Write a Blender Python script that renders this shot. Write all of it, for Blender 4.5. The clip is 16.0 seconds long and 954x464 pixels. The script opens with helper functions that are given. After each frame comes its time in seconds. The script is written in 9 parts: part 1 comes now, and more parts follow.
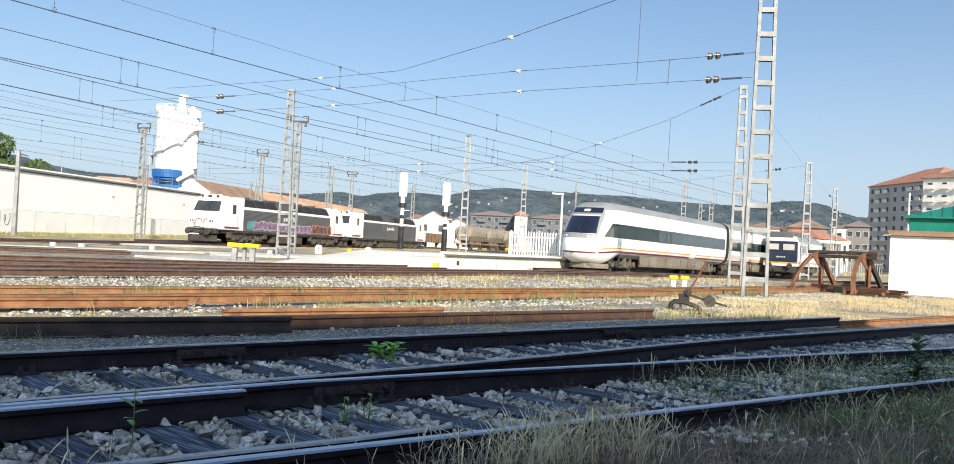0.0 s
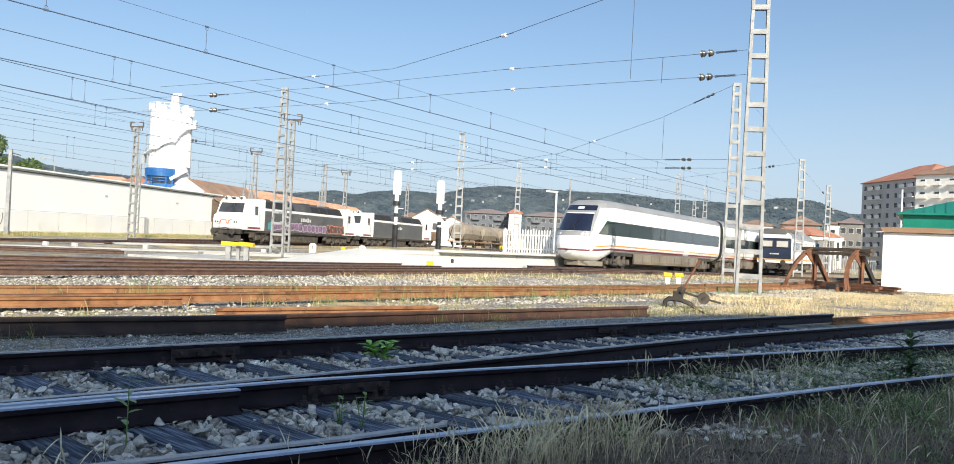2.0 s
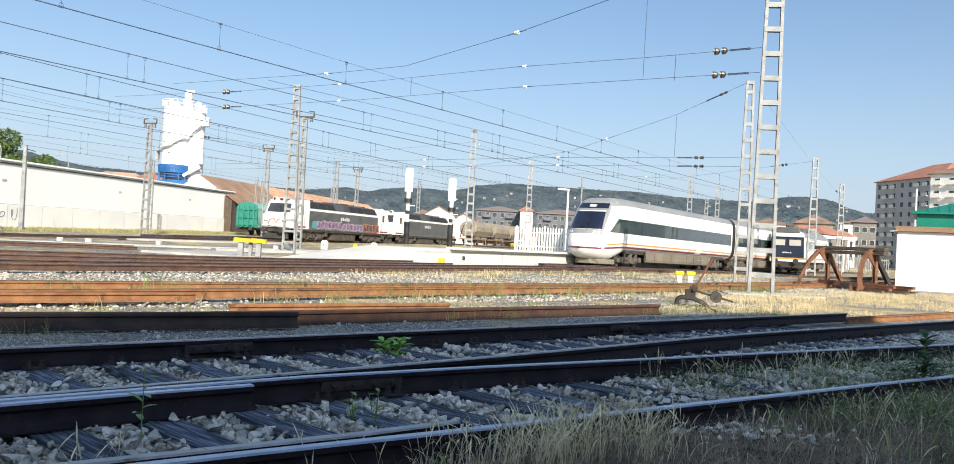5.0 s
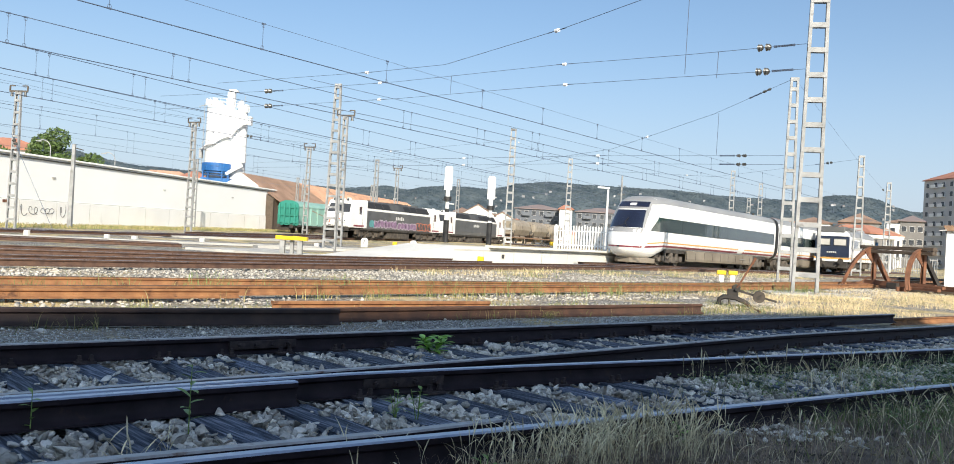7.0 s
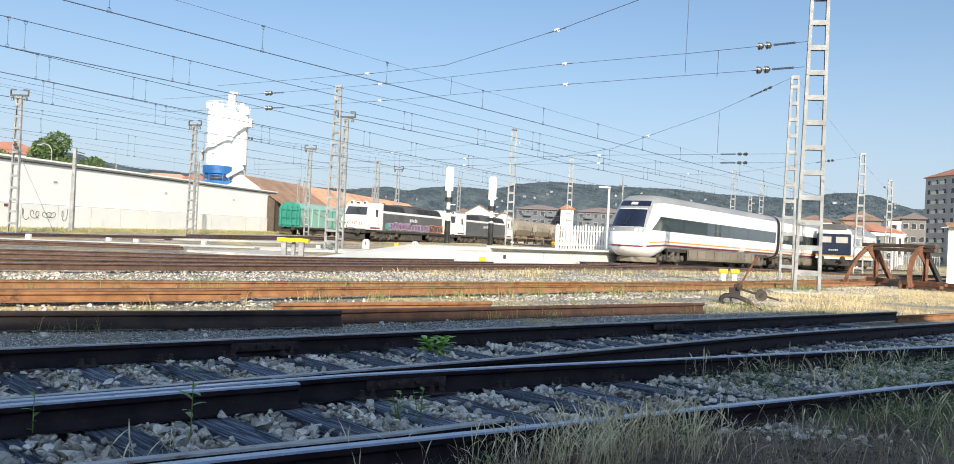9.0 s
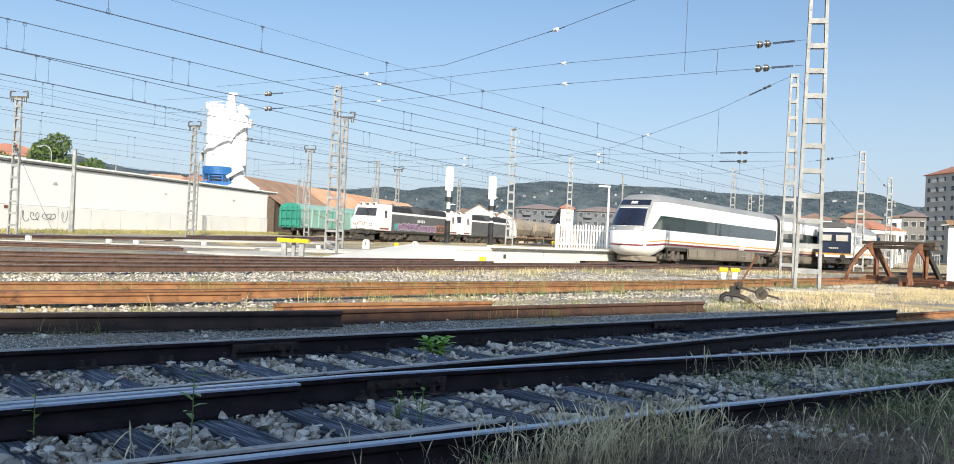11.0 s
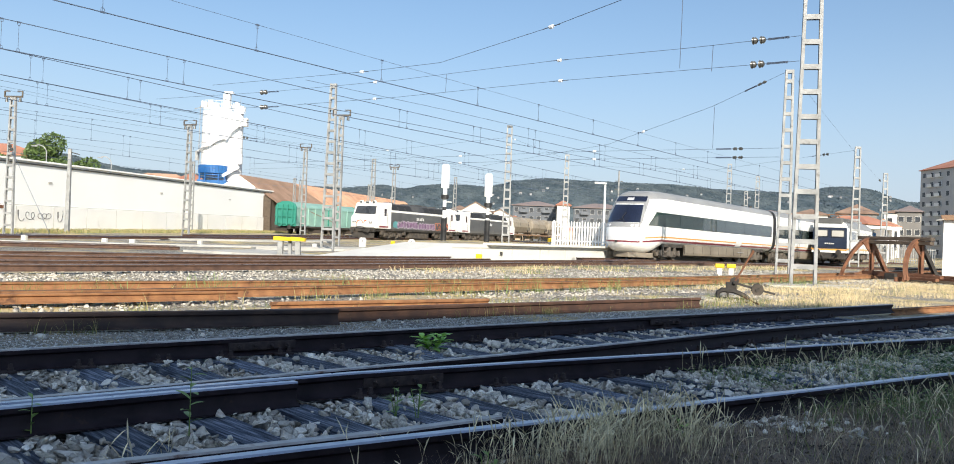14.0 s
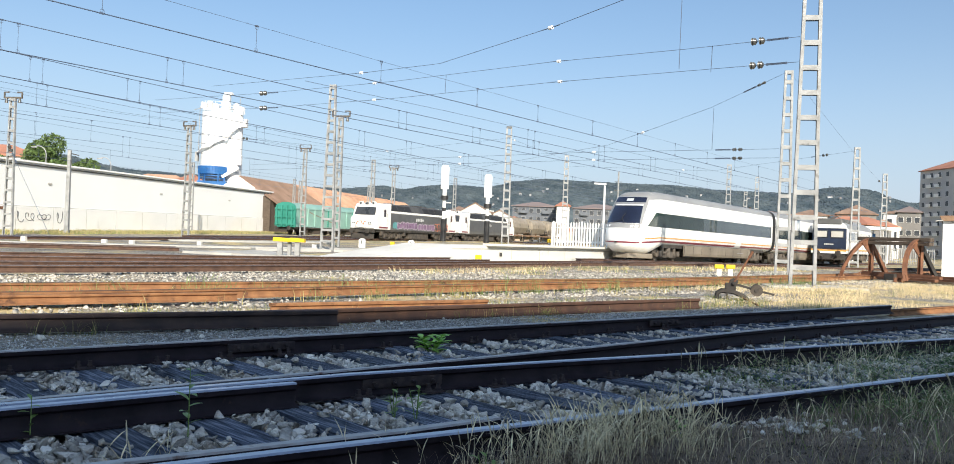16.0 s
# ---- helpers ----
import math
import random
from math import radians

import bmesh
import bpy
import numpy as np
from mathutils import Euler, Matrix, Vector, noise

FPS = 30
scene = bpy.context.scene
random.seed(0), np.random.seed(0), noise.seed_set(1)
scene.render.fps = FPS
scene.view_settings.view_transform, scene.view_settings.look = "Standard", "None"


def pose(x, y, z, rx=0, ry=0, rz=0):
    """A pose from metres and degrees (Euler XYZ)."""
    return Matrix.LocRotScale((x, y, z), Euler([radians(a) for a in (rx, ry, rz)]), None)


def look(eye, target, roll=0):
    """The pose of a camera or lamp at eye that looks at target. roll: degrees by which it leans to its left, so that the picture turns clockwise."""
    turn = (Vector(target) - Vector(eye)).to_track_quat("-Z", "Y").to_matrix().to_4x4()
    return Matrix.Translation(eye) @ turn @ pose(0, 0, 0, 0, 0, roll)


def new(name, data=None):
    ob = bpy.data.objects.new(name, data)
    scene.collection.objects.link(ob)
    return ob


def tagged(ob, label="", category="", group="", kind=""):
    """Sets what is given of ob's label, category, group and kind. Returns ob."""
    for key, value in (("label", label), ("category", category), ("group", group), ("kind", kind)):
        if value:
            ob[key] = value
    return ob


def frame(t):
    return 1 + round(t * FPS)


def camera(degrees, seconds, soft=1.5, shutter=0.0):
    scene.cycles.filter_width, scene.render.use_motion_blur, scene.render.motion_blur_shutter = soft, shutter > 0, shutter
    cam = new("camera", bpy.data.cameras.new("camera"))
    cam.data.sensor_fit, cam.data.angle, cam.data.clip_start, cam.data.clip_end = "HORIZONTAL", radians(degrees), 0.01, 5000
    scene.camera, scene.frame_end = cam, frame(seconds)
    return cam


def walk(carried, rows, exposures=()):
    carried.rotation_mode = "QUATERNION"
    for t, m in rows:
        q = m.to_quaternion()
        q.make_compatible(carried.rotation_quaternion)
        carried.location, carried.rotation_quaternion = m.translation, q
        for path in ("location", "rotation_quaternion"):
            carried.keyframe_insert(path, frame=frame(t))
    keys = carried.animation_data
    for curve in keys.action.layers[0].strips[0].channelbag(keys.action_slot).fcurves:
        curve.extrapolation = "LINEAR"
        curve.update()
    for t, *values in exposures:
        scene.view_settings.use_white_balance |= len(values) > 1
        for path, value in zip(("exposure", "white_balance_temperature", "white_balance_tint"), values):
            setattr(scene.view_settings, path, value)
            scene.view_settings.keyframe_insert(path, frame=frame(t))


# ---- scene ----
cam = camera(57.13, 16.0, soft=0.9)
# standing, hand-held, with one slow pan
PATH = [
    (0.0, pose(0.033, -0.003, 1.148, 90.983, -3.042, -3.015)),
    (0.5, pose(0.035, -0.001, 1.151, 90.941, -2.988, -3.168)),
    (1.0, pose(0.036, -0.004, 1.153, 90.917, -2.887, -3.308)),
    (1.5, pose(0.037, -0.015, 1.154, 90.864, -2.862, -3.333)),
    (2.0, pose(0.034, -0.001, 1.150, 90.866, -2.853, -3.390)),
    (2.5, pose(0.036, -0.000, 1.152, 90.885, -2.803, -3.412)),
    (3.0, pose(0.035, -0.005, 1.154, 90.835, -2.807, -3.429)),
    (3.5, pose(0.036, -0.009, 1.152, 90.789, -2.869, -3.507)),
    (4.0, pose(0.031, -0.001, 1.148, 90.753, -3.016, -3.505)),
    (4.2, pose(0.031, -0.001, 1.148, 90.753, -3.016, -3.565)),
    (6.3, pose(-0.000, 0.004, 1.146, 90.471, -3.257, -0.304)),
    (6.5, pose(-0.000, 0.004, 1.146, 90.471, -3.257, -0.194)),
    (7.0, pose(-0.002, 0.003, 1.148, 90.408, -3.281, -0.113)),
    (7.5, pose(-0.001, 0.006, 1.149, 90.392, -3.196, -0.078)),
    (8.0, pose(-0.000, 0.000, 1.150, 90.361, -3.100, -0.019)),
    (8.5, pose(-0.002, 0.003, 1.147, 90.410, -2.899, -0.082)),
    (9.0, pose(0.000, 0.010, 1.147, 90.437, -2.847, -0.016)),
    (11.5, pose(0.001, 0.007, 1.149, 90.414, -2.432, -0.083)),
    (12.0, pose(0.002, 0.001, 1.147, 90.429, -2.283, -0.152)),
    (12.5, pose(0.004, 0.011, 1.149, 90.395, -2.322, -0.147)),
    (13.0, pose(0.004, 0.000, 1.148, 90.359, -2.310, -0.162)),
    (13.5, pose(0.004, 0.000, 1.148, 90.302, -2.315, -0.167)),
    (14.0, pose(0.004, -0.003, 1.147, 90.258, -2.285, -0.241)),
    (14.5, pose(0.006, -0.007, 1.148, 90.221, -2.256, -0.198)),
    (15.0, pose(0.005, 0.011, 1.146, 90.242, -2.233, -0.153)),
    (15.5, pose(0.004, 0.002, 1.147, 90.294, -2.191, -0.212)),
    (16.0, pose(0.012, -0.015, 1.151, 90.310, -2.263, -0.260)),
]
walk(cam, PATH, exposures=[(0.0, 0.50, 6500, 10), (16.0, 0.50, 6500, 10)])

# ---------------------------------------------------------------- light
SUN_AZ, SUN_EL = 168.0, 28.0
sun_to = Vector((math.sin(radians(SUN_AZ)) * math.cos(radians(SUN_EL)), math.cos(radians(SUN_AZ)) * math.cos(radians(SUN_EL)), math.sin(radians(SUN_EL))))
world = bpy.data.worlds.new("sky")
scene.world = world
world.use_nodes = True
wn, wl = world.node_tree.nodes, world.node_tree.links
sky = wn.new("ShaderNodeTexSky")
sky.sky_type = "NISHITA"
sky.sun_disc = False
sky.sun_elevation, sky.sun_rotation = radians(SUN_EL), radians(SUN_AZ)
sky.altitude, sky.air_density, sky.dust_density, sky.ozone_density = 150.0, 1.0, 2.2, 1.0
# clear summer sky, bluer than the standard air, under a pale summer haze that thickens towards the horizon
tint = wn.new("ShaderNodeMix")
tint.data_type, tint.blend_type = "RGBA", "MULTIPLY"
tint.inputs["Factor"].default_value = 1.0
tint.inputs["B"].default_value = (0.465, 0.665, 0.80, 1)
wl.new(sky.outputs["Color"], tint.inputs["A"])
haze = wn.new("ShaderNodeMix")
haze.data_type = "RGBA"
haze.inputs["B"].default_value = (3.95, 4.35, 5.15, 1)
wl.new(tint.outputs["Result"], haze.inputs["A"])
wco = wn.new("ShaderNodeTexCoord")
wsep = wn.new("ShaderNodeSeparateXYZ")
wl.new(wco.outputs["Generated"], wsep.inputs["Vector"])
thick = wn.new("ShaderNodeMapRange")
thick.interpolation_type = "SMOOTHERSTEP"
for key, v in (("From Min", -0.12), ("From Max", 0.34), ("To Min", 0.84), ("To Max", 0.16)):
    thick.inputs[key].default_value = v
wl.new(wsep.outputs["Z"], thick.inputs["Value"])
wl.new(thick.outputs["Result"], haze.inputs["Factor"])
wl.new(haze.outputs["Result"], wn["Background"].inputs["Color"])
wn["Background"].inputs["Strength"].default_value = 0.130
sun = new("sun", bpy.data.lights.new("sun", "SUN"))
sun.data.energy, sun.data.angle, sun.data.color = 5.0, radians(0.55), (1.0, 0.90, 0.75)
sun.matrix_world = look(sun_to * 100, (0, 0, 0))

# ---------------------------------------------------------------- mesh helpers
class Mesh:
    """Vertices and faces gathered for one part."""

    def __init__(self):
        self.v, self.f, self.m = [], [], []

    def add(self, verts, faces, mi=0):
        b = len(self.v)
        self.v.extend([tuple(p) for p in verts])
        self.f.extend([tuple(b + i for i in q) for q in faces])
        self.m.extend([mi] * len(faces))
        return self

    def box(self, c, s, rz=0.0, tilt=None, mi=0):
        m = pose(*c, 0, 0, rz)
        if tilt:
            m = pose(*c, *tilt)
        x, y, z = s[0] / 2, s[1] / 2, s[2] / 2
        vs = [m @ Vector(p) for p in ((-x, -y, -z), (x, -y, -z), (x, y, -z), (-x, y, -z), (-x, -y, z), (x, -y, z), (x, y, z), (-x, y, z))]
        return self.add(vs, [(0, 3, 2, 1), (4, 5, 6, 7), (0, 1, 5, 4), (1, 2, 6, 5), (2, 3, 7, 6), (3, 0, 4, 7)], mi)

    def beam(self, a, b, w, h, mi=0):
        """A bar with a w x h section from a to b."""
        a, b = Vector(a), Vector(b)
        d = (b - a).normalized()
        side = d.cross(Vector((0, 0, 1)))
        side = side.normalized() if side.length > 1e-4 else Vector((1, 0, 0))
        up = side.cross(d).normalized()
        vs = [p + side * (i * w / 2) + up * (j * h / 2) for p in (a, b) for i, j in ((-1, -1), (1, -1), (1, 1), (-1, 1))]
        return self.add(vs, [(3, 2, 1, 0), (4, 5, 6, 7), (0, 1, 5, 4), (1, 2, 6, 5), (2, 3, 7, 6), (3, 0, 4, 7)], mi)

    def tube(self, pts, r, n=8, r2=None, cap=True, mi=0):
        pts = [Vector(p) for p in pts]
        rings, last = [], None
        for i, p in enumerate(pts):
            d = (pts[min(i + 1, len(pts) - 1)] - pts[max(i - 1, 0)]).normalized()
            ref = last if last is not None and abs(last.dot(d)) < 0.95 else (Vector((0, 0, 1)) if abs(d.z) < 0.9 else Vector((1, 0, 0)))
            a = (ref - d * ref.dot(d)).normalized()
            last = a
            b = d.cross(a)
            rr = r if r2 is None else r + (r2 - r) * i / (len(pts) - 1)
            rings.append([p + a * (rr * math.cos(6.28318 * k / n)) + b * (rr * math.sin(6.28318 * k / n)) for k in range(n)])
        vs = [q for ring in rings for q in ring]
        fs = [(i * n + k, i * n + (k + 1) % n, (i + 1) * n + (k + 1) % n, (i + 1) * n + k) for i in range(len(pts) - 1) for k in range(n)]
        if cap:
            fs += [tuple(range(n - 1, -1, -1)), tuple((len(pts) - 1) * n + k for k in range(n))]
        return self.add(vs, fs, mi)

    def prism(self, poly, axis, a, b, mi=0):
        """A flat outline pushed along an axis from a to b."""
        def at(p, k):
            return {"x": (k, p[0], p[1]), "y": (p[0], k, p[1]), "z": (p[0], p[1], k)}[axis]
        n = len(poly)
        vs = [at(p, a) for p in poly] + [at(p, b) for p in poly]
        fs = [(i, (i + 1) % n, n + (i + 1) % n, n + i) for i in range(n)] + [tuple(range(n - 1, -1, -1)), tuple(range(n, 2 * n))]
        return self.add(vs, fs, mi)

    def grid(self, fn, nu, nv, mi=0):
        vs = [fn(i / nu, j / nv) for i in range(nu + 1) for j in range(nv + 1)]
        w = nv + 1
        return self.add(vs, [(i * w + j, (i + 1) * w + j, (i + 1) * w + j + 1, i * w + j + 1) for i in range(nu) for j in range(nv)], mi)

    def lathe(self, prof, n=24, c=(0, 0, 0), mi=0):
        vs = [(c[0] + r * math.cos(6.28318 * k / n), c[1] + r * math.sin(6.28318 * k / n), c[2] + z) for r, z in prof for k in range(n)]
        fs = [(i * n + k, i * n + (k + 1) % n, (i + 1) * n + (k + 1) % n, (i + 1) * n + k) for i in range(len(prof) - 1) for k in range(n)]
        fs += [tuple(range(n - 1, -1, -1)), tuple((len(prof) - 1) * n + k for k in range(n))]
        return self.add(vs, fs, mi)

    def data(self, name, mats, smooth=False, fix=True):
        me = bpy.data.meshes.new(name)
        me.from_pydata(self.v, [], self.f)
        for m in mats if isinstance(mats, (list, tuple)) else [mats]:
            me.materials.append(m)
        if any(self.m):
            me.polygons.foreach_set("material_index", self.m)
        if fix:
            bm = bmesh.new()
            bm.from_mesh(me)
            bmesh.ops.recalc_face_normals(bm, faces=bm.faces)
            bm.to_mesh(me)
            bm.free()
        if smooth:
            me.polygons.foreach_set("use_smooth", [True] * len(me.polygons))
            me.set_sharp_from_angle(angle=radians(38))
        return me


def part(name, mesh, mats, parent=None, label="", smooth=False, bevel=0.0, at=None, fix=True):
    """One mesh object, under a thing or a part if a parent is given."""
    ob = new(name, mesh.data(name, mats, smooth, fix) if isinstance(mesh, Mesh) else mesh)
    if parent is not None:
        ob.parent = parent
    if at is not None:
        ob.matrix_basis = at
    if bevel:
        mod = ob.modifiers.new("bevel", "BEVEL")
        mod.width, mod.segments, mod.limit_method, mod.angle_limit = bevel, 2, "ANGLE", radians(40)
    return tagged(ob, label) if label else ob


def thing(name, at, label, category, group="", kind=""):
    ob = new(name)
    ob.matrix_basis = at
    ob.empty_display_size = 0.2
    return tagged(ob, label, category, group, kind)


def smoothstep(a, b, x):
    k = min(1.0, max(0.0, (x - a) / (b - a)))
    return k * k * (3 - 2 * k)


BANK = [(-5.4, 0.532), (-2.6, 0.131), (-0.78, 0.0), (0.3, -0.03), (2.74, -0.143), (4.83, -0.219), (12.0, -0.292)]


def bank(x, y):
    """Height of the soil heaped against the near side of the front rail."""
    if y > 13 or y < 0 or x > 12 or x < -6:
        return 0.0
    off = BANK[0][1]
    for (a, va), (b, vb) in zip(BANK, BANK[1:]):
        if x >= a:
            off = va + (vb - va) * min(1.0, (x - a) / (b - a))
    side = (x + 0.78) * 0.545 - (y - 3.94) * 0.838 - off
    return 0.095 * smoothstep(0.03, 0.20, side) * (1 - smoothstep(2.0, 3.0, side)) * (0.45 + 0.55 * smoothstep(-0.6, 1.2, x))


def gz(x, y):
    """Height of the yard's ground: flat by the camera, rising gently to the far warehouse, with a slight dip under the railcar."""
    k = (y - 42 - max(0.0, x) * 1.25) / 80
    dip = 0.26 * smoothstep(50.0, 72.0, y) * smoothstep(2.0, 10.0, x)
    return 0.62 * smoothstep(0.0, 1.0, k) - 0.06 - dip + bank(x, y)


# ---------------------------------------------------------------- materials
def material(name, colours, scale=2.0, rough=0.7, metal=0.0, bump=0.0, bump_scale=40.0, spread=(0.35, 0.65), detail=6.0, per_object=0.0, stretch=None, wear=None, island=0.0):
    """Base colours mixed by a broad and a fine noise, with fine relief. wear: (colour, scale, amount) of blotches on top."""
    m = bpy.data.materials.new(name)
    m.use_nodes = True
    n, l = m.node_tree.nodes, m.node_tree.links
    b = n["Principled BSDF"]
    co = n.new("ShaderNodeTexCoord")
    vec = co.outputs["Object"]
    if stretch:
        mp = n.new("ShaderNodeMapping")
        mp.inputs["Scale"].default_value = stretch
        l.new(vec, mp.inputs["Vector"])
        vec = mp.outputs["Vector"]
    big = n.new("ShaderNodeTexNoise")
    big.inputs["Scale"].default_value, big.inputs["Detail"].default_value = scale, detail
    l.new(vec, big.inputs["Vector"])
    ramp = n.new("ShaderNodeValToRGB")
    els = ramp.color_ramp.elements
    for i, c in enumerate(colours):
        k = spread[0] + (spread[1] - spread[0]) * i / max(1, len(colours) - 1)
        e = els[i] if i < 2 else els.new(k)
        e.position, e.color = k, (*c, 1)
    l.new(big.outputs["Fac"], ramp.inputs["Fac"])
    col = ramp.outputs["Color"]
    fine = n.new("ShaderNodeTexNoise")
    fine.inputs["Scale"].default_value, fine.inputs["Detail"].default_value = bump_scale, 4.0
    l.new(vec, fine.inputs["Vector"])
    if wear:
        wnz = n.new("ShaderNodeTexNoise")
        wnz.inputs["Scale"].default_value, wnz.inputs["Detail"].default_value, wnz.inputs["Roughness"].default_value = wear[1], 8.0, 0.65
        l.new(vec, wnz.inputs["Vector"])
        mr = n.new("ShaderNodeMapRange")
        mr.inputs["From Min"].default_value, mr.inputs["From Max"].default_value = 0.72 - wear[2] * 0.4, 0.80 - wear[2] * 0.3
        l.new(wnz.outputs["Fac"], mr.inputs["Value"])
        mx = n.new("ShaderNodeMix")
        mx.data_type = "RGBA"
        mx.inputs["B"].default_value = (*wear[0], 1)
        l.new(mr.outputs["Result"], mx.inputs["Factor"])
        l.new(col, mx.inputs["A"])
        col = mx.outputs["Result"]
    hs = n.new("ShaderNodeHueSaturation")
    l.new(col, hs.inputs["Color"])
    val = n.new("ShaderNodeMapRange")
    val.inputs["To Min"].default_value, val.inputs["To Max"].default_value = 0.86, 1.14
    l.new(fine.outputs["Fac"], val.inputs["Value"])
    out = val.outputs["Result"]
    if per_object or island:
        src = n.new("ShaderNodeObjectInfo").outputs["Random"] if per_object else n.new("ShaderNodeNewGeometry").outputs["Random Per Island"]
        amt = per_object or island
        pr = n.new("ShaderNodeMapRange")
        pr.inputs["To Min"].default_value, pr.inputs["To Max"].default_value = 1 - amt, 1 + amt
        l.new(src, pr.inputs["Value"])
        mul = n.new("ShaderNodeMath")
        mul.operation = "MULTIPLY"
        l.new(out, mul.inputs[0])
        l.new(pr.outputs["Result"], mul.inputs[1])
        out = mul.outputs["Value"]
    l.new(out, hs.inputs["Value"])
    l.new(hs.outputs["Color"], b.inputs["Base Color"])
    rr = n.new("ShaderNodeMapRange")
    rr.inputs["To Min"].default_value, rr.inputs["To Max"].default_value = max(0.03, rough - 0.12), min(1.0, rough + 0.12)
    l.new(big.outputs["Fac"], rr.inputs["Value"])
    l.new(rr.outputs["Result"], b.inputs["Roughness"])
    b.inputs["Metallic"].default_value = metal
    if bump:
        bp = n.new("ShaderNodeBump")
        bp.inputs["Strength"].default_value, bp.inputs["Distance"].default_value = min(1.0, bump * 10), bump * 0.2
        l.new(fine.outputs["Fac"], bp.inputs["Height"])
        l.new(bp.outputs["Normal"], b.inputs["Normal"])
    return m


M = {}
# dark steel, deepened to near-black by shade put into the colour
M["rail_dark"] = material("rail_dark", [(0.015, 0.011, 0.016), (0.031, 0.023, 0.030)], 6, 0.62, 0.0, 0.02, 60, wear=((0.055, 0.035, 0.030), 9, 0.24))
M["rail_rust"] = material("rail_rust", [(0.21, 0.098, 0.045), (0.33, 0.165, 0.075)], 5, 0.8, 0.1, 0.02, 60, wear=((0.085, 0.040, 0.026), 4, 0.35))
M["rail_brown"] = material("rail_brown", [(0.062, 0.034, 0.025), (0.125, 0.070, 0.046)], 5, 0.8, 0.0, 0.02, 60, wear=((0.05, 0.035, 0.03), 5, 0.3))
# two darkened copies of rust for loose rails, shade painted in
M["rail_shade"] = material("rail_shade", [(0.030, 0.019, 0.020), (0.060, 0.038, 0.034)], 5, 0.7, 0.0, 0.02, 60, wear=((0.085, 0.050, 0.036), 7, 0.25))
M["rail_rust_shaded"] = material("rail_rust_shaded", [(0.055, 0.029, 0.022), (0.105, 0.055, 0.036)], 5, 0.75, 0.0, 0.02, 60, wear=((0.15, 0.075, 0.042), 6, 0.25))
M["rail_head"] = material("rail_head", [(0.30, 0.34, 0.42), (0.42, 0.46, 0.55)], 8, 0.32, 1.0, 0.004, 120, stretch=(1, 1, 1))
M["rail_head_worn"] = material("rail_head_worn", [(0.30, 0.28, 0.27), (0.48, 0.46, 0.45)], 8, 0.42, 0.9, 0.006, 120, wear=((0.13, 0.07, 0.045), 6, 0.35))
M["rail_dark"].node_tree.nodes["Principled BSDF"].inputs["Specular IOR Level"].default_value = 0.2
# weathered timber, with the shade's blue skylight put into its colours
M["sleeper"] = material("sleeper", [(0.030, 0.040, 0.064), (0.12, 0.15, 0.215), (0.36, 0.41, 0.52)], 3.0, 0.85, 0, 0.28, 9, stretch=(1.0, 16.0, 16.0), per_object=0.3, wear=((0.034, 0.037, 0.050), 2.0, 0.22))
M["fastening"] = material("fastening", [(0.034, 0.026, 0.030), (0.070, 0.052, 0.052)], 20, 0.8, 0.2, 0.03, 80)
# shaded near stones are lightened in colour for missing fill light, unlike stone_far
M["stone"] = material("stone", [(0.42, 0.375, 0.325), (0.66, 0.625, 0.575), (0.84, 0.805, 0.745)], 1.2, 0.9, 0, 0.10, 60, spread=(0.3, 0.7), island=0.5, wear=((0.38, 0.265, 0.19), 3.0, 0.32))
M["stone_far"] = material("stone_far", [(0.29, 0.275, 0.245), (0.46, 0.43, 0.38)], 0.6, 0.9, 0, 0.05, 40, island=0.5)
M["gravel_fine"] = material("gravel_fine", [(0.42, 0.425, 0.435), (0.62, 0.62, 0.625)], 1.0, 0.92, 0, 0.05, 60, island=0.4)
M["concrete"] = material("concrete", [(0.40, 0.39, 0.365), (0.52, 0.505, 0.47)], 0.7, 0.88, 0, 0.02, 30, wear=((0.27, 0.26, 0.235), 1.2, 0.35))
M["concrete_pale"] = material("concrete_pale", [(0.60, 0.59, 0.555), (0.70, 0.685, 0.645)], 0.5, 0.85, 0, 0.012, 30, wear=((0.50, 0.48, 0.44), 0.8, 0.28))
M["galvanised"] = material("galvanised", [(0.24, 0.245, 0.245), (0.37, 0.375, 0.375)], 2.5, 0.6, 0.1, 0.01, 30, wear=((0.13, 0.125, 0.12), 3.5, 0.36))
M["wall_white"] = material("wall_white", [(0.88, 0.88, 0.87), (0.91, 0.91, 0.90)], 0.15, 0.9, 0, 0.01, 12, wear=((0.82, 0.815, 0.80), 0.25, 0.15))
M["wall_stain"] = material("wall_stain", [(0.80, 0.795, 0.775), (0.86, 0.855, 0.835)], 0.35, 0.92, 0, 0.02, 14, wear=((0.62, 0.605, 0.57), 0.5, 0.26))
M["train_white"] = material("train_white", [(0.78, 0.78, 0.77), (0.82, 0.82, 0.81)], 0.4, 0.28, 0, 0.0, 20, wear=((0.68, 0.66, 0.62), 0.9, 0.12))
M["train_grey"] = material("train_grey", [(0.23, 0.235, 0.24), (0.29, 0.295, 0.30)], 0.5, 0.45, 0, 0.0, 20, wear=((0.18, 0.175, 0.17), 0.8, 0.3))
M["train_skirt"] = material("train_skirt", [(0.16, 0.135, 0.105), (0.235, 0.205, 0.165)], 0.6, 0.7, 0, 0.0, 20, wear=((0.13, 0.11, 0.09), 0.8, 0.35))
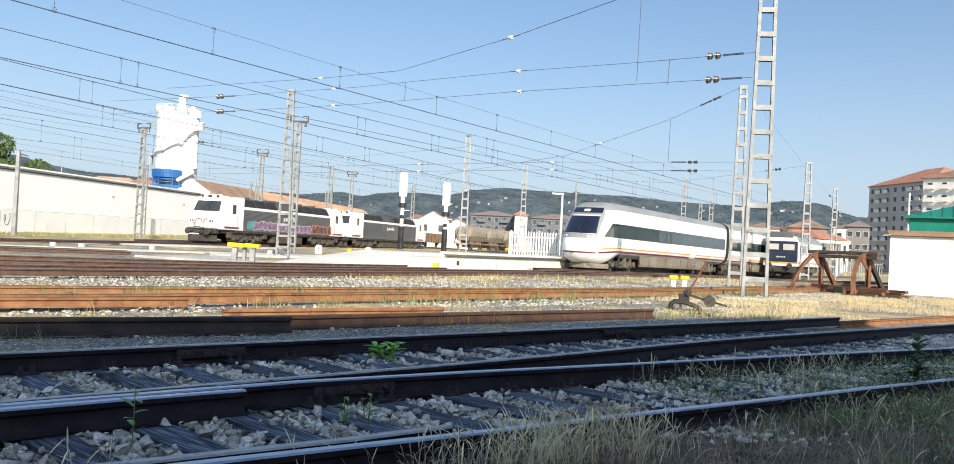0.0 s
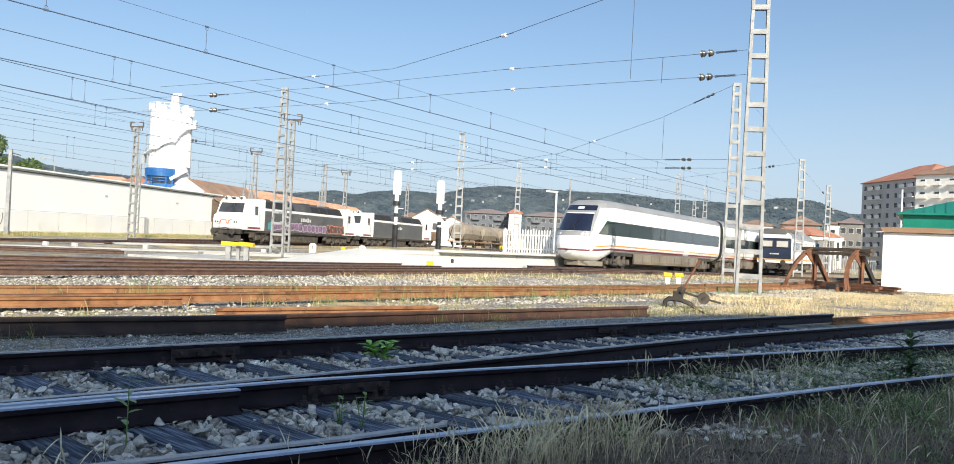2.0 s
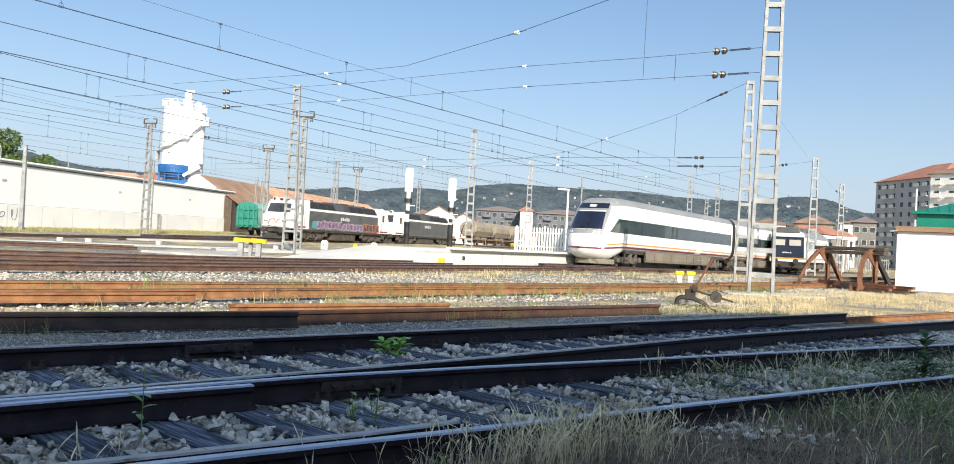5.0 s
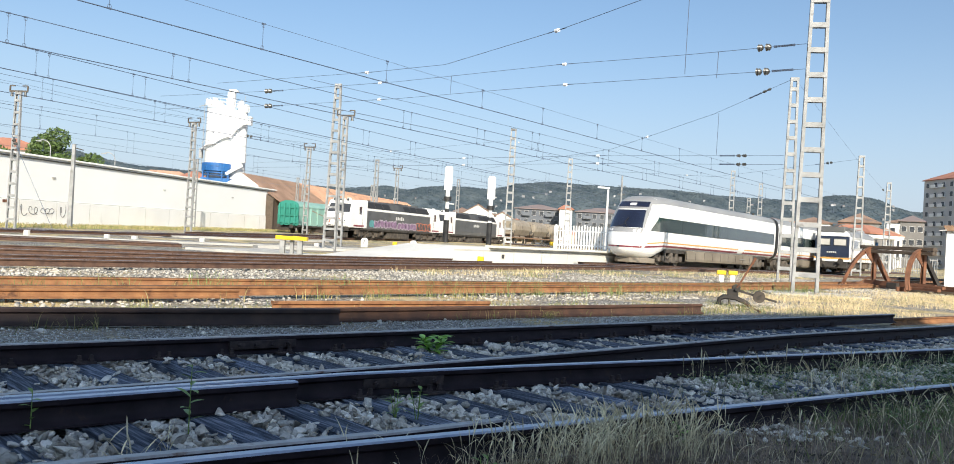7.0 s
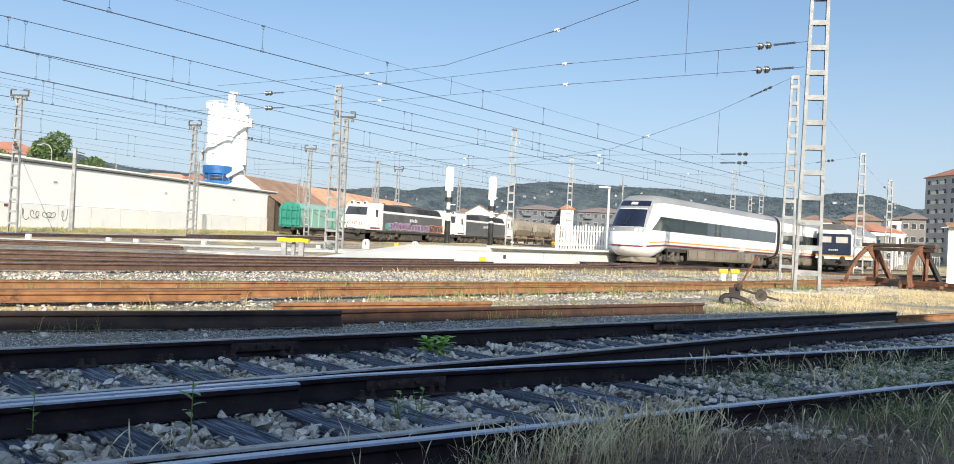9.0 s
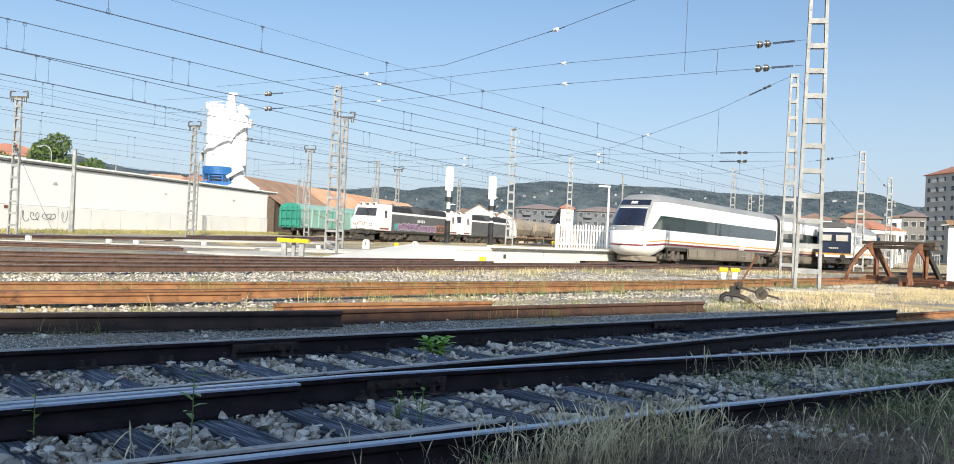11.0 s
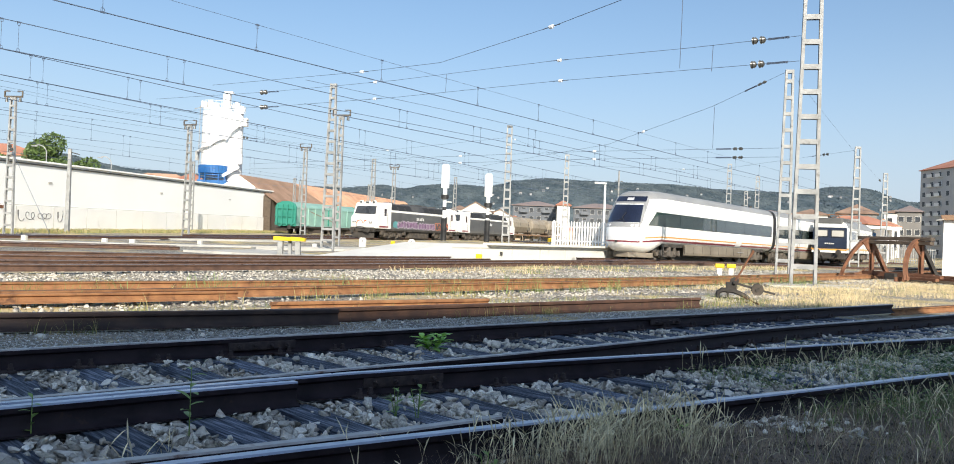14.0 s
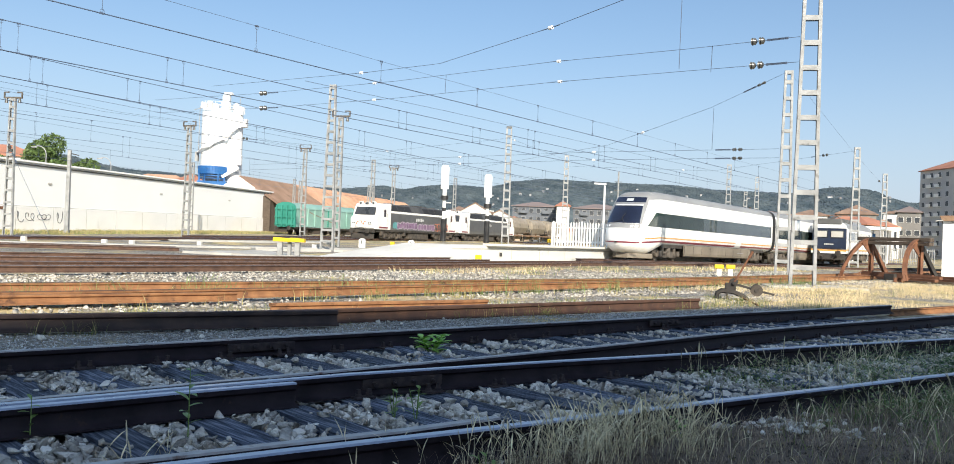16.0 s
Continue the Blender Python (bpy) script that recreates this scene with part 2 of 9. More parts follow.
M["train_maroon"] = material("train_maroon", [(0.20, 0.035, 0.055), (0.25, 0.05, 0.07)], 1, 0.35)
M["train_orange"] = material("train_orange", [(0.66, 0.30, 0.06), (0.72, 0.36, 0.09)], 1, 0.35)
M["train_blue"] = material("train_blue", [(0.012, 0.02, 0.045), (0.02, 0.03, 0.06)], 1, 0.35)
M["dark_under"] = material("dark_under", [(0.03, 0.028, 0.026), (0.075, 0.066, 0.058)], 1.5, 0.85, 0.1, 0.02, 15, wear=((0.10, 0.08, 0.06), 2, 0.3))
M["bogie_dusty"] = material("bogie_dusty", [(0.048, 0.041, 0.035), (0.11, 0.092, 0.075)], 2.5, 0.9, 0.0, 0.02, 20)
M["bogie"] = material("bogie", [(0.065, 0.056, 0.048), (0.14, 0.12, 0.10)], 2, 0.85, 0.0, 0.02, 20)
M["rubber"] = material("rubber", [(0.012, 0.012, 0.013), (0.025, 0.025, 0.026)], 2, 0.7)
M["loco_grey"] = material("loco_grey", [(0.095, 0.096, 0.096), (0.135, 0.135, 0.132)], 0.7, 0.55, 0.1, 0.0, 20, wear=((0.19, 0.18, 0.165), 1.2, 0.25))
M["loco_roof"] = material("loco_roof", [(0.045, 0.045, 0.047), (0.085, 0.084, 0.082)], 0.8, 0.65, 0.0, 0.01, 12)
M["loco_white"] = material("loco_white", [(0.76, 0.75, 0.73), (0.83, 0.82, 0.80)], 0.6, 0.35, 0, 0.0, 20, wear=((0.58, 0.54, 0.48), 1.6, 0.18))
M["wagon_green"] = material("wagon_green", [(0.022, 0.19, 0.145), (0.035, 0.25, 0.195)], 0.6, 0.6, 0, 0.0, 20, wear=((0.03, 0.12, 0.095), 1.0, 0.3))
M["wagon_green_side"] = material("wagon_green_side", [(0.22, 0.40, 0.35), (0.29, 0.47, 0.42)], 0.5, 0.55, 0.1, 0.0, 20, wear=((0.30, 0.42, 0.36), 1.0, 0.35))
M["hopper_beige"] = material("hopper_beige", [(0.25, 0.215, 0.165), (0.35, 0.30, 0.24)], 0.5, 0.7, 0, 0.0, 20, wear=((0.15, 0.125, 0.10), 0.9, 0.38))
M["wagon_brown"] = material("wagon_brown", [(0.20, 0.12, 0.07), (0.30, 0.19, 0.12)], 0.8, 0.8, 0, 0.0, 20, wear=((0.10, 0.07, 0.05), 1.2, 0.35))
M["silo_white"] = material("silo_white", [(0.76, 0.76, 0.75), (0.82, 0.82, 0.81)], 0.2, 0.5, 0, 0.0, 8, wear=((0.66, 0.65, 0.63), 0.35, 0.2))
M["silo_band"] = material("silo_band", [(0.52, 0.66, 0.76), (0.66, 0.74, 0.80)], 0.6, 0.5)
M["silo_blue"] = material("silo_blue", [(0.015, 0.10, 0.30), (0.03, 0.15, 0.40)], 0.5, 0.5, 0, 0, 20, wear=((0.10, 0.17, 0.28), 0.8, 0.25))
M["roof_tile"] = material("roof_tile", [(0.40, 0.235, 0.155), (0.52, 0.325, 0.225)], 0.35, 0.9, 0, 0.05, 5, wear=((0.26, 0.16, 0.11), 0.3, 0.4))
M["roof_tile_brown"] = material("roof_tile_brown", [(0.20, 0.13, 0.095), (0.29, 0.195, 0.145)], 0.4, 0.9, 0, 0.05, 5, wear=((0.15, 0.10, 0.075), 0.35, 0.4))
M["roof_red"] = material("roof_red", [(0.34, 0.15, 0.10), (0.44, 0.20, 0.13)], 0.3, 0.9, 0, 0.03, 4)
M["plaster_grey"] = material("plaster_grey", [(0.45, 0.44, 0.435), (0.52, 0.51, 0.50)], 0.25, 0.9, 0, 0.01, 6, wear=((0.34, 0.325, 0.31), 0.2, 0.3))
# plaster darkened and blued to paint the far blocks' shaded faces
M["plaster_shaded"] = material("plaster_shaded", [(0.105, 0.115, 0.135), (0.15, 0.165, 0.19)], 0.25, 0.9, 0, 0.01, 6)
M["plaster_white"] = material("plaster_white", [(0.72, 0.71, 0.68), (0.80, 0.79, 0.76)], 0.2, 0.9, 0, 0.01, 6)
# walls and roofs greyed with the haze of distance in their colour
M["far_wall"] = material("far_wall", [(0.24, 0.25, 0.27), (0.36, 0.37, 0.38)], 0.05, 0.9, island=0.35)
M["far_roof"] = material("far_roof", [(0.17, 0.14, 0.14), (0.24, 0.19, 0.18)], 0.05, 0.9, island=0.3)
M["plaster_dull"] = material("plaster_dull", [(0.17, 0.165, 0.16), (0.24, 0.23, 0.22)], 0.25, 0.9, 0, 0.01, 6)
M["plaster_tan"] = material("plaster_tan", [(0.46, 0.36, 0.27), (0.55, 0.44, 0.33)], 0.2, 0.9, 0, 0.01, 6)
M["green_sheet"] = material("green_sheet", [(0.0, 0.155, 0.105), (0.01, 0.20, 0.14)], 0.4, 0.4, 0, 0.0, 10)
M["rust_steel"] = material("rust_steel", [(0.13, 0.058, 0.034), (0.24, 0.11, 0.06)], 2.5, 0.85, 0.1, 0.03, 40, wear=((0.07, 0.035, 0.025), 2, 0.35))
M["old_timber"] = material("old_timber", [(0.055, 0.040, 0.030), (0.13, 0.10, 0.075)], 2, 0.9, 0, 0.06, 14, stretch=(1.0, 8.0, 8.0))
M["yellow"] = material("yellow", [(0.66, 0.44, 0.01), (0.76, 0.53, 0.02)], 2, 0.5, 0, 0, 20, wear=((0.45, 0.32, 0.05), 3, 0.25))
M["white_paint"] = material("white_paint", [(0.74, 0.74, 0.73), (0.81, 0.81, 0.80)], 1.5, 0.5, 0, 0, 20, wear=((0.60, 0.58, 0.54), 2.5, 0.2))
M["black_paint"] = material("black_paint", [(0.012, 0.012, 0.013), (0.03, 0.03, 0.031)], 2, 0.5)
# glare of the sky round the thin wires is put into this blue
M["wire"] = material("wire", [(0.060, 0.085, 0.135), (0.09, 0.12, 0.18)], 3, 0.6, 0.0)
M["insulator_brown"] = material("insulator_brown", [(0.06, 0.06, 0.058), (0.11, 0.11, 0.105)], 5, 0.25)
M["porcelain"] = material("porcelain", [(0.80, 0.81, 0.82), (0.86, 0.87, 0.88)], 5, 0.12)
M["leaf"] = material("leaf", [(0.14, 0.23, 0.055), (0.25, 0.37, 0.11)], 6, 0.55, 0, 0.0, 30, island=0.3)
M["leaf_bright"] = material("leaf_bright", [(0.30, 0.55, 0.09), (0.42, 0.68, 0.15)], 8, 0.5, 0, 0.0, 30, island=0.2)
M["leaf_dark"] = material("leaf_dark", [(0.030, 0.065, 0.018), (0.060, 0.115, 0.030)], 2, 0.65, 0, 0.0, 30, island=0.4)
# pale copy for the near shade, brightened in place of fill light
M["dry_grass"] = material("dry_grass", [(0.64, 0.56, 0.36), (0.84, 0.76, 0.54)], 1.5, 0.8, 0, 0.0, 30, island=0.38)
M["leaf_tree"] = material("leaf_tree", [(0.055, 0.095, 0.022), (0.105, 0.16, 0.045)], 6, 0.6, 0, 0.0, 30, island=0.45)
M["olive_grass"] = material("olive_grass", [(0.27, 0.235, 0.095), (0.42, 0.36, 0.17)], 0.6, 0.8, 0, 0.0, 30, island=0.35)
# golden copy of the dry grass for the sunlit ground
M["straw"] = material("straw", [(0.58, 0.46, 0.26), (0.76, 0.63, 0.38)], 0.8, 0.8, 0, 0.0, 30, island=0.3)
M["green_grass"] = material("green_grass", [(0.11, 0.15, 0.04), (0.22, 0.26, 0.09)], 1.5, 0.7, 0, 0.0, 30, island=0.35)
M["withered"] = material("withered", [(0.22, 0.165, 0.125), (0.46, 0.36, 0.27)], 1.5, 0.85, 0, 0.0, 30, island=0.45)
M["petal"] = material("petal", [(0.75, 0.75, 0.72), (0.82, 0.82, 0.79)], 4, 0.7)
M["soil"] = material("soil", [(0.085, 0.066, 0.054), (0.19, 0.150, 0.122)], 5, 0.95, 0, 0.25, 45, island=0.5)
M["weed_green"] = material("weed_green", [(0.12, 0.19, 0.06), (0.26, 0.34, 0.13)], 1.5, 0.7, 0, 0.0, 30, island=0.4)
M["bark"] = material("bark", [(0.07, 0.05, 0.035), (0.13, 0.10, 0.07)], 3, 0.9, 0, 0.06, 12)
M["spray_teal"] = material("spray_teal", [(0.06, 0.25, 0.27), (0.12, 0.33, 0.35)], 2, 0.5)
M["spray_pink"] = material("spray_pink", [(0.17, 0.09, 0.18), (0.28, 0.18, 0.29)], 2, 0.5)
M["spray_red"] = material("spray_red", [(0.45, 0.12, 0.06), (0.55, 0.19, 0.10)], 2, 0.5)
M["spray_white"] = material("spray_white", [(0.36, 0.31, 0.37), (0.46, 0.41, 0.46)], 2, 0.5)
M["logo_silver"] = material("logo_silver", [(0.50, 0.50, 0.50), (0.58, 0.58, 0.58)], 3, 0.4)
M["ink"] = material("ink", [(0.05, 0.05, 0.055), (0.09, 0.09, 0.095)], 3, 0.6)


def glass(name, colour, rough=0.06):
    m = material(name, [colour, tuple(c * 1.6 for c in colour)], 0.6, rough + 0.12)
    b = m.node_tree.nodes["Principled BSDF"]
    b.inputs["IOR"].default_value = 1.52
    b.inputs["Coat Weight"].default_value = 1.0
    b.inputs["Coat Roughness"].default_value = 0.03
    return m


M["cab_glass"] = glass("cab_glass", (0.008, 0.011, 0.026))
M["side_glass"] = glass("side_glass", (0.020, 0.032, 0.032))
M["far_glass"] = material("far_glass", [(0.03, 0.034, 0.04), (0.07, 0.075, 0.085)], 0.6, 0.3)


def ground_material():
    """Ballast, dirt and dry grass on one sheet, mixed by noise and by where the tracks lie."""
    m = bpy.data.materials.new("yard_ground")
    m.use_nodes = True
    n, l = m.node_tree.nodes, m.node_tree.links
    b = n["Principled BSDF"]
    co = n.new("ShaderNodeTexCoord")
    vec = co.outputs["Object"]

    def noise_tex(scale, detail=6.0, rough=0.55):
        t = n.new("ShaderNodeTexNoise")
        t.inputs["Scale"].default_value, t.inputs["Detail"].default_value, t.inputs["Roughness"].default_value = scale, detail, rough
        l.new(vec, t.inputs["Vector"])
        return t.outputs["Fac"]

    def mix(fac, a, c):
        x = n.new("ShaderNodeMix")
        x.data_type = "RGBA"
        l.new(fac, x.inputs["Factor"])
        for sock, v in (("A", a), ("B", c)):
            if isinstance(v, tuple):
                x.inputs[sock].default_value = (*v, 1)
            else:
                l.new(v, x.inputs[sock])
        return x.outputs["Result"]

    def rng(v, lo, hi):
        r = n.new("ShaderNodeMapRange")
        r.inputs["From Min"].default_value, r.inputs["From Max"].default_value = lo, hi
        l.new(v, r.inputs["Value"])
        return r.outputs["Result"]

    vor = n.new("ShaderNodeTexVoronoi")
    vor.inputs["Scale"].default_value = 17.0
    l.new(vec, vor.inputs["Vector"])
    bw = n.new("ShaderNodeSeparateColor")
    l.new(vor.outputs["Color"], bw.inputs["Color"])
    stones = mix(bw.outputs["Red"], (0.26, 0.25, 0.23), (0.56, 0.53, 0.47))
    stones = mix(rng(vor.outputs["Distance"], 0.35, 0.62), stones, (0.13, 0.12, 0.11))
    dirt = mix(noise_tex(9.0), (0.27, 0.225, 0.165), (0.45, 0.38, 0.28))
    straw = mix(noise_tex(30.0, 3.0), (0.46, 0.355, 0.18), (0.66, 0.53, 0.29))
    green = mix(noise_tex(22.0, 3.0), (0.10, 0.12, 0.035), (0.27, 0.25, 0.09))
    veg = mix(rng(noise_tex(0.5), 0.52, 0.62), straw, green)
    sep = n.new("ShaderNodeSeparateXYZ")
    l.new(vec, sep.inputs["Vector"])
    base = mix(rng(noise_tex(0.35), 0.50, 0.66), stones, dirt)
    grow = mix(rng(noise_tex(0.22, 5.0, 0.65), 0.50, 0.60), base, veg)
    far = mix(rng(sep.outputs["Y"], 60.0, 95.0), grow, mix(rng(noise_tex(0.15, 5.0), 0.40, 0.52), base, veg))
    wide = mix(rng(sep.outputs["Y"], 300.0, 500.0), far, (0.10, 0.11, 0.06))
    # bare earth on the near side of the front rail
    wob = n.new("ShaderNodeMath")
    wob.operation = "MULTIPLY_ADD"
    wob.inputs[1].default_value, wob.inputs[2].default_value = 0.5, -0.25
    l.new(noise_tex(2.5), wob.inputs[0])
    dot = n.new("ShaderNodeVectorMath")
    dot.operation = "DOT_PRODUCT"
    dot.inputs[1].default_value = (0.545, -0.838, 0)
    l.new(vec, dot.inputs[0])
    edge = n.new("ShaderNodeMath")
    edge.operation = "ADD"
    l.new(dot.outputs["Value"], edge.inputs[0])
    l.new(wob.outputs["Value"], edge.inputs[1])
    soil = mix(noise_tex(14.0), (0.085, 0.066, 0.058), (0.19, 0.15, 0.13))
    # beyond the soil, unseen pale ground added to bounce light into the shade
    near = mix(rng(edge.outputs["Value"], -1.9, -1.5), soil, mix(noise_tex(6.0), (0.42, 0.40, 0.36), (0.56, 0.53, 0.48)))
    wide = mix(rng(edge.outputs["Value"], -3.55, -3.40), wide, near)
    l.new(wide, b.inputs["Base Color"])
    b.inputs["Roughness"].default_value = 0.93
    bp = n.new("ShaderNodeBump")
    bp.inputs["Strength"].default_value, bp.inputs["Distance"].default_value = 1.0, 0.035
    bp.invert = True
    l.new(vor.outputs["Distance"], bp.inputs["Height"])
    l.new(bp.outputs["Normal"], b.inputs["Normal"])
    return m


M["ground"] = ground_material()


def hill_material():
    m = bpy.data.materials.new("hazed_wooded_hill")
    m.use_nodes = True
    n, l = m.node_tree.nodes, m.node_tree.links
    b = n["Principled BSDF"]
    co = n.new("ShaderNodeTexCoord")
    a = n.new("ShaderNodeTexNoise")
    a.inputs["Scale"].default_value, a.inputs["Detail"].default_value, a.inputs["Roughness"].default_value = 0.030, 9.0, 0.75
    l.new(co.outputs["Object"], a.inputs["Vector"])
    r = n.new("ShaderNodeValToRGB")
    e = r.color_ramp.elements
    # haze of distance is put into the woods' blue-grey colours
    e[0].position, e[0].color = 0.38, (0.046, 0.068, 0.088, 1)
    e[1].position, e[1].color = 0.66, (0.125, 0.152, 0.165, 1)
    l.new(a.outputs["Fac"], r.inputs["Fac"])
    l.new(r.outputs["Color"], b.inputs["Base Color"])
    b.inputs["Roughness"].default_value = 1.0
    b.inputs["Specular IOR Level"].default_value = 0.0
    return m


M["hill"] = hill_material()

# ---------------------------------------------------------------- ground, hills, shade-giving building
def build_ground():
    g = Mesh()
    ys = [-60, -30, -12, -4] + [k * 0.5 for k in range(0, 60)] + [30 + k * 3 for k in range(0, 40)] + [150 + k * 25 for k in range(0, 14)] + [600, 1000, 1800, 3000, 4200]
    ks = [-1.0, -0.8, -0.6, -0.5] + [-0.45 + 0.03 * i for i in range(0, 31)] + [0.5, 0.6, 0.8, 1.0]
    vs = []
    for y in ys:
        half = 40 + abs(y) * 1.3
        for k in ks:
            x = k * half
            near = max(0.0, 1 - abs(y) / 60)
            vs.append((x, y, gz(x, y) + near * 0.018 * noise.noise((x * 0.9, y * 0.9, 0))))
    w = len(ks)
    g.add(vs, [(i * w + j, i * w + j + 1, (i + 1) * w + j + 1, (i + 1) * w + j) for i in range(len(ys) - 1) for j in range(w - 1)])
    part("ground", g, M["ground"], smooth=True)
    tagged(bpy.data.objects["ground"], "railway yard ground of pale ballast, dirt and dry grass", "ground", "", "structure")


build_ground()


def ridge(name, dist, spine, depth, label):
    """A wooded ridge: spine gives (x, top) pairs along its crest."""
    h = Mesh()
    n, rows = 150, 14
    x0, x1 = spine[0][0], spine[-1][0]

    def crest(x):
        for (a, za), (b, zb) in zip(spine, spine[1:]):
            if a <= x <= b:
                k = (x - a) / (b - a)
                k = k * k * (3 - 2 * k)
                return za + (zb - za) * k
        return spine[-1][1]

    def fn(u, v):
        x = x0 + (x1 - x0) * u
        z = crest(x) * math.sin(v * math.pi / 2) ** 0.9
        z += (noise.fractal((x * 0.02, v * 4, dist * 0.01), 1.0, 2.0, 3) * 4.0) * (0.15 + v) * (1.15 - v)
        return (x, dist + depth * v + 25 * noise.noise((x * 0.008, v * 2, 7)), max(-2.0, z))
    h.grid(fn, n * 2, rows)
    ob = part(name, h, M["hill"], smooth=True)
    tagged(ob, label, "hill", "", "structure")


ridge("backdrop_hill", 1350, [(-1200, 146), (-808, 126), (-752, 120), (-707, 113), (-674, 105), (-640, 99), (-595, 96), (-506, 93), (-394, 85), (-293, 79), (-248, 79), (-198, 83), (-170, 87), (-131, 81), (-92, 88), (-58, 91), (-19, 92), (20, 90), (42, 95), (75, 104), (131, 110), (187, 110), (243, 108), (299, 108), (355, 109), (389, 106), (434, 102), (524, 102), (580, 102), (624, 112), (658, 117), (691, 119), (714, 116), (748, 102), (776, 93), (827, 93), (1000, 70), (1200, 60)], 260, "low wooded hill behind the town, haze painted into its green")
ridge("backdrop_ridge", 2400, [(-2200, 150), (-1500, 140), (-1050, 120), (-700, 85), (-450, 70), (-260, 70), (0, 60), (300, 70), (700, 70), (1500, 60), (2200, 50)], 500, "far wooded ridge on the skyline, haze painted blue-green")


def shade_hall():
    """Unseen building added behind the camera to cast the shade over the near tracks."""
    t = thing("shade_building", pose(1.38, -1.65, gz(0, 0), 0, 0, 38), "unseen white building added behind the viewer to cast shade", "building", "", "structure")
    for x0, x1, y, eave, top, lab in ((-25.0, 5.48, -11.75, 14.38, 15.4, "tall rendered wall"), (5.5, 24.0, -12.0, 12.9, 13.8, "lower white rendered wing")):
        b = Mesh()
        b.box(((x0 + x1) / 2, y - 4.2, eave / 2 - 0.1), (x1 - x0, 7.6, eave - 0.2))
        part("wall", b, M["wall_white"], t, lab)
        r = Mesh()
        r.prism([(y - 8.4, eave - 0.1), (y, eave - 0.1), (y, eave), (y - 4.2, top), (y - 8.4, eave)], "x", x0 - 0.01, x1 + 0.01)
        part("roof", r, M["roof_tile_brown"], t)


shade_hall()

# ---------------------------------------------------------------- rails and tracks
RAIL = [(-0.07, 0.0), (0.07, 0.0), (0.07, 0.012), (0.022, 0.03), (0.009, 0.05), (0.009, 0.105), (0.034, 0.122), (0.036, 0.150), (0.028, 0.160),
        (-0.028, 0.160), (-0.036, 0.150), (-0.034, 0.122), (-0.009, 0.105), (-0.009, 0.05), (-0.022, 0.03), (-0.07, 0.012)]


def rail_mesh(pts, z=0.0, tall=1.0, wide=1.0):
    """A rail along plan points; the running surface takes the second material."""
    m = Mesh()
    P = [Vector((p[0], p[1], (gz(*p[:2]) + 0.06 if len(p) < 3 else p[2]) + z)) for p in pts]
    n = len(RAIL)
    vs = []
    for i, p in enumerate(P):
        d = (P[min(i + 1, len(P) - 1)] - P[max(i - 1, 0)])
        d.z = 0
        d.normalize()
        s = Vector((d.y, -d.x, 0))
        vs += [p + s * (a * wide) + Vector((0, 0, b * tall)) for a, b in RAIL]
    fs, mi = [], []
    for i in range(len(P) - 1):
        for k in range(n):
            fs.append((i * n + k, i * n + (k + 1) % n, (i + 1) * n + (k + 1) % n, (i + 1) * n + k))
            mi.append(1 if k in (7, 8, 9) else 0)
    fs += [tuple(range(n - 1, -1, -1)), tuple((len(P) - 1) * n + k for k in range(n))]
    mi += [0, 0]
    m.v, m.f, m.m = [tuple(v) for v in vs], fs, mi
    return m


def curve_points(pts, step=0.8):
    """Plan points joined by a smooth curve."""
    P = [Vector((p[0], p[1])) for p in pts]
    if len(P) == 2:
        P = [P[0], P[0].lerp(P[1], 0.5), P[1]]
    out = []
    ext = [P[0] * 2 - P[1], *P, P[-1] * 2 - P[-2]]
    for i in range(1, len(ext) - 2):
        a, b, c, d = ext[i - 1:i + 3]
        n = max(1, int((c - b).length / step))
        for k in range(n):
            t = k / n
            out.append(0.5 * ((2 * b) + (c - a) * t + (2 * a - 5 * b + 4 * c - d) * t * t + (3 * b - a - 3 * c + d) * t ** 3))
    out.append(P[-1])
    return [(p.x, p.y) for p in out]


def rail(name, pts, parent, body, head, z=0.0, tall=1.0, wide=1.0, label=""):
    return part(name, rail_mesh(curve_points(pts), z, tall, wide), [M[body], M[head]], parent, label, smooth=True)


# rails of the near turnout, running surface at 0.16
A = [(-9.2, 1.5), (-6.2, 4.15), (-3.19, 6.8), (0.6, 10.16), (3.58, 12.80), (8.04, 16.71)]
A2 = [(8.06, 16.73), (14.2, 22.1), (24, 30.6)]
B = [(-6.2, 1.5), (-3.6, 3.75), (-2.07, 5.17), (-0.85, 6.32), (0.45, 7.55), (1.89, 8.98), (3.87, 10.95), (6.63, 13.36), (10.15, 16.35), (17, 22)]
C = [(-6.6, 1.0), (-3.6, 3.7), (-2.2, 4.92), (-0.82, 6.12), (0.43, 6.99), (1.64, 7.77), (3.95, 9.29), (6.88, 11.15), (14, 15.6)]
D = [(-5.4, 0.3), (-2.6, 2.6), (-0.78, 3.94), (0.3, 4.68), (1.13, 5.28), (2.74, 6.40), (4.83, 7.85), (12, 12.6)]

soil = Mesh()
_d = curve_points([(-4.6, 0.95), *D[1:]], 0.12)
_n = len(_d)


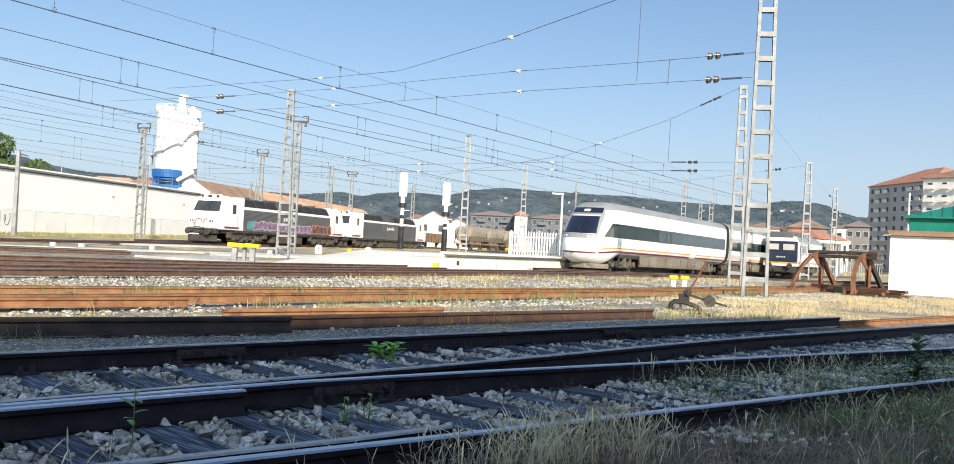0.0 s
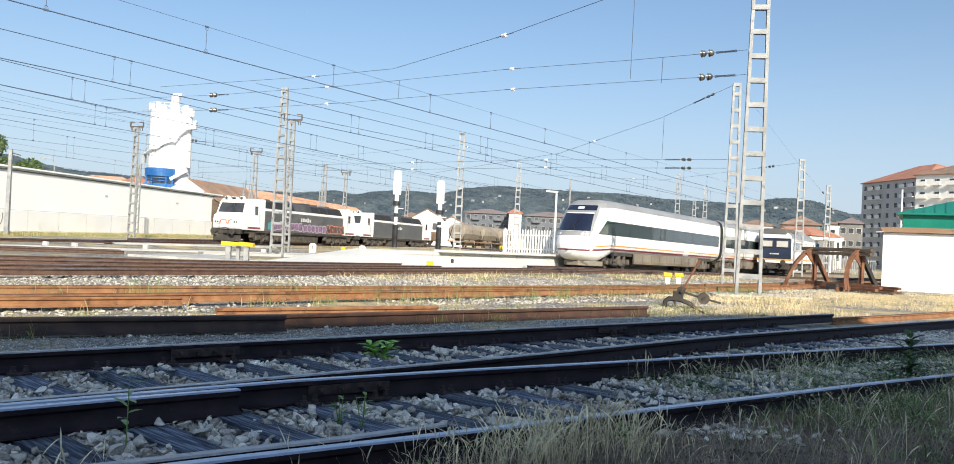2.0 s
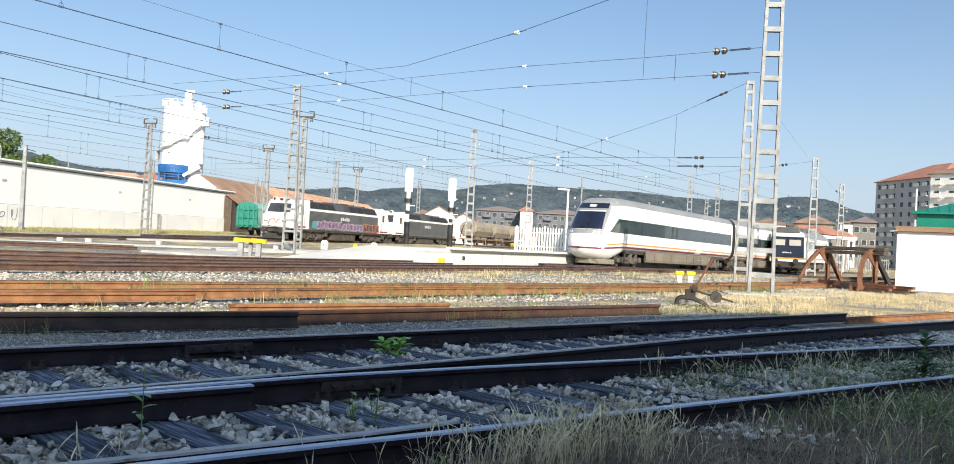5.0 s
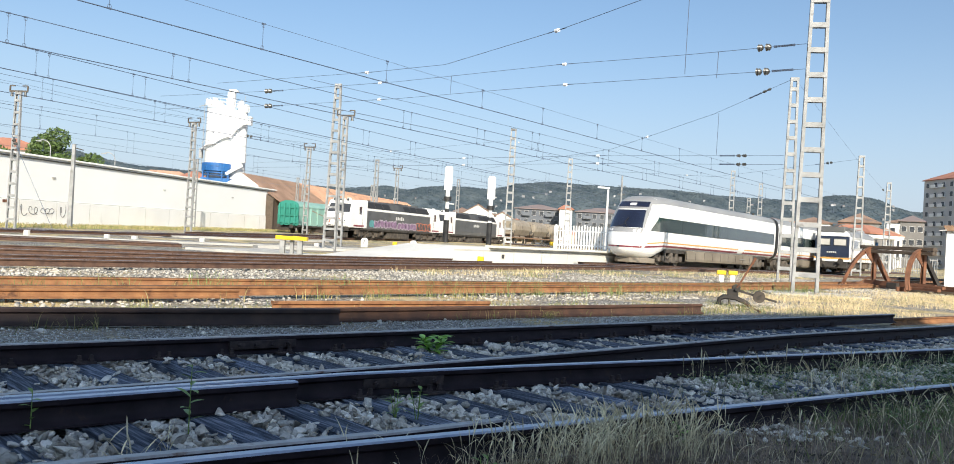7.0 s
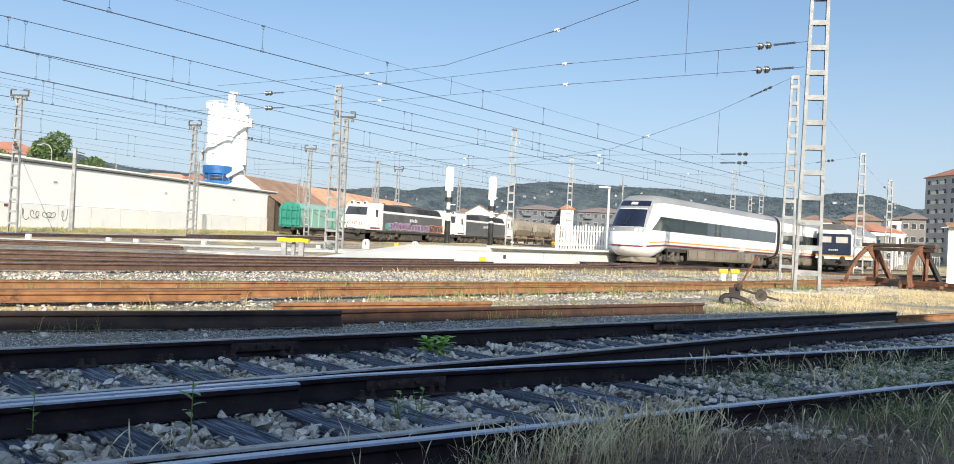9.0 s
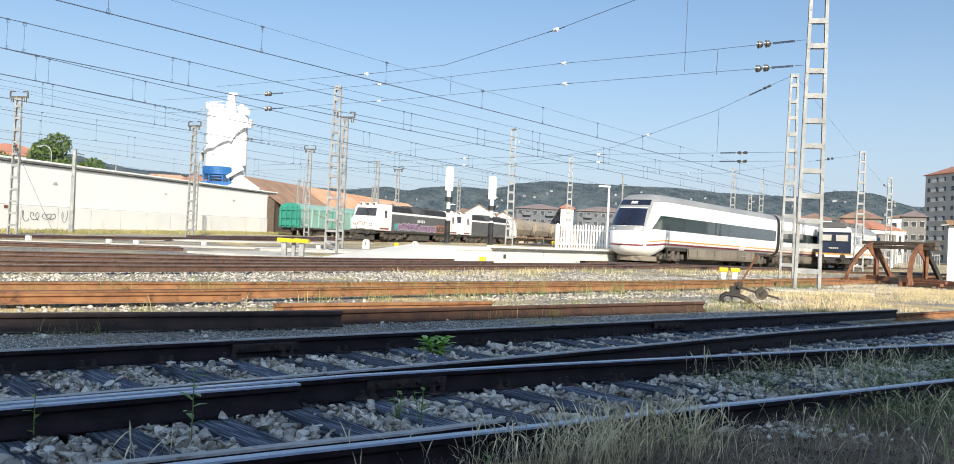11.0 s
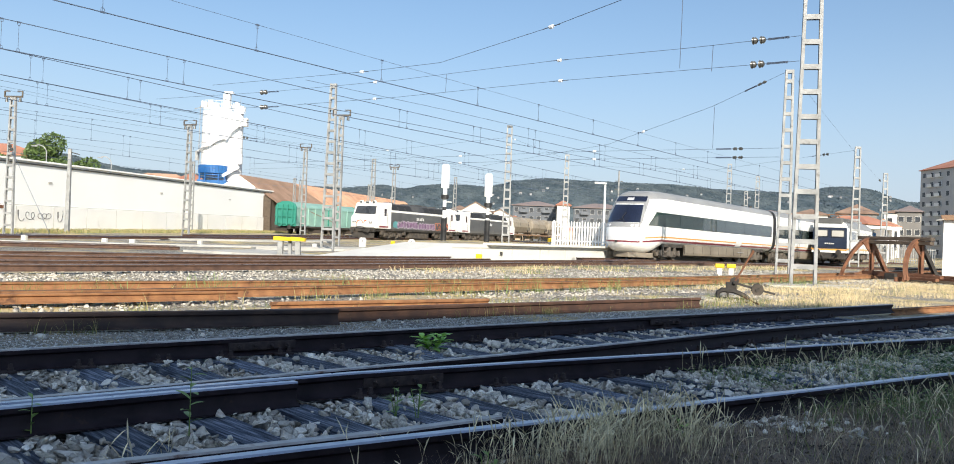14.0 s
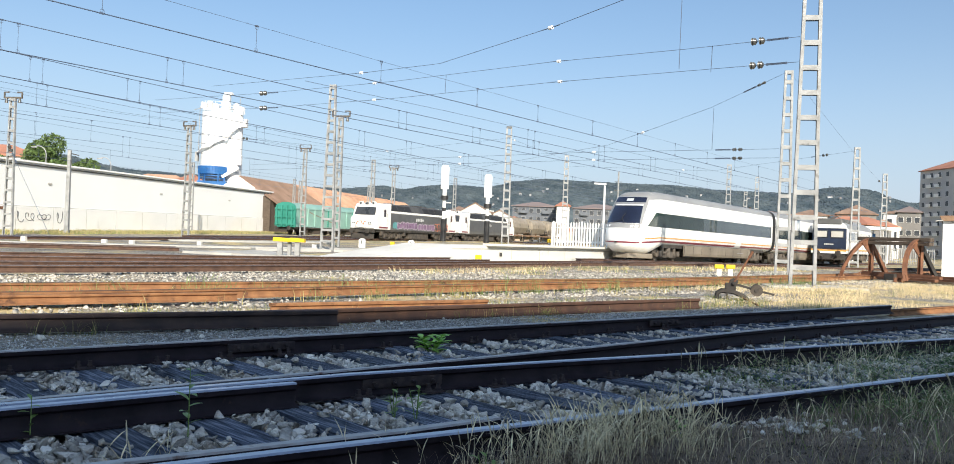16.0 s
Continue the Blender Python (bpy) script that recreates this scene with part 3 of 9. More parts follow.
def soil_strip(u, v):
    i = min(_n - 1, int(u * (_n - 1) + 0.5))
    a, b = Vector(_d[max(0, i - 1)]), Vector(_d[min(_n - 1, i + 1)])
    e = (b - a).normalized()
    w = 0.06 + 2.6 * v ** 1.6
    x, y = _d[i][0] + e.y * w, _d[i][1] - e.x * w
    return (x, y, gz(x, y) + 0.004 + 0.016 * noise.noise((x * 7, y * 7, 1)) + 0.010 * noise.noise((x * 21, y * 21, 2)) - 0.03 * smoothstep(0.85, 1.0, v))


soil.grid(soil_strip, _n - 1, 40)
tagged(part("soil_bank", soil, M["soil"], smooth=True), "dark crumbly soil heaped against the front rail", "soil", "", "structure")
near_track = thing("turnout_track", pose(0, 0, 0), "dark worn railway turnout on timber sleepers in stony ballast", "railway track")
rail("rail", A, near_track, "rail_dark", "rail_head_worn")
# the same rail past the shade's edge, in the sunlit rust colour
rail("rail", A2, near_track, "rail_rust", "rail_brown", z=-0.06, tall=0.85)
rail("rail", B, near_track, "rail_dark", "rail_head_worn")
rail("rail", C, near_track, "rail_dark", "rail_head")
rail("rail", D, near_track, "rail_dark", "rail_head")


def shifted(pts, off, a, b):
    """The stretch a..b of a rail line, moved sideways (off > 0: to the right of its way)."""
    q = curve_points(pts, 0.25)
    out = []
    for i, p in enumerate(q):
        d = Vector(q[min(i + 1, len(q) - 1)]) - Vector(q[max(i - 1, 0)])
        d.normalize()
        if a <= p[0] <= b:
            out.append((p[0] + d.y * off, p[1] - d.x * off))
    return out


def flared(pts, off, a, b, flare=0.07):
    q = shifted(pts, off, a, b)
    n = len(q)
    out = []
    for i, p in enumerate(q):
        d = Vector(q[min(i + 1, n - 1)]) - Vector(q[max(i - 1, 0)])
        d.normalize()
        k = max(0, 3 - min(i, n - 1 - i)) / 3 * flare * (1 if off > 0 else -1)
        out.append((p[0] + d.y * k, p[1] - d.x * k))
    return out


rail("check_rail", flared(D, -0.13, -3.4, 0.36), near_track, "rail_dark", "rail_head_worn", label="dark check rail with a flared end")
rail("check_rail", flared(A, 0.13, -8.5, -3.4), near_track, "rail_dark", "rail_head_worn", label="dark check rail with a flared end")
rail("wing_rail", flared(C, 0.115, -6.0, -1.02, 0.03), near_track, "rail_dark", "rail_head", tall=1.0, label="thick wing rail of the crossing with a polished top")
# crossing nose between the two inner rails
cn = Mesh()
cn.prism([(-3.0, 4.28), (-1.35, 5.86), (-1.28, 5.78), (-2.8, 4.34)], "z", 0.02, 0.157)
part("crossing_nose", cn, M["rail_dark"], near_track)


def fishplate(p, q, parent, side):
    """A bolted joint bar against the rail's web."""
    p, q = Vector(p), Vector(q)
    d = (q - p).normalized()
    s = Vector((d.y, -d.x, 0)) * side
    f = Mesh()
    f.beam(p + s * 0.033 + Vector((0, 0, 0.08)), p + d * 0.66 + s * 0.033 + Vector((0, 0, 0.08)), 0.03, 0.075)
    fp = part("fishplate", f, M["fastening"], parent, bevel=0.006)
    for k in (0.09, 0.25, 0.41, 0.57):
        b = Mesh()
        c = p + d * k + s * 0.05 + Vector((0, 0, 0.08))
        b.tube([c, c + s * 0.035], 0.019, 6)
        b.tube([c + s * 0.03, c + s * 0.055], 0.011, 8)
        part("bolt", b, M["fastening"], fp)


fishplate((-2.13, 7.74, 0), (0.6, 10.16, 0), near_track, 1)
fishplate((-0.75, 6.20, 0), (0.43, 6.99, 0), near_track, 1)
fishplate((2.4, 11.75, 0), (3.58, 12.8, 0), near_track, 1)

# sleepers: laid square to the straight route
sl_dir = Vector((0.748, 0.664))
sl_across = Vector((0.664, -0.748))
SLEEPER = {}


def sleeper_mesh(length):
    key = round(length, 1)
    if key not in SLEEPER:
        m = Mesh()

        def fn(u, v):
            a = v * 4
            k = int(a) % 4
            c = [(-0.125, -0.14), (0.125, -0.14), (0.125, 0.0), (-0.125, 0.0)]
            p, q = c[k], c[(k + 1) % 4]
            fr = a - int(a)
            y = p[0] + (q[0] - p[0]) * fr
            z = p[1] + (q[1] - p[1]) * fr
            x = (u - 0.5) * key
            wob = 0.008 * noise.noise((x * 3, y * 9, key))
            return (x, y + wob, z + (0.008 * noise.noise((x * 4, y * 12, 5)) if z > -0.05 else 0))
        m.grid(fn, 12, 16)
        m.box((0, 0, -0.07), (key - 0.002, 0.236, 0.13))
        SLEEPER[key] = m.data("sleeper", M["sleeper"])
    return SLEEPER[key]


rng_s = random.Random(5)
sleeper_spots = []
for i in range(-9, 22):
    # centre of each bearer between the outer rails, from the far rail towards the near one
    far = Vector((-3.19, 6.8)) + sl_dir * (0.58 * i + 0.20)
    long = 4.9 if i < 8 else 2.65
    c = far + sl_across * (long / 2 - 0.50)
    if i >= 8:
        c = far + sl_across * (2.65 / 2 - 0.46)
    sleeper_spots.append((c, long, 41.6 - 90))
for i in range(4, 16):
    # second route, past the turnout
    q = Vector((0.43, 6.99)) + Vector((0.846, 0.533)) * (0.6 * i)
    c = q + Vector((0.533, -0.846)) * 0.85
    if i >= 4:
        sleeper_spots.append((c, 2.6, 32.2 - 90))
for c, long, ang in sleeper_spots:
    ob = part("sleeper", sleeper_mesh(long), None, near_track)
    ob.matrix_basis = pose(c.x, c.y, 0.0 + rng_s.uniform(-0.012, 0.006), rng_s.uniform(-1, 1), rng_s.uniform(-0.4, 0.4), ang + rng_s.uniform(-2, 2))

# base plates and screws where rails cross the bearers
plate = Mesh()
plate.box((0, 0, 0.006), (0.30, 0.16, 0.016))
for sx in (-0.11, 0.11):
    plate.tube([(sx, 0.045, 0.01), (sx, 0.045, 0.035)], 0.024, 8)
    plate.box((sx, 0.045, 0.05), (0.026, 0.026, 0.03))
    plate.tube([(sx, -0.045, 0.01), (sx, -0.045, 0.035)], 0.024, 8)
    plate.box((sx, -0.045, 0.05), (0.026, 0.026, 0.03))
plate_data = plate.data("base_plate", M["fastening"])
for line in (A, B, C, D):
    q = curve_points(line, 0.05)
    for c, long, ang in sleeper_spots:
        ax = Vector((math.cos(radians(ang)), math.sin(radians(ang))))
        best = min(q, key=lambda p: abs((Vector(p) - c).dot(Vector((-ax.y, ax.x)))) + (0 if abs((Vector(p) - c).dot(ax)) < long / 2 - 0.1 else 99))
        if abs((Vector(best) - c).dot(Vector((-ax.y, ax.x)))) < 0.1 and abs((Vector(best) - c).dot(ax)) < long / 2 - 0.1:
            ob = part("base_plate", plate_data, None, near_track)
            ob.matrix_basis = pose(best[0], best[1], 0.0, 0, 0, ang)

# loose rails lying beside the near track
def loose_rail(pts, body, label, tall, z=-0.03):
    t = thing("loose_rail", pose(0, 0, 0), label, "rail", "rails lying in the yard")
    rail("steel_bar", pts, t, body, body, z=z, tall=tall, wide=1.25)


loose_rail([(-8.9, 6.6), (-4.35, 9.32), (-1.66, 11.02)], "rail_shade", "used rail lying loose in the gravel, shade in its dark colour", 1.2)
loose_rail([(-3.6, 10.05), (-1.79, 11.47), (1.3, 14.15), (4.4, 16.85)], "rail_rust_shaded", "long rusty rail lying loose beside the track", 1.15, -0.05)
loose_rail([(-2.72, 11.98), (0.28, 14.28)], "rail_rust", "short rusty rail lying behind a longer one", 1.1, -0.04)


# farther tracks
def track(left, right, body, head, label):
    t = thing("railway_track", pose(0, 0, 0), label, "railway track", "yard tracks")
    rail("rail", left, t, body, head)
    rail("rail", right, t, body, head)
    return t


track([(-12.8, 8.2), (-6.64, 13.98), (-2.48, 17.72), (5.24, 25.37), (10.63, 31.8), (17.5, 40.2), (30, 56)], [(-11.6, 7.0), (-5.3, 12.75), (-0.2, 18.1), (5.98, 24.73), (12.4, 32.0), (19.2, 40.2), (31.7, 56)], "rail_rust", "rail_brown", "rusty siding track with weeds between its rails")
loose_rail([(-9.7, 8.6), (-5.75, 11.95), (-3.66, 13.75)], "rail_rust", "rusty rail lying against the siding track", 0.85, 0.0)
track([(-17, 12.5), (-9.16, 19.29), (-2.2, 28.6), (5.5, 40.45), (12.0, 47.6), (20.3, 55.8), (44, 80)], [(-18.2, 13.9), (-10.3, 20.9), (-3.5, 29.8), (4.0, 41.5), (10.8, 48.9), (19.1, 57.2), (42.8, 81.5)], "rail_brown", "rail_head_worn", "brown worn running line through the yard")
track([(-19.5, 18.4), (-11.43, 24.03), (-4.79, 31.02), (0.8, 39.3)], [(-20.6, 19.9), (-13.16, 26.65), (-6.75, 32.32), (-1.0, 40.2)], "rail_brown", "rail_head_worn", "brown worn track beside the platform ramp")
track([(-26, 29), (-17.02, 35.72), (-12.92, 38.7)], [(-26.8, 30.6), (-17.9, 37.2), (-13.6, 40.3)], "rail_brown", "rail_head_worn", "short dark track ending in a concrete slab")
# tracks of the moving engines and of the standing wagons
u20 = (math.sin(radians(20.5)), math.cos(radians(20.5)))


def along_track(x0, y0, u, s0, s1, off):
    return [(x0 + u[0] * s + u[1] * off, y0 + u[1] * s - u[0] * off) for s in (s0, (s0 + s1) / 2, s1)]


LOCO0 = (-18.00, 69.98)
track(along_track(*LOCO0, u20, -45, 150, -0.87), along_track(*LOCO0, u20, -45, 150, 0.87), "rail_brown", "rail_head", "railway track under the diesel engines")
TRAIN_DIR = 37.0
uT = (math.sin(radians(TRAIN_DIR)), math.cos(radians(TRAIN_DIR)))
TRAIN0 = (8.36, 51.2)
track(along_track(*TRAIN0, uT, -3, 80, -0.87), along_track(*TRAIN0, uT, -3, 80, 0.87), "rail_brown", "rail_head", "platform track under the white railcar")

# ---------------------------------------------------------------- white railcar
def bogie(parent, y, name="bogie", wheel_r=0.46, base=2.6, gauge=0.87, z=0.16):
    fr = Mesh()
    for s in (-1, 1):
        fr.prism([(y - base / 2 - 0.5, 0.62), (y - base / 2 - 0.4, 0.42), (y - 0.5, 0.36), (y + 0.5, 0.36), (y + base / 2 + 0.4, 0.42), (y + base / 2 + 0.5, 0.62), (y + 0.6, 0.74), (y - 0.6, 0.74)], "x", s * 1.02, s * 1.16)
        for w in (-1, 1):
            fr.box((s * 1.19, y + w * base / 2, 0.62), (0.16, 0.34, 0.30))
            fr.tube([(s * 1.15, y + w * (base / 2 - 0.45), 0.5), (s * 1.15, y + w * (base / 2 - 0.45), 0.95)], 0.11, 8)
        fr.tube([(s * 1.12, y, 0.42), (s * 1.12, y, 0.98)], 0.19, 10)
        fr.tube([(s * 1.24, y - 0.7, 0.6), (s * 1.24, y + 0.1, 0.88)], 0.05, 6)
    fr.box((0, y, 0.62), (1.9, 0.6, 0.25))
    bo = part(name, fr, M["bogie"], parent)
    for w in (-1, 1):
        for s in (-1, 1):
            m = Mesh()
            m.tube([(s * 0.78, y + w * base / 2, z + wheel_r), (s * 0.93, y + w * base / 2, z + wheel_r)], wheel_r, 20)
            m.tube([(s * 0.72, y + w * base / 2, z + wheel_r), (s * 0.78, y + w * base / 2, z + wheel_r)], wheel_r + 0.03, 20)
            part("wheel", m, M["bogie"], bo, smooth=True)
    return bo


def interp(tab, x):
    for (a, *p), (b, *q) in zip(tab, tab[1:]):
        if x <= b:
            k = max(0.0, (x - a) / (b - a))
            return [u + (v - u) * k for u, v in zip(p, q)]
    return list(tab[-1][1:])


# distance behind the nose tip: top, bottom, half width, squareness
NOSE = [(0.0, 1.40, 1.18, 0.12, 2.0), (0.05, 1.60, 1.02, 0.34, 2.05), (0.14, 1.82, 0.90, 0.56, 2.1), (0.30, 2.08, 0.76, 0.79, 2.2), (0.55, 2.38, 0.64, 1.00, 2.4), (0.95, 2.88, 0.54, 1.20, 2.7), (1.4, 3.44, 0.48, 1.33, 3.0),
        (1.75, 3.84, 0.46, 1.39, 3.3), (2.05, 4.10, 0.46, 1.42, 3.6), (2.5, 4.28, 0.56, 1.45, 3.9), (3.2, 4.34, 0.78, 1.46, 4.1), (3.9, 4.35, 1.0, 1.46, 4.3), (4.5, 4.35, 1.02, 1.46, 4.4), (26.0, 4.33, 1.02, 1.46, 4.4)]


def car_ring(y, n=44):
    top, bot, w, e = interp(NOSE, y)
    zc, hz = (top + bot) / 2, (top - bot) / 2
    pts = []
    for k in range(n):
        a = 2 * math.pi * k / n
        c, s = math.cos(a), math.sin(a)
        pts.append((w * math.copysign(abs(c) ** (2 / e), c), y, zc + hz * math.copysign(abs(s) ** (2 / e), s)))
    return pts


def car_side(y, z):
    """Half width of the body at that station and height."""
    top, bot, w, e = interp(NOSE, y)
    zc, hz = (top + bot) / 2, (top - bot) / 2
    k = min(1.0, abs((z - zc) / hz))
    return w * (1 - k ** e) ** (1 / e)


def car_front(x, z):
    """How far behind the tip the nose's skin lies at that width and height."""
    lo, hi = 0.0, 6.0
    for _ in range(30):
        mid = (lo + hi) / 2
        top, bot, w, e = interp(NOSE, mid)
        zc, hz = (top + bot) / 2, (top - bot) / 2
        if abs(x / w) ** e + abs((z - zc) / hz) ** e <= 1:
            hi = mid
        else:
            lo = mid
    return hi


def front_patch(x0, x1, z0, z1, off, nx=14, nz=8, taper=0.0):
    m = Mesh()

    def fn(u, v):
        z = z0 + (z1 - z0) * v
        k = 1 - taper * v
        x = (x0 + (x1 - x0) * u) * k
        return (x, car_front(x, z) - off, z)
    return m.grid(fn, nx, nz)


def side_patch(s, y0, y1, z0, z1, off, ny=40, nz=4, slant=0.0, zf=None):
    m = Mesh()

    def fn(u, v):
        y = y0 + (y1 - y0) * u
        za, zb = (z0, z1) if zf is None else zf(y)
        z = za + (zb - za) * v
        yy = y + slant * v * (1 - u)
        return (s * (car_side(yy, z) + off), yy, z)
    return m.grid(fn, ny, nz)


def railcar_body(parent, y1, nose):
    ys = [0.0, 0.03, 0.06, 0.10, 0.16, 0.22, 0.30, 0.36, 0.45, 0.55, 0.7, 0.85, 1.0, 1.2, 1.45, 1.7, 1.95, 2.2, 2.5, 2.75, 3.0, 3.2, 3.45, 3.7, 3.9, 4.5, 6, 10, 15, 20, y1] if nose else [4.5, 8, 12, 16, 20, y1]
    rings = [car_ring(y) for y in ys]
    n = len(rings[0])
    m = Mesh()
    vs = [p for r in rings for p in r]
    fs, mi = [], []
    for i in range(len(rings) - 1):
        for k in range(n):
            f = (i * n + k, i * n + (k + 1) % n, (i + 1) * n + (k + 1) % n, (i + 1) * n + k)
            z = sum(vs[j][2] for j in f) / 4
            yy = sum(vs[j][1] for j in f) / 4
            fs.append(f)
            mi.append(0)
    fs += [tuple(range(n - 1, -1, -1)), tuple((len(rings) - 1) * n + k for k in range(n))]
    mi += [0, 0]
    m.v, m.f, m.m = vs, fs, mi
    body = part("body", m, M["train_white"], parent, "gloss white body", smooth=True)
    # grey roof skin over the shoulders
    rf = Mesh()
    y0 = 1.78 if nose else ys[0]

    def skin(u, v):
        y = y0 + (y1 - y0) * (u ** 2 if nose else u)
        top, bot, w, e = interp(NOSE, y)
        zc, hz = (top + bot) / 2, (top - bot) / 2
        ze = min(3.86 - 0.10 * max(0, 3 - y), top - 0.02)
        q = min(1.0, max(0.0, (ze - zc) / hz))
        a0 = math.asin(min(1.0, q ** (e / 2)))
        a = a0 + (math.pi - 2 * a0) * v
        c, s = math.cos(a), math.sin(a)
        return ((w + 0.008) * math.copysign(abs(c) ** (2 / e), c), y, zc + (hz + 0.008) * abs(s) ** (2 / e))
    rf.grid(skin, 40, 28)
    roof = part("roof", rf, M["train_grey"], parent, "grey painted roof", smooth=True)
    return body, roof


def railcar():
    t = thing("railcar", pose(TRAIN0[0], TRAIN0[1], 0.0, 0, 0, -TRAIN_DIR) @ pose(0, 0, 0, -0.55, 0, 0), "white streamlined diesel railcar with dark window band and maroon stripe", "train")
    L = 23.4
    railcar_body(t, L, True)
    part("windscreen", front_patch(-1.06, 1.06, 2.32, 3.40, 0.014, 18, 12, 0.12), M["cab_glass"], t, "large dark wraparound windscreen", smooth=True)
    surround = Mesh()
    for x0, x1, z0, z1 in ((-1.10, 1.10, 2.02, 2.30),):
        surround.grid(lambda u, v: (lambda x, z: (x, car_front(x, z) - 0.008, z))(x0 + (x1 - x0) * u, z0 + (z1 - z0) * v), 20, 4)
    part("light_band", surround, M["train_grey"], t, smooth=True)
    for s in (-1, 1):
        for dx in (0.0, 0.22):
            part("headlight", front_patch(s * (0.66 + dx), s * (0.80 + dx), 2.08, 2.21, 0.02, 3, 3), M["porcelain"], t, "round white headlamp")
        piece = Mesh()
        piece.grid(lambda u, v: (lambda x, z: (x, car_front(x, z) - 0.006, z))(s * (1.02 + 0.12 * u - 0.10 * v + 0.10 * u * v), 2.28 + 1.25 * v), 4, 10)
        part("screen_pillar", piece, M["train_grey"], t, smooth=True)
    part("destination_panel", front_patch(-1.0, 1.0, 3.60, 3.93, 0.035, 14, 3, 0.05), M["cab_glass"], t, "black panel above the windscreen", smooth=True)
    part("roof_front", front_patch(-1.14, 1.14, 3.47, 4.08, 0.018, 18, 6, 0.10), M["train_grey"], t, "grey panel above the windscreen", smooth=True)
    part("display", front_patch(-0.22, 0.22, 3.68, 3.84, 0.05, 4, 2), M["logo_silver"], t)
    part("front_stripe", front_patch(-1.02, 1.02, 1.14, 1.23, 0.022, 40, 1), M["train_maroon"], t, smooth=True)
    for i in range(6):
        part("emblem_bar", front_patch(-0.30 + 0.10 * i, -0.25 + 0.10 * i, 1.46, 1.53 + 0.03 * (i % 2), 0.01, 2, 2), M["logo_silver"], t)
    w = Mesh()
    w.tube([(0.25, car_front(0.25, 2.3) - 0.03, 2.3), (-0.02, car_front(0, 2.62) - 0.05, 2.62), (0.1, car_front(0.1, 2.9) - 0.04, 2.92)], 0.018, 6)
    w.tube([(0.02, car_front(0, 2.5) - 0.06, 2.5), (-0.5, car_front(-0.5, 2.33) - 0.05, 2.33)], 0.016, 6)
    part("wiper", w, M["rubber"], t)
    cp = Mesh()
    cp.grid(lambda u, v: (lambda x, z: (x, car_front(x, z) - 0.012, z))(-0.52 + 1.04 * u, 1.13 + 0.36 * v), 10, 6)
    part("coupler_hatch", cp, M["train_white"], t, smooth=True)
    hk = Mesh()
    hk.box((0, -0.02, 1.18), (0.12, 0.10, 0.10))
    part("tow_eye", hk, M["black_paint"], t)
    # apron takes the skirt's brown to draw the dark shadow under the nose
    sk = Mesh()
    sk.prism([(-0.8, 1.2), (-0.4, 0.8), (0.4, 0.8), (0.8, 1.2), (1.1, 2.7), (-1.1, 2.7)], "z", 0.26, 0.56)
    part("snow_plough", sk, M["train_skirt"], t, "lower nose apron coloured as the shadow beneath", bevel=0.04)
    for s in (-1, 1):
        part("window_band", side_patch(s, 1.35, L - 0.35, 2.18, 3.02, 0.012, 80, 6, 0.9), M["side_glass"], t, "long tinted window band", smooth=True)
        for i, y in enumerate([5.6, 9.4, 13.2, 17.0, 20.8]):
            part("window_joint", side_patch(s, y, y + 0.025, 2.18, 3.02, 0.018, 1, 3), M["rubber"], t)
        part("stripe", side_patch(s, 1.2, L - 0.1, 1.16, 1.22, 0.008, 60, 1, zf=lambda y: (1.52 - 0.20 * max(0, 3 - y) / 3, 1.59 - 0.20 * max(0, 3 - y) / 3)), M["train_orange"], t)
        part("stripe", side_patch(s, 0.35, L - 0.1, 1.0, 1.1, 0.008, 60, 1, zf=lambda y: (1.28 - 0.18 * max(0, 3 - y) / 3, 1.39 - 0.20 * max(0, 3 - y) / 3)), M["train_maroon"], t)
        k = Mesh()
        k.prism([(s * 1.38, 0.50), (s * 1.41, 0.50), (s * 1.46, 0.66), (s * 1.46, 1.18), (s * 1.38, 1.18)], "y", 6.5, L - 4.9)
        part("side_skirt", k, M["train_skirt"], t, "dusty brown-grey skirt")
        for i in range(10):
            y = 6.5 + i * 1.42
            k = Mesh()
            k.box((s * 1.455, y, 0.86), (0.025, 0.03, 0.5))
            part("skirt_joint", k, M["dark_under"], t)
        part("door", side_patch(s, 15.6, 16.7, 1.06, 1.75, 0.014, 4, 6), M["train_white"], t, "narrow white service door", smooth=True)
        st = Mesh()
        st.beam((s * 1.49, 15.7, 0.85), (s * 1.49, 16.9, 0.85), 0.05, 0.04)
        part("step", st, M["train_grey"], t)
    un = Mesh()
    un.box((0, L / 2 + 0.5, 0.72), (2.2, L - 13, 0.6))
    un.box((0, L / 2 + 1, 1.06), (2.5, L - 5, 0.2))
    part("underframe", un, M["dark_under"], t)
    for y in (4.7, L - 3.2):
        bogie(t, y)
    rf = Mesh()
    for y, l, wd in ((6.5, 1.6, 1.5), (9.2, 2.2, 1.6), (13.4, 3.0, 1.7), (18.0, 2.6, 1.6), (22.2, 1.6, 1.4)):
        rf.box((0, y, 4.19), (wd, l, 0.10))
        for k in range(int(l / 0.35)):
            rf.box((0, y - l / 2 + 0.25 + k * 0.35, 4.25), (wd * 0.85, 0.12, 0.03))
    part("roof_vent", rf, M["train_grey"], t, bevel=0.02)
    ex = Mesh()
    for dx in (-0.35, 0.35):
        ex.tube([(dx, L - 2.2, 4.15), (dx, L - 2.2, 4.5)], 0.10, 10)
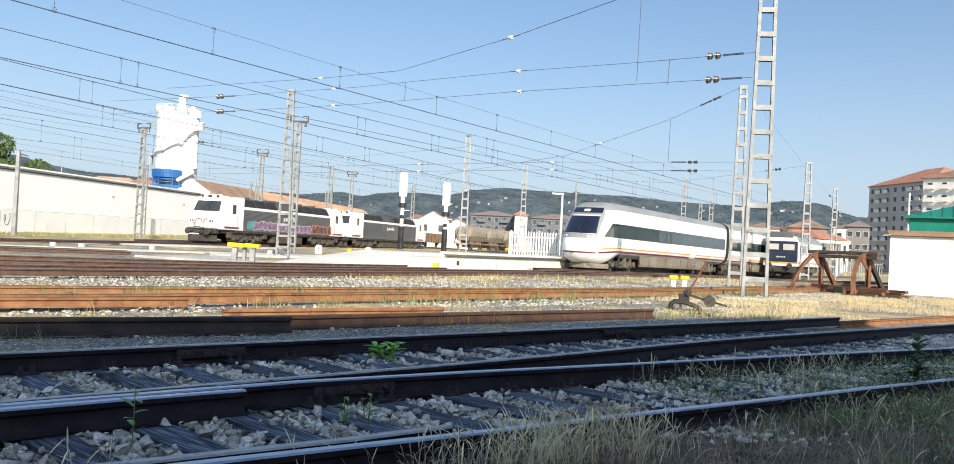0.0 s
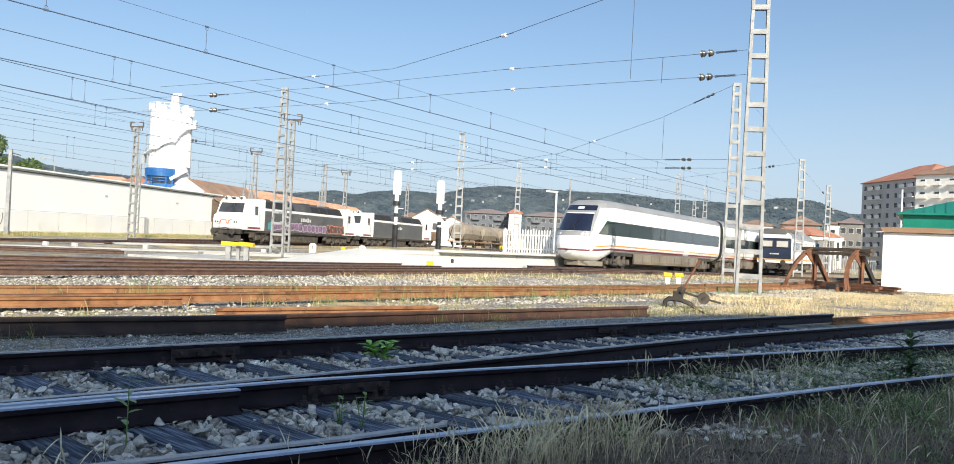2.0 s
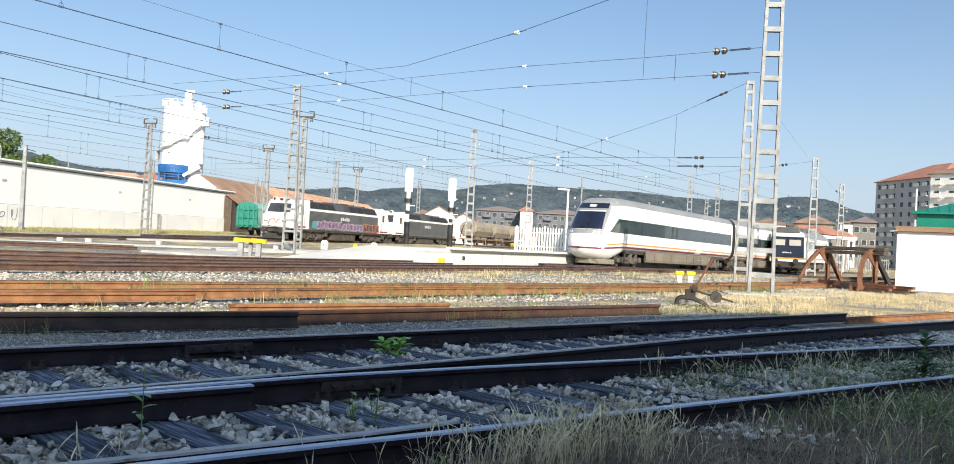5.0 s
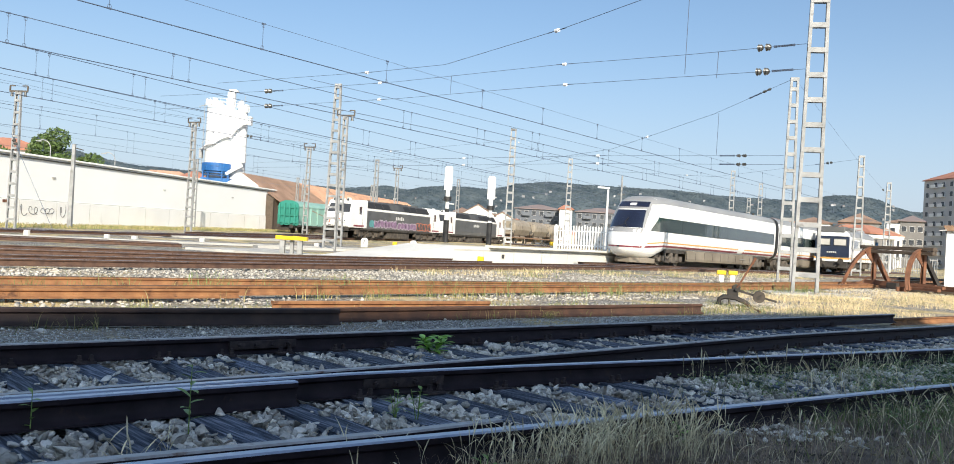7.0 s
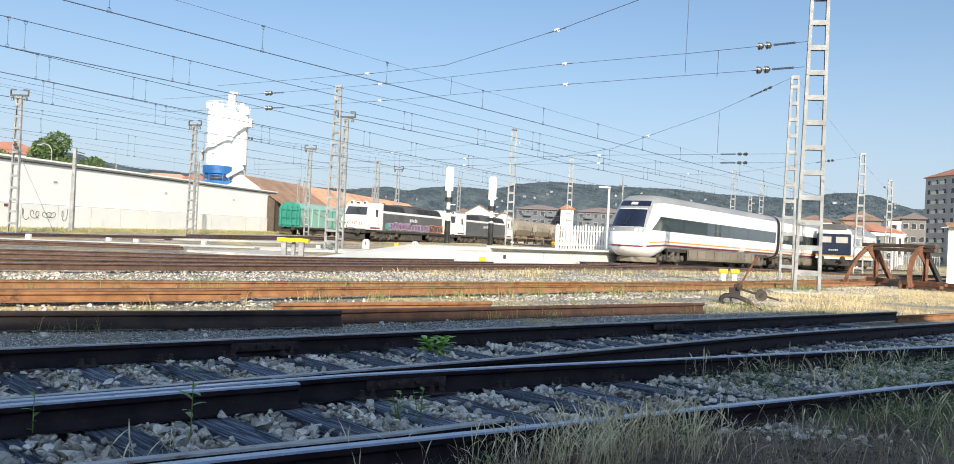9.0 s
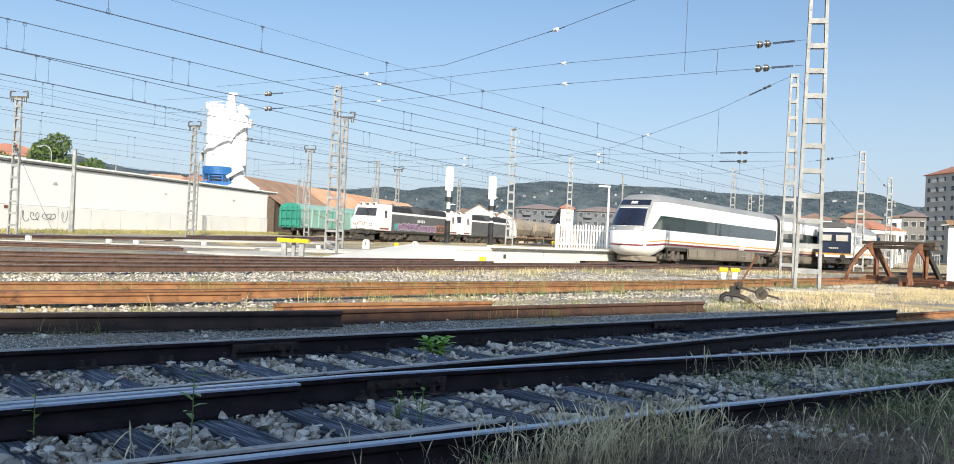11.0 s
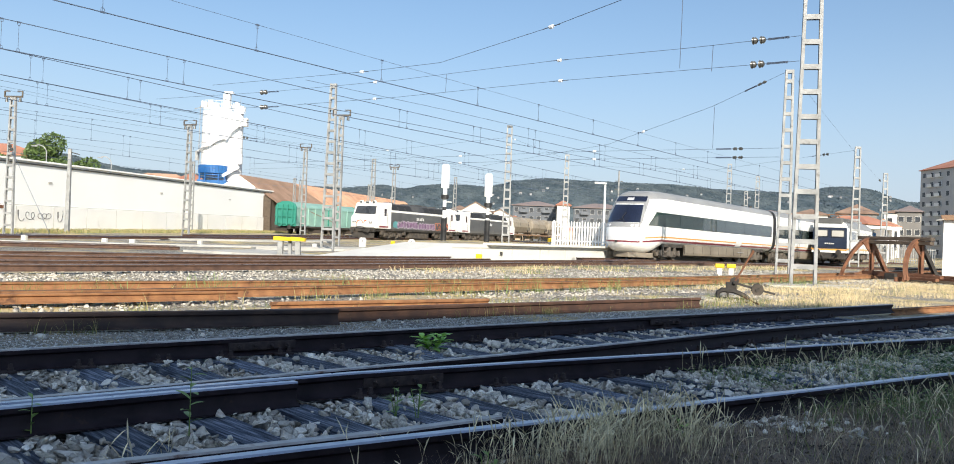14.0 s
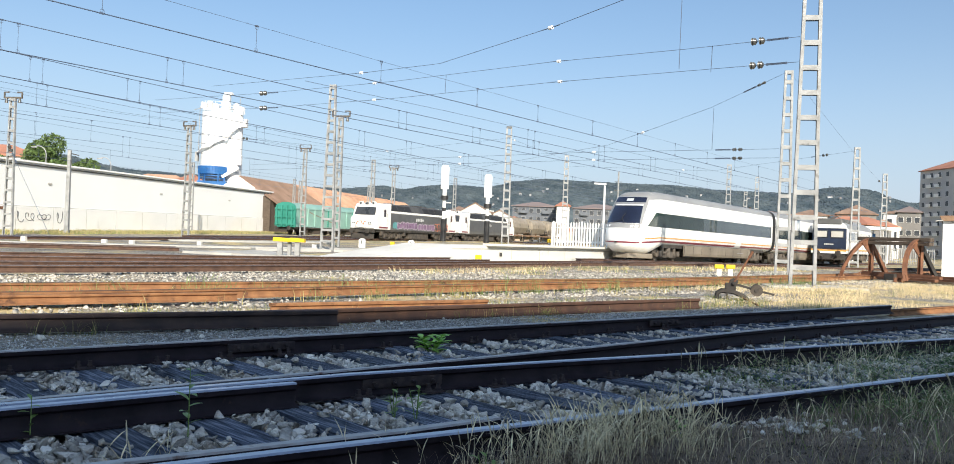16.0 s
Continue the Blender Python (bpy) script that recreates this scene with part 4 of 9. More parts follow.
    ex.box((0, L - 2.2, 4.25), (1.1, 0.6, 0.14))
    part("exhaust", ex, M["dark_under"], t)
    gw = Mesh()
    r1, r2 = car_ring(L), car_ring(L)
    c = Vector((0, L, 2.3))
    vs = [Vector((p[0] * 1.02, L - 0.02, 2.3 + (p[2] - 2.3) * 1.015)) for p in r1] + [Vector((p[0] * 1.02, L + 0.62, 2.3 + (p[2] - 2.3) * 1.015)) for p in r2]
    n = len(r1)
    gw.add(vs, [(k, (k + 1) % n, n + (k + 1) % n, n + k) for k in range(n)])
    part("gangway", gw, M["rubber"], t, "black rubber gangway between two cars", smooth=True)
    # the cars behind
    for j in range(1):
        off = L + 0.6 - 4.5 + j * 24
        for c2 in railcar_body(t, 27.5, False):
            c2.matrix_basis = pose(0, off, 0)
        for s in (-1, 1):
            p = part("window_band", side_patch(s, 5.4, 27.1, 2.18, 3.02, 0.012, 30, 3), M["side_glass"], t, smooth=True)
            p.matrix_basis = pose(0, off, 0)
            for z0, z1, mt in ((1.52, 1.59, "train_orange"), (1.28, 1.39, "train_maroon")):
                p = part("stripe", side_patch(s, 4.6, 27.4, z0, z1, 0.008, 30, 1), M[mt], t)
                p.matrix_basis = pose(0, off, 0)
            k = Mesh()
            k.prism([(s * 1.38, 0.55), (s * 1.41, 0.55), (s * 1.46, 0.70), (s * 1.46, 1.16), (s * 1.38, 1.16)], "y", off + 9.6, off + 22.4)
            part("side_skirt", k, M["train_skirt"], t, "dusty brown-grey skirt")
        for y in (off + 7, off + 25):
            bogie(t, y)
    return t


railcar()


# ---------------------------------------------------------------- diesel engines
def spray_row(parent, y0, y1, z0, z1, x, n, edge, fill, line, seed):
    """Spray paint on the flank: a row of bulging blots with an edge, a filling and short strokes, no lettering."""
    r = random.Random(seed)
    rim, body, dash = Mesh(), Mesh(), Mesh()
    for i in range(n):
        c, w = y0 + (y1 - y0) * (i + 0.5) / n, (y1 - y0) / n * 0.60
        zc, h = (z0 + z1) / 2 + r.uniform(-0.05, 0.05), (z1 - z0) * 0.5
        q = r.uniform(-0.25, 0.25)
        out = []
        for k in range(16):
            a = k * 0.3927
            e = r.uniform(0.82, 1.12)
            u = math.copysign(abs(math.cos(a)) ** 0.6, math.cos(a)) * e
            v = math.copysign(abs(math.sin(a)) ** 0.6, math.sin(a)) * e
            out.append((u * w + q * v * h, v * h))
        rim.add([(x, c + u, zc + v) for u, v in out], [tuple(range(16))])
        body.add([(x + 0.004, c + u * 0.78, zc + v * 0.80) for u, v in out], [tuple(range(16))])
        for _ in range(3):
            a, b = r.uniform(-0.5, 0.5), r.uniform(-0.6, 0.3)
            du, dv = (r.uniform(0.2, 0.5), 0.0) if r.random() < 0.4 else (0.0, r.uniform(0.4, 0.8))
            dash.beam((x + 0.008, c + a * w, zc + b * h), (x + 0.008, c + (a + du) * w, zc + (b + dv) * h), 0.07, 0.004)
    part("spray_edge", rim, edge, parent, fix=False)
    part("spray_fill", body, fill, parent, fix=False)
    part("spray_stroke", dash, line, parent)


def engine(at, label, sprayed):
    """Six-axle diesel engine; its nose is at y = 0, its body runs along +y."""
    t = thing("diesel_locomotive", at, label, "locomotive", "coupled diesel engines")
    L = 22.5
    W = 1.43

    def cab(y, d):
        """A cab with a raked screen at the end y, facing -d."""
        p = [(y, 1.42), (y, 2.20), (y + d * 0.12, 2.42), (y + d * 0.42, 2.58), (y + d * 0.90, 3.62), (y + d * 1.15, 3.86), (y + d * 3.6, 3.98), (y + d * 3.6, 1.25), (y + d * 0.12, 1.25)]
        m = Mesh()
        nn = len(p)
        xs = [(-W, 0.14), (-W + 0.14, 0.0), (W - 0.14, 0.0), (W, 0.14)]
        vs = []
        for x, inset in xs:
            cy, cz = y + d * 1.8, 2.4
            for a, b in p:
                back = abs(a - (y + d * 3.6)) < 0.01
                vs.append((x, a + (0 if back else d * inset), b - (inset * 0.6 if b > 3 else 0)))
        fs = [(i * nn + k, i * nn + (k + 1) % nn, (i + 1) * nn + (k + 1) % nn, (i + 1) * nn + k) for i in range(3) for k in range(nn)] + [tuple(range(nn)), tuple(3 * nn + k for k in range(nn))]
        m.add(vs, fs)
        c = part("cab", m, M["loco_white"], t, "white driver's cab with a raked nose", bevel=0.05)
        g = Mesh()
        nv = Vector((0, -d * 0.908, 0.419)) * 0.015
        q = [Vector((x, y + d * yy, z)) + nv for x, yy, z in ((-1.16, 0.475, 2.70), (1.16, 0.475, 2.70), (1.06, 0.835, 3.48), (-1.06, 0.835, 3.48))]
        g.add(q + [v - nv * 3 for v in q], [(0, 1, 2, 3), (0, 1, 5, 4), (1, 2, 6, 5), (2, 3, 7, 6), (3, 0, 4, 7)])
        part("windscreen", g, M["far_glass"], c, "wide dark raked windscreen")
        rim = Mesh()
        for u, v in zip(q, q[1:] + q[:1]):
            rim.beam(u + nv * 0.5, v + nv * 0.5, 0.045, 0.03)
        part("windscreen_seal", rim, M["rubber"], c)
        for dx in (-0.5, 0.45):
            w = Mesh()
            w.beam(Vector((dx, y + d * 0.49, 2.72)) + nv * 2, Vector((dx + 0.28, y + d * 0.74, 3.26)) + nv * 2, 0.025, 0.02)
            part("wiper", w, M["rubber"], c)
        for dx in (-0.72, 0.0, 0.72):
            h = Mesh()
            if dx:
                h.tube([(dx, y + d * 0.86, 3.90), (dx, y + d * 1.25, 3.92)], 0.17, 16)
            else:
                h.box((dx, y + d * 1.05, 3.88), (0.46, 0.36, 0.26))
            pod = part("headlight", h, M["loco_white"], c, "white roof headlamp pod")
            l = Mesh()
            if dx:
                l.tube([(dx, y + d * 0.85, 3.90), (dx, y + d * 0.87, 3.90)], 0.125, 16)
            else:
                l.box((dx, y + d * 0.865, 3.88), (0.36, 0.02, 0.17))
            part("lens", l, M["far_glass"], pod, "dull grey lamp lens")
        for s in (-1, 1):
            k = Mesh()
            k.box((s * (W + 0.018), y + d * 2.15, 2.92), (0.03, 0.46, 0.74))
            part("side_window", k, M["cab_glass"], c)
            k = Mesh()
            k.box((s * (W + 0.006), y + d * 2.15, 2.15), (0.02, 0.62, 1.5))
            part("cab_door", k, M["loco_white"], c, bevel=0.01)
            k = Mesh()
            k.box((s * (W + 0.008), y + d * 1.9, 1.45), (0.02, 2.0, 0.16))
            part("stripe", k, M["train_maroon"], c)
            k = Mesh()
            k.box((s * 0.90, y - d * 0.05, 1.86), (0.46, 0.14, 0.26))
            lc = part("lamp_housing", k, M["wall_stain"], c, bevel=0.03)
            for e in (-0.11, 0.11):
                k = Mesh()
                k.tube([(s * 0.90 + e, y - d * 0.11, 1.87), (s * 0.90 + e, y - d * 0.135, 1.87)], 0.08, 12)
                part("lens", k, M["far_glass"], lc)
            k = Mesh()
            k.tube([(s * 1.30, y + d * 0.10, 1.45), (s * 1.30, y - d * 0.02, 1.55), (s * 1.30, y - d * 0.02, 2.05), (s * 1.30, y + d * 0.12, 2.2)], 0.02, 6)
            part("grab_rail", k, M["galvanised"], c)
            k = Mesh()
            k.box((s * (W + 0.012), y + d * 2.15, 2.36), (0.03, 0.30, 0.34))
            part("data_panel", k, M["wall_stain"], c, "pale grey panel with unreadable small print")
            k = Mesh()
            for q in range(3):
                k.box((s * 1.15, y + d * 2.15, 0.42 + 0.26 * q), (0.22, 0.5, 0.04))
            k.beam((s * 1.12, y + d * 1.9, 0.4), (s * 1.12, y + d * 1.9, 1.25), 0.04, 0.03)
            k.beam((s * 1.12, y + d * 2.4, 0.4), (s * 1.12, y + d * 2.4, 1.25), 0.04, 0.03)
            part("step", k, M["dark_under"], t, "black cab steps")
            k = Mesh()
            k.tube([(s * 0.88, y + d * 0.05, 1.05), (s * 0.88, y - d * 0.55, 1.05)], 0.11, 12)
            k.tube([(s * 0.88, y - d * 0.55, 1.05), (s * 0.88, y - d * 0.62, 1.05)], 0.25, 16)
            part("buffer", k, M["dark_under"], t, smooth=True)
            k = Mesh()
            k.tube([(s * (W + 0.05), y + d * 2.6, 1.6), (s * (W + 0.05), y + d * 2.6, 2.9)], 0.02, 6)
            part("handrail", k, M["galvanised"], c)
        k = Mesh()
        k.box((0, y - d * 0.025, 1.88), (1.05, 0.05, 0.50))
        k.box((0.0, y - d * 0.03, 1.55), (1.2, 0.03, 0.12))
        part("nose_panel", k, M["wall_stain"], c, bevel=0.02)
        k = Mesh()
        for a, w in ((-0.42, 0.5), (0.3, 0.34)):
            k.tube([(a - w / 2, y - d * 0.05, 1.70), (a - w / 4, y - d * 0.05, 1.98), (a + w / 2, y - d * 0.05, 2.06)], 0.055, 5)
        k.tube([(-0.1, y - d * 0.05, 2.08), (0.02, y - d * 0.05, 1.72)], 0.05, 5)
        part("painted_mark", k, M["spray_red"], c)
        k = Mesh()
        k.tube([(-0.7, y - d * 0.05, 1.62), (-0.55, y - d * 0.3, 1.4), (0.2, y - d * 0.3, 1.36), (0.5, y - d * 0.1, 1.2)], 0.035, 6)
        k.tube([(0.2, y - d * 0.05, 1.3), (0.25, y - d * 0.28, 0.9), (0.45, y - d * 0.15, 0.6)], 0.04, 6)
        part("hose", k, M["rubber"], t)
        k = Mesh()
        k.prism([(-1.25, y + d * 0.25), (-1.15, y - d * 0.15), (1.15, y - d * 0.15), (1.25, y + d * 0.25)], "z", 0.28, 0.78)
        part("snow_plough", k, M["dark_under"], t, bevel=0.03)
        k = Mesh()
        k.box((0, y + d * 0.12, 1.1), (2.7, 0.34, 0.42))
        part("buffer_beam", k, M["dark_under"], t, bevel=0.03)

    cab(0.0, 1)
    cab(L, -1)
    b = Mesh()
    b.prism([(-W, 1.25), (W, 1.25), (W, 3.0), (W - 0.05, 3.1), (-W + 0.05, 3.1), (-W, 3.0)], "y", 3.55, L - 3.55)
    part("body", b, M["loco_grey"], t, "dark grey engine-room flank with louvres")
    for s in (-1, 1):
        for i in range(13):
            k = Mesh()
            z = 1.62 + i * 0.105
            k.prism([(s * W, z), (s * (W + 0.028), z - 0.02), (s * W, z + 0.055)], "y", 3.7, L - 3.7)
            part("louvre", k, M["loco_grey"], t)
        k = Mesh()
        k.prism([(s * (W + 0.01), 3.0), (s * (W + 0.01), 3.2), (s * (W - 0.12), 3.24), (s * (W - 0.12), 3.0)], "y", 3.5, L - 3.5)
        part("roof_stripe", k, M["loco_white"], t)
        k = Mesh()
        k.box((s * 1.32, L / 2, 1.16), (0.18, L - 5, 0.2))
        part("sole_bar", k, M["dark_under"], t)
        for i, (wd, hh) in enumerate(((0.10, 0.26), (0.22, 0.24), (0.2, 0.2), (0.18, 0.3), (0.2, 0.22))):
            k = Mesh()
            k.box((s * (W + 0.045), L * 0.5 - 1.2 + i * 0.42, 2.45 + 0.03 * (i % 2)), (0.02, 0.26, hh * 1.3))
            part("emblem_bar", k, M["logo_silver"], t)
    # raked roof hatches
    r = Mesh()
    r.prism([(-W + 0.02, 3.15), (W - 0.02, 3.15), (0.95, 3.86), (0.7, 3.95), (-0.7, 3.95), (-0.95, 3.86)], "y", 3.6, L - 3.6)
    part("roof", r, M["loco_roof"], t, "dark raked roof with hatches")
    for y in (4.0, 5.7, 7.4, 12.4, 14.1, 15.8, 17.3):
        for s in (-1, 1):
            k = Mesh()
            nx, nz = 0.83, 0.56
            k.add([Vector((s * (1.36 + 0.02 * 1), y, 3.26)), Vector((s * 1.38, y + 1.5, 3.26)), Vector((s * 1.02, y + 1.5, 3.82)), Vector((s * 1.02, y, 3.82)),
                   Vector((s * 1.30, y, 3.22)), Vector((s * 1.30, y + 1.5, 3.22)), Vector((s * 0.94, y + 1.5, 3.78)), Vector((s * 0.94, y, 3.78))],
                  [(0, 1, 2, 3), (0, 1, 5, 4), (1, 2, 6, 5), (2, 3, 7, 6), (3, 0, 4, 7)])
            part("roof_grille", k, M["rubber"], t)
    for y in (5.6, 9.8, 14.6, 17.2):
        k = Mesh()
        k.tube([(0, y, 3.95), (0, y, 4.08)], 0.55, 18)
        part("roof_fan", k, M["loco_roof"], t)
    k = Mesh()
    k.box((0, 12.6, 4.0), (1.0, 1.6, 0.22))
    part("roof_hatch", k, M["loco_roof"], t, bevel=0.02)
    k = Mesh()
    k.box((0, L / 2, 0.72), (2.5, 5.4, 0.85))
    part("fuel_tank", k, M["bogie_dusty"], t, "dusty brown fuel tank", bevel=0.12)
    k = Mesh()
    k.box((0, L / 2, 1.12), (2.5, L - 1.5, 0.3))
    part("underframe", k, M["dark_under"], t)
    for yb in (4.5, L - 4.5):
        fr = Mesh()
        for s in (-1, 1):
            fr.prism([(yb - 2.5, 0.75), (yb - 2.3, 0.5), (yb + 2.3, 0.5), (yb + 2.5, 0.75), (yb + 1.9, 0.98), (yb - 1.9, 0.98)], "x", s * 1.05, s * 1.2)
            for q in (-1.8, 0, 1.8):
                fr.box((s * 1.22, yb + q, 0.62), (0.2, 0.42, 0.36))
                fr.tube([(s * 1.16, yb + q - 0.45, 0.5), (s * 1.16, yb + q - 0.45, 1.05)], 0.10, 8)
                fr.tube([(s * 1.16, yb + q + 0.45, 0.5), (s * 1.16, yb + q + 0.45, 1.05)], 0.10, 8)
                fr.box((s * 1.30, yb + q, 0.60), (0.06, 0.22, 0.22))
            for q in (-0.9, 0.9):
                fr.tube([(s * 1.27, yb + q - 0.30, 1.0), (s * 1.27, yb + q + 0.12, 0.66)], 0.06, 8)
                fr.tube([(s * 1.24, yb + q + 0.1, 0.36), (s * 1.24, yb + q + 0.1, 0.62)], 0.13, 10)
                fr.box((s * 1.18, yb + q, 0.30), (0.08, 0.16, 0.34))
            fr.tube([(s * 1.28, yb - 2.6, 0.40), (s * 1.28, yb - 1.2, 0.33), (s * 1.28, yb + 1.2, 0.33), (s * 1.28, yb + 2.6, 0.42)], 0.022, 6)
            fr.tube([(s * 1.3, yb - 1.2, 0.62), (s * 1.3, yb - 0.4, 1.0)], 0.05, 6)
            fr.box((s * 1.25, yb + 2.7, 0.85), (0.25, 0.5, 0.4))
            fr.box((s * 1.25, yb - 2.7, 0.85), (0.25, 0.4, 0.4))
        bo = part("bogie", fr, M["bogie_dusty"], t)
        for q in (-1.8, 0, 1.8):
            for s in (-1, 1):
                k = Mesh()
                k.tube([(s * 0.78, yb + q, 0.68), (s * 0.93, yb + q, 0.68)], 0.52, 20)
                k.tube([(s * 0.93, yb + q, 0.68), (s * 0.97, yb + q, 0.68)], 0.40, 20)
                part("wheel", k, M["dark_under"], bo, smooth=True)
    if sprayed:
        spray_row(t, 4.1, 5.4, 1.38, 2.05, W + 0.031, 2, M["spray_teal"], M["spray_teal"], M["spray_white"], 2)
        spray_row(t, 5.0, 10.3, 1.36, 2.16, W + 0.034, 7, M["spray_white"], M["spray_pink"], M["ink"], 3)
        spray_row(t, 10.5, 15.1, 1.34, 2.10, W + 0.034, 6, M["spray_white"], M["spray_pink"], M["ink"], 8)
        spray_row(t, 15.3, 19.2, 1.32, 2.22, W + 0.031, 5, M["spray_red"], M["ink"], M["spray_red"], 4)
    return t


loco_at = []
for k in range(2):
    s = k * 23.2
    loco_at.append(pose(LOCO0[0] + u20[0] * s, LOCO0[1] + u20[1] * s, 0.20, 0, 0, -20.5))
LOCOS = [engine(loco_at[0], "white and dark grey diesel engine with spray-painted flank, rolling backwards", True),
         engine(loco_at[1], "white and dark grey diesel engine coupled behind another", False)]

# ---------------------------------------------------------------- warehouse wall, shed, silo
def oriented(x, y, deg, z=None):
    """A pose whose +y runs along the compass bearing deg."""
    return pose(x, y, gz(x, y) if z is None else z, 0, 0, -deg)


def warehouse():
    t = thing("warehouse", oriented(-41.6, 54.0, 9.6) @ pose(0, 0, 0, 0.38, 0, 0), "long white rendered warehouse with a stained grey plinth", "building")
    L = 73.4
    w = Mesh()
    w.box((-9, L / 2, 2.45), (18, L, 6.9))
    wall = part("wall", w, M["wall_white"], t, "bright white rendered wall")
    p = Mesh()
    p.box((0.06, L / 2, 0.6), (0.14, L + 0.1, 3.0))
    part("plinth", p, M["wall_stain"], t, "stained pale grey concrete plinth", bevel=0.02)
    p = Mesh()
    p.box((0.03, L / 2, 2.12), (0.17, L, 0.05))
    part("ledge", p, M["concrete"], t, "thin grey ledge above the plinth")
    for k in range(1, 15):
        j = Mesh()
        j.box((0.135, k * 4.9, 1.0), (0.012, 0.05, 2.1))
        part("plinth_joint", j, M["concrete"], t)
    g = Mesh()
    g.box((0.05, L / 2 + 0.1, 5.93), (0.5, L + 0.6, 0.16))
    part("coping", g, M["wall_white"], t, bevel=0.02)
    g = Mesh()
    g.prism([(0.0, 5.60), (0.12, 5.60), (0.15, 5.70), (0.0, 5.70)], "y", 12, L)
    part("gutter", g, M["loco_grey"], t, "dark grey gutter under the coping")
    for y in (24, 43, 60):
        v = Mesh()
        v.box((0.03, y, 4.2), (0.08, 0.5, 0.16))
        part("vent", v, M["concrete"], t)
    # painted scrawl near the wall's foot: loose loops, no lettering
    for y, w, h, turns, lean in ((20.0, 0.5, 0.5, 0.9, 0.3), (21.4, 0.75, 0.32, 1.7, -0.2), (23.2, 0.9, 0.24, 2.4, 0.15), (25.3, 0.45, 0.5, 1.2, 0.4)):
        pts = []
        for a in range(25):
            u = a / 24
            pts.append((0.145, y + w * (u - 0.5) * 1.6 + w * 0.5 * math.cos(6.283 * turns * u), 1.22 + h * math.sin(6.283 * turns * u) + lean * h * (u - 0.5)))
        q = Mesh()
        q.tube(pts, 0.024, 5)
        part("scrawl", q, M["ink"], t)
    b = Mesh()
    b.box((0.15, 17.9, 1.9), (0.05, 0.7, 0.24))
    part("notice", b, M["rust_steel"], t, "small faded red notice")


warehouse()


def long_shed():
    t = thing("tiled_shed", oriented(-33.6, 124.5, 11.7), "long shed with a weathered orange tile roof and white gable", "building")
    L = 84.0
    w = Mesh()
    w.prism([(-6.2, 0.0), (2.4, 0.0), (2.4, 6.3), (0, 7.8), (-6.2, 4.3)], "y", 0.0, 0.5)
    part("gable_wall", w, M["wall_white"], t, "white gable wall")
    # dark colour stands in for the deep shade below the eave
    w = Mesh()
    w.box((4.8, L / 2, 2.3), (0.4, L, 4.6))
    w.box((-6.0, L / 2, 2.1), (0.4, L, 4.2))
    part("wall", w, M["old_timber"], t, "side wall darkened with shade put into its colour")
    # dark colour draws the shaded bay under the roof's end
    w = Mesh()
    w.prism([(2.404, 0.0), (5.0, 0.0), (5.0, 4.45), (2.404, 6.05)], "y", 0.05, 0.5)
    part("gable_wall", w, M["old_timber"], t, "shed end darkened to draw its shaded bay")
    cuts = [(0.35, 20, "roof_tile_brown"), (20, L, "roof_tile")]
    for a, b, mt in cuts:
        r = Mesh()
        r.prism([(0, 7.95), (5.9, 4.25), (5.9, 4.05), (0, 7.7)], "y", a, b)
        r.prism([(0, 7.95), (-6.9, 3.9), (-6.9, 3.7), (0, 7.7)], "y", a, b)
        rf = part("roof", r, M[mt], t)
        n = int((b - a) / 0.9)
        for k in range(n):
            c = Mesh()
            y = a + 0.45 + k * (b - a) / n
            c.tube([(0.0, y, 7.96), (5.9, y, 4.27)], 0.09, 5)
            part("tile_rib", c, M[mt], rf)


long_shed()


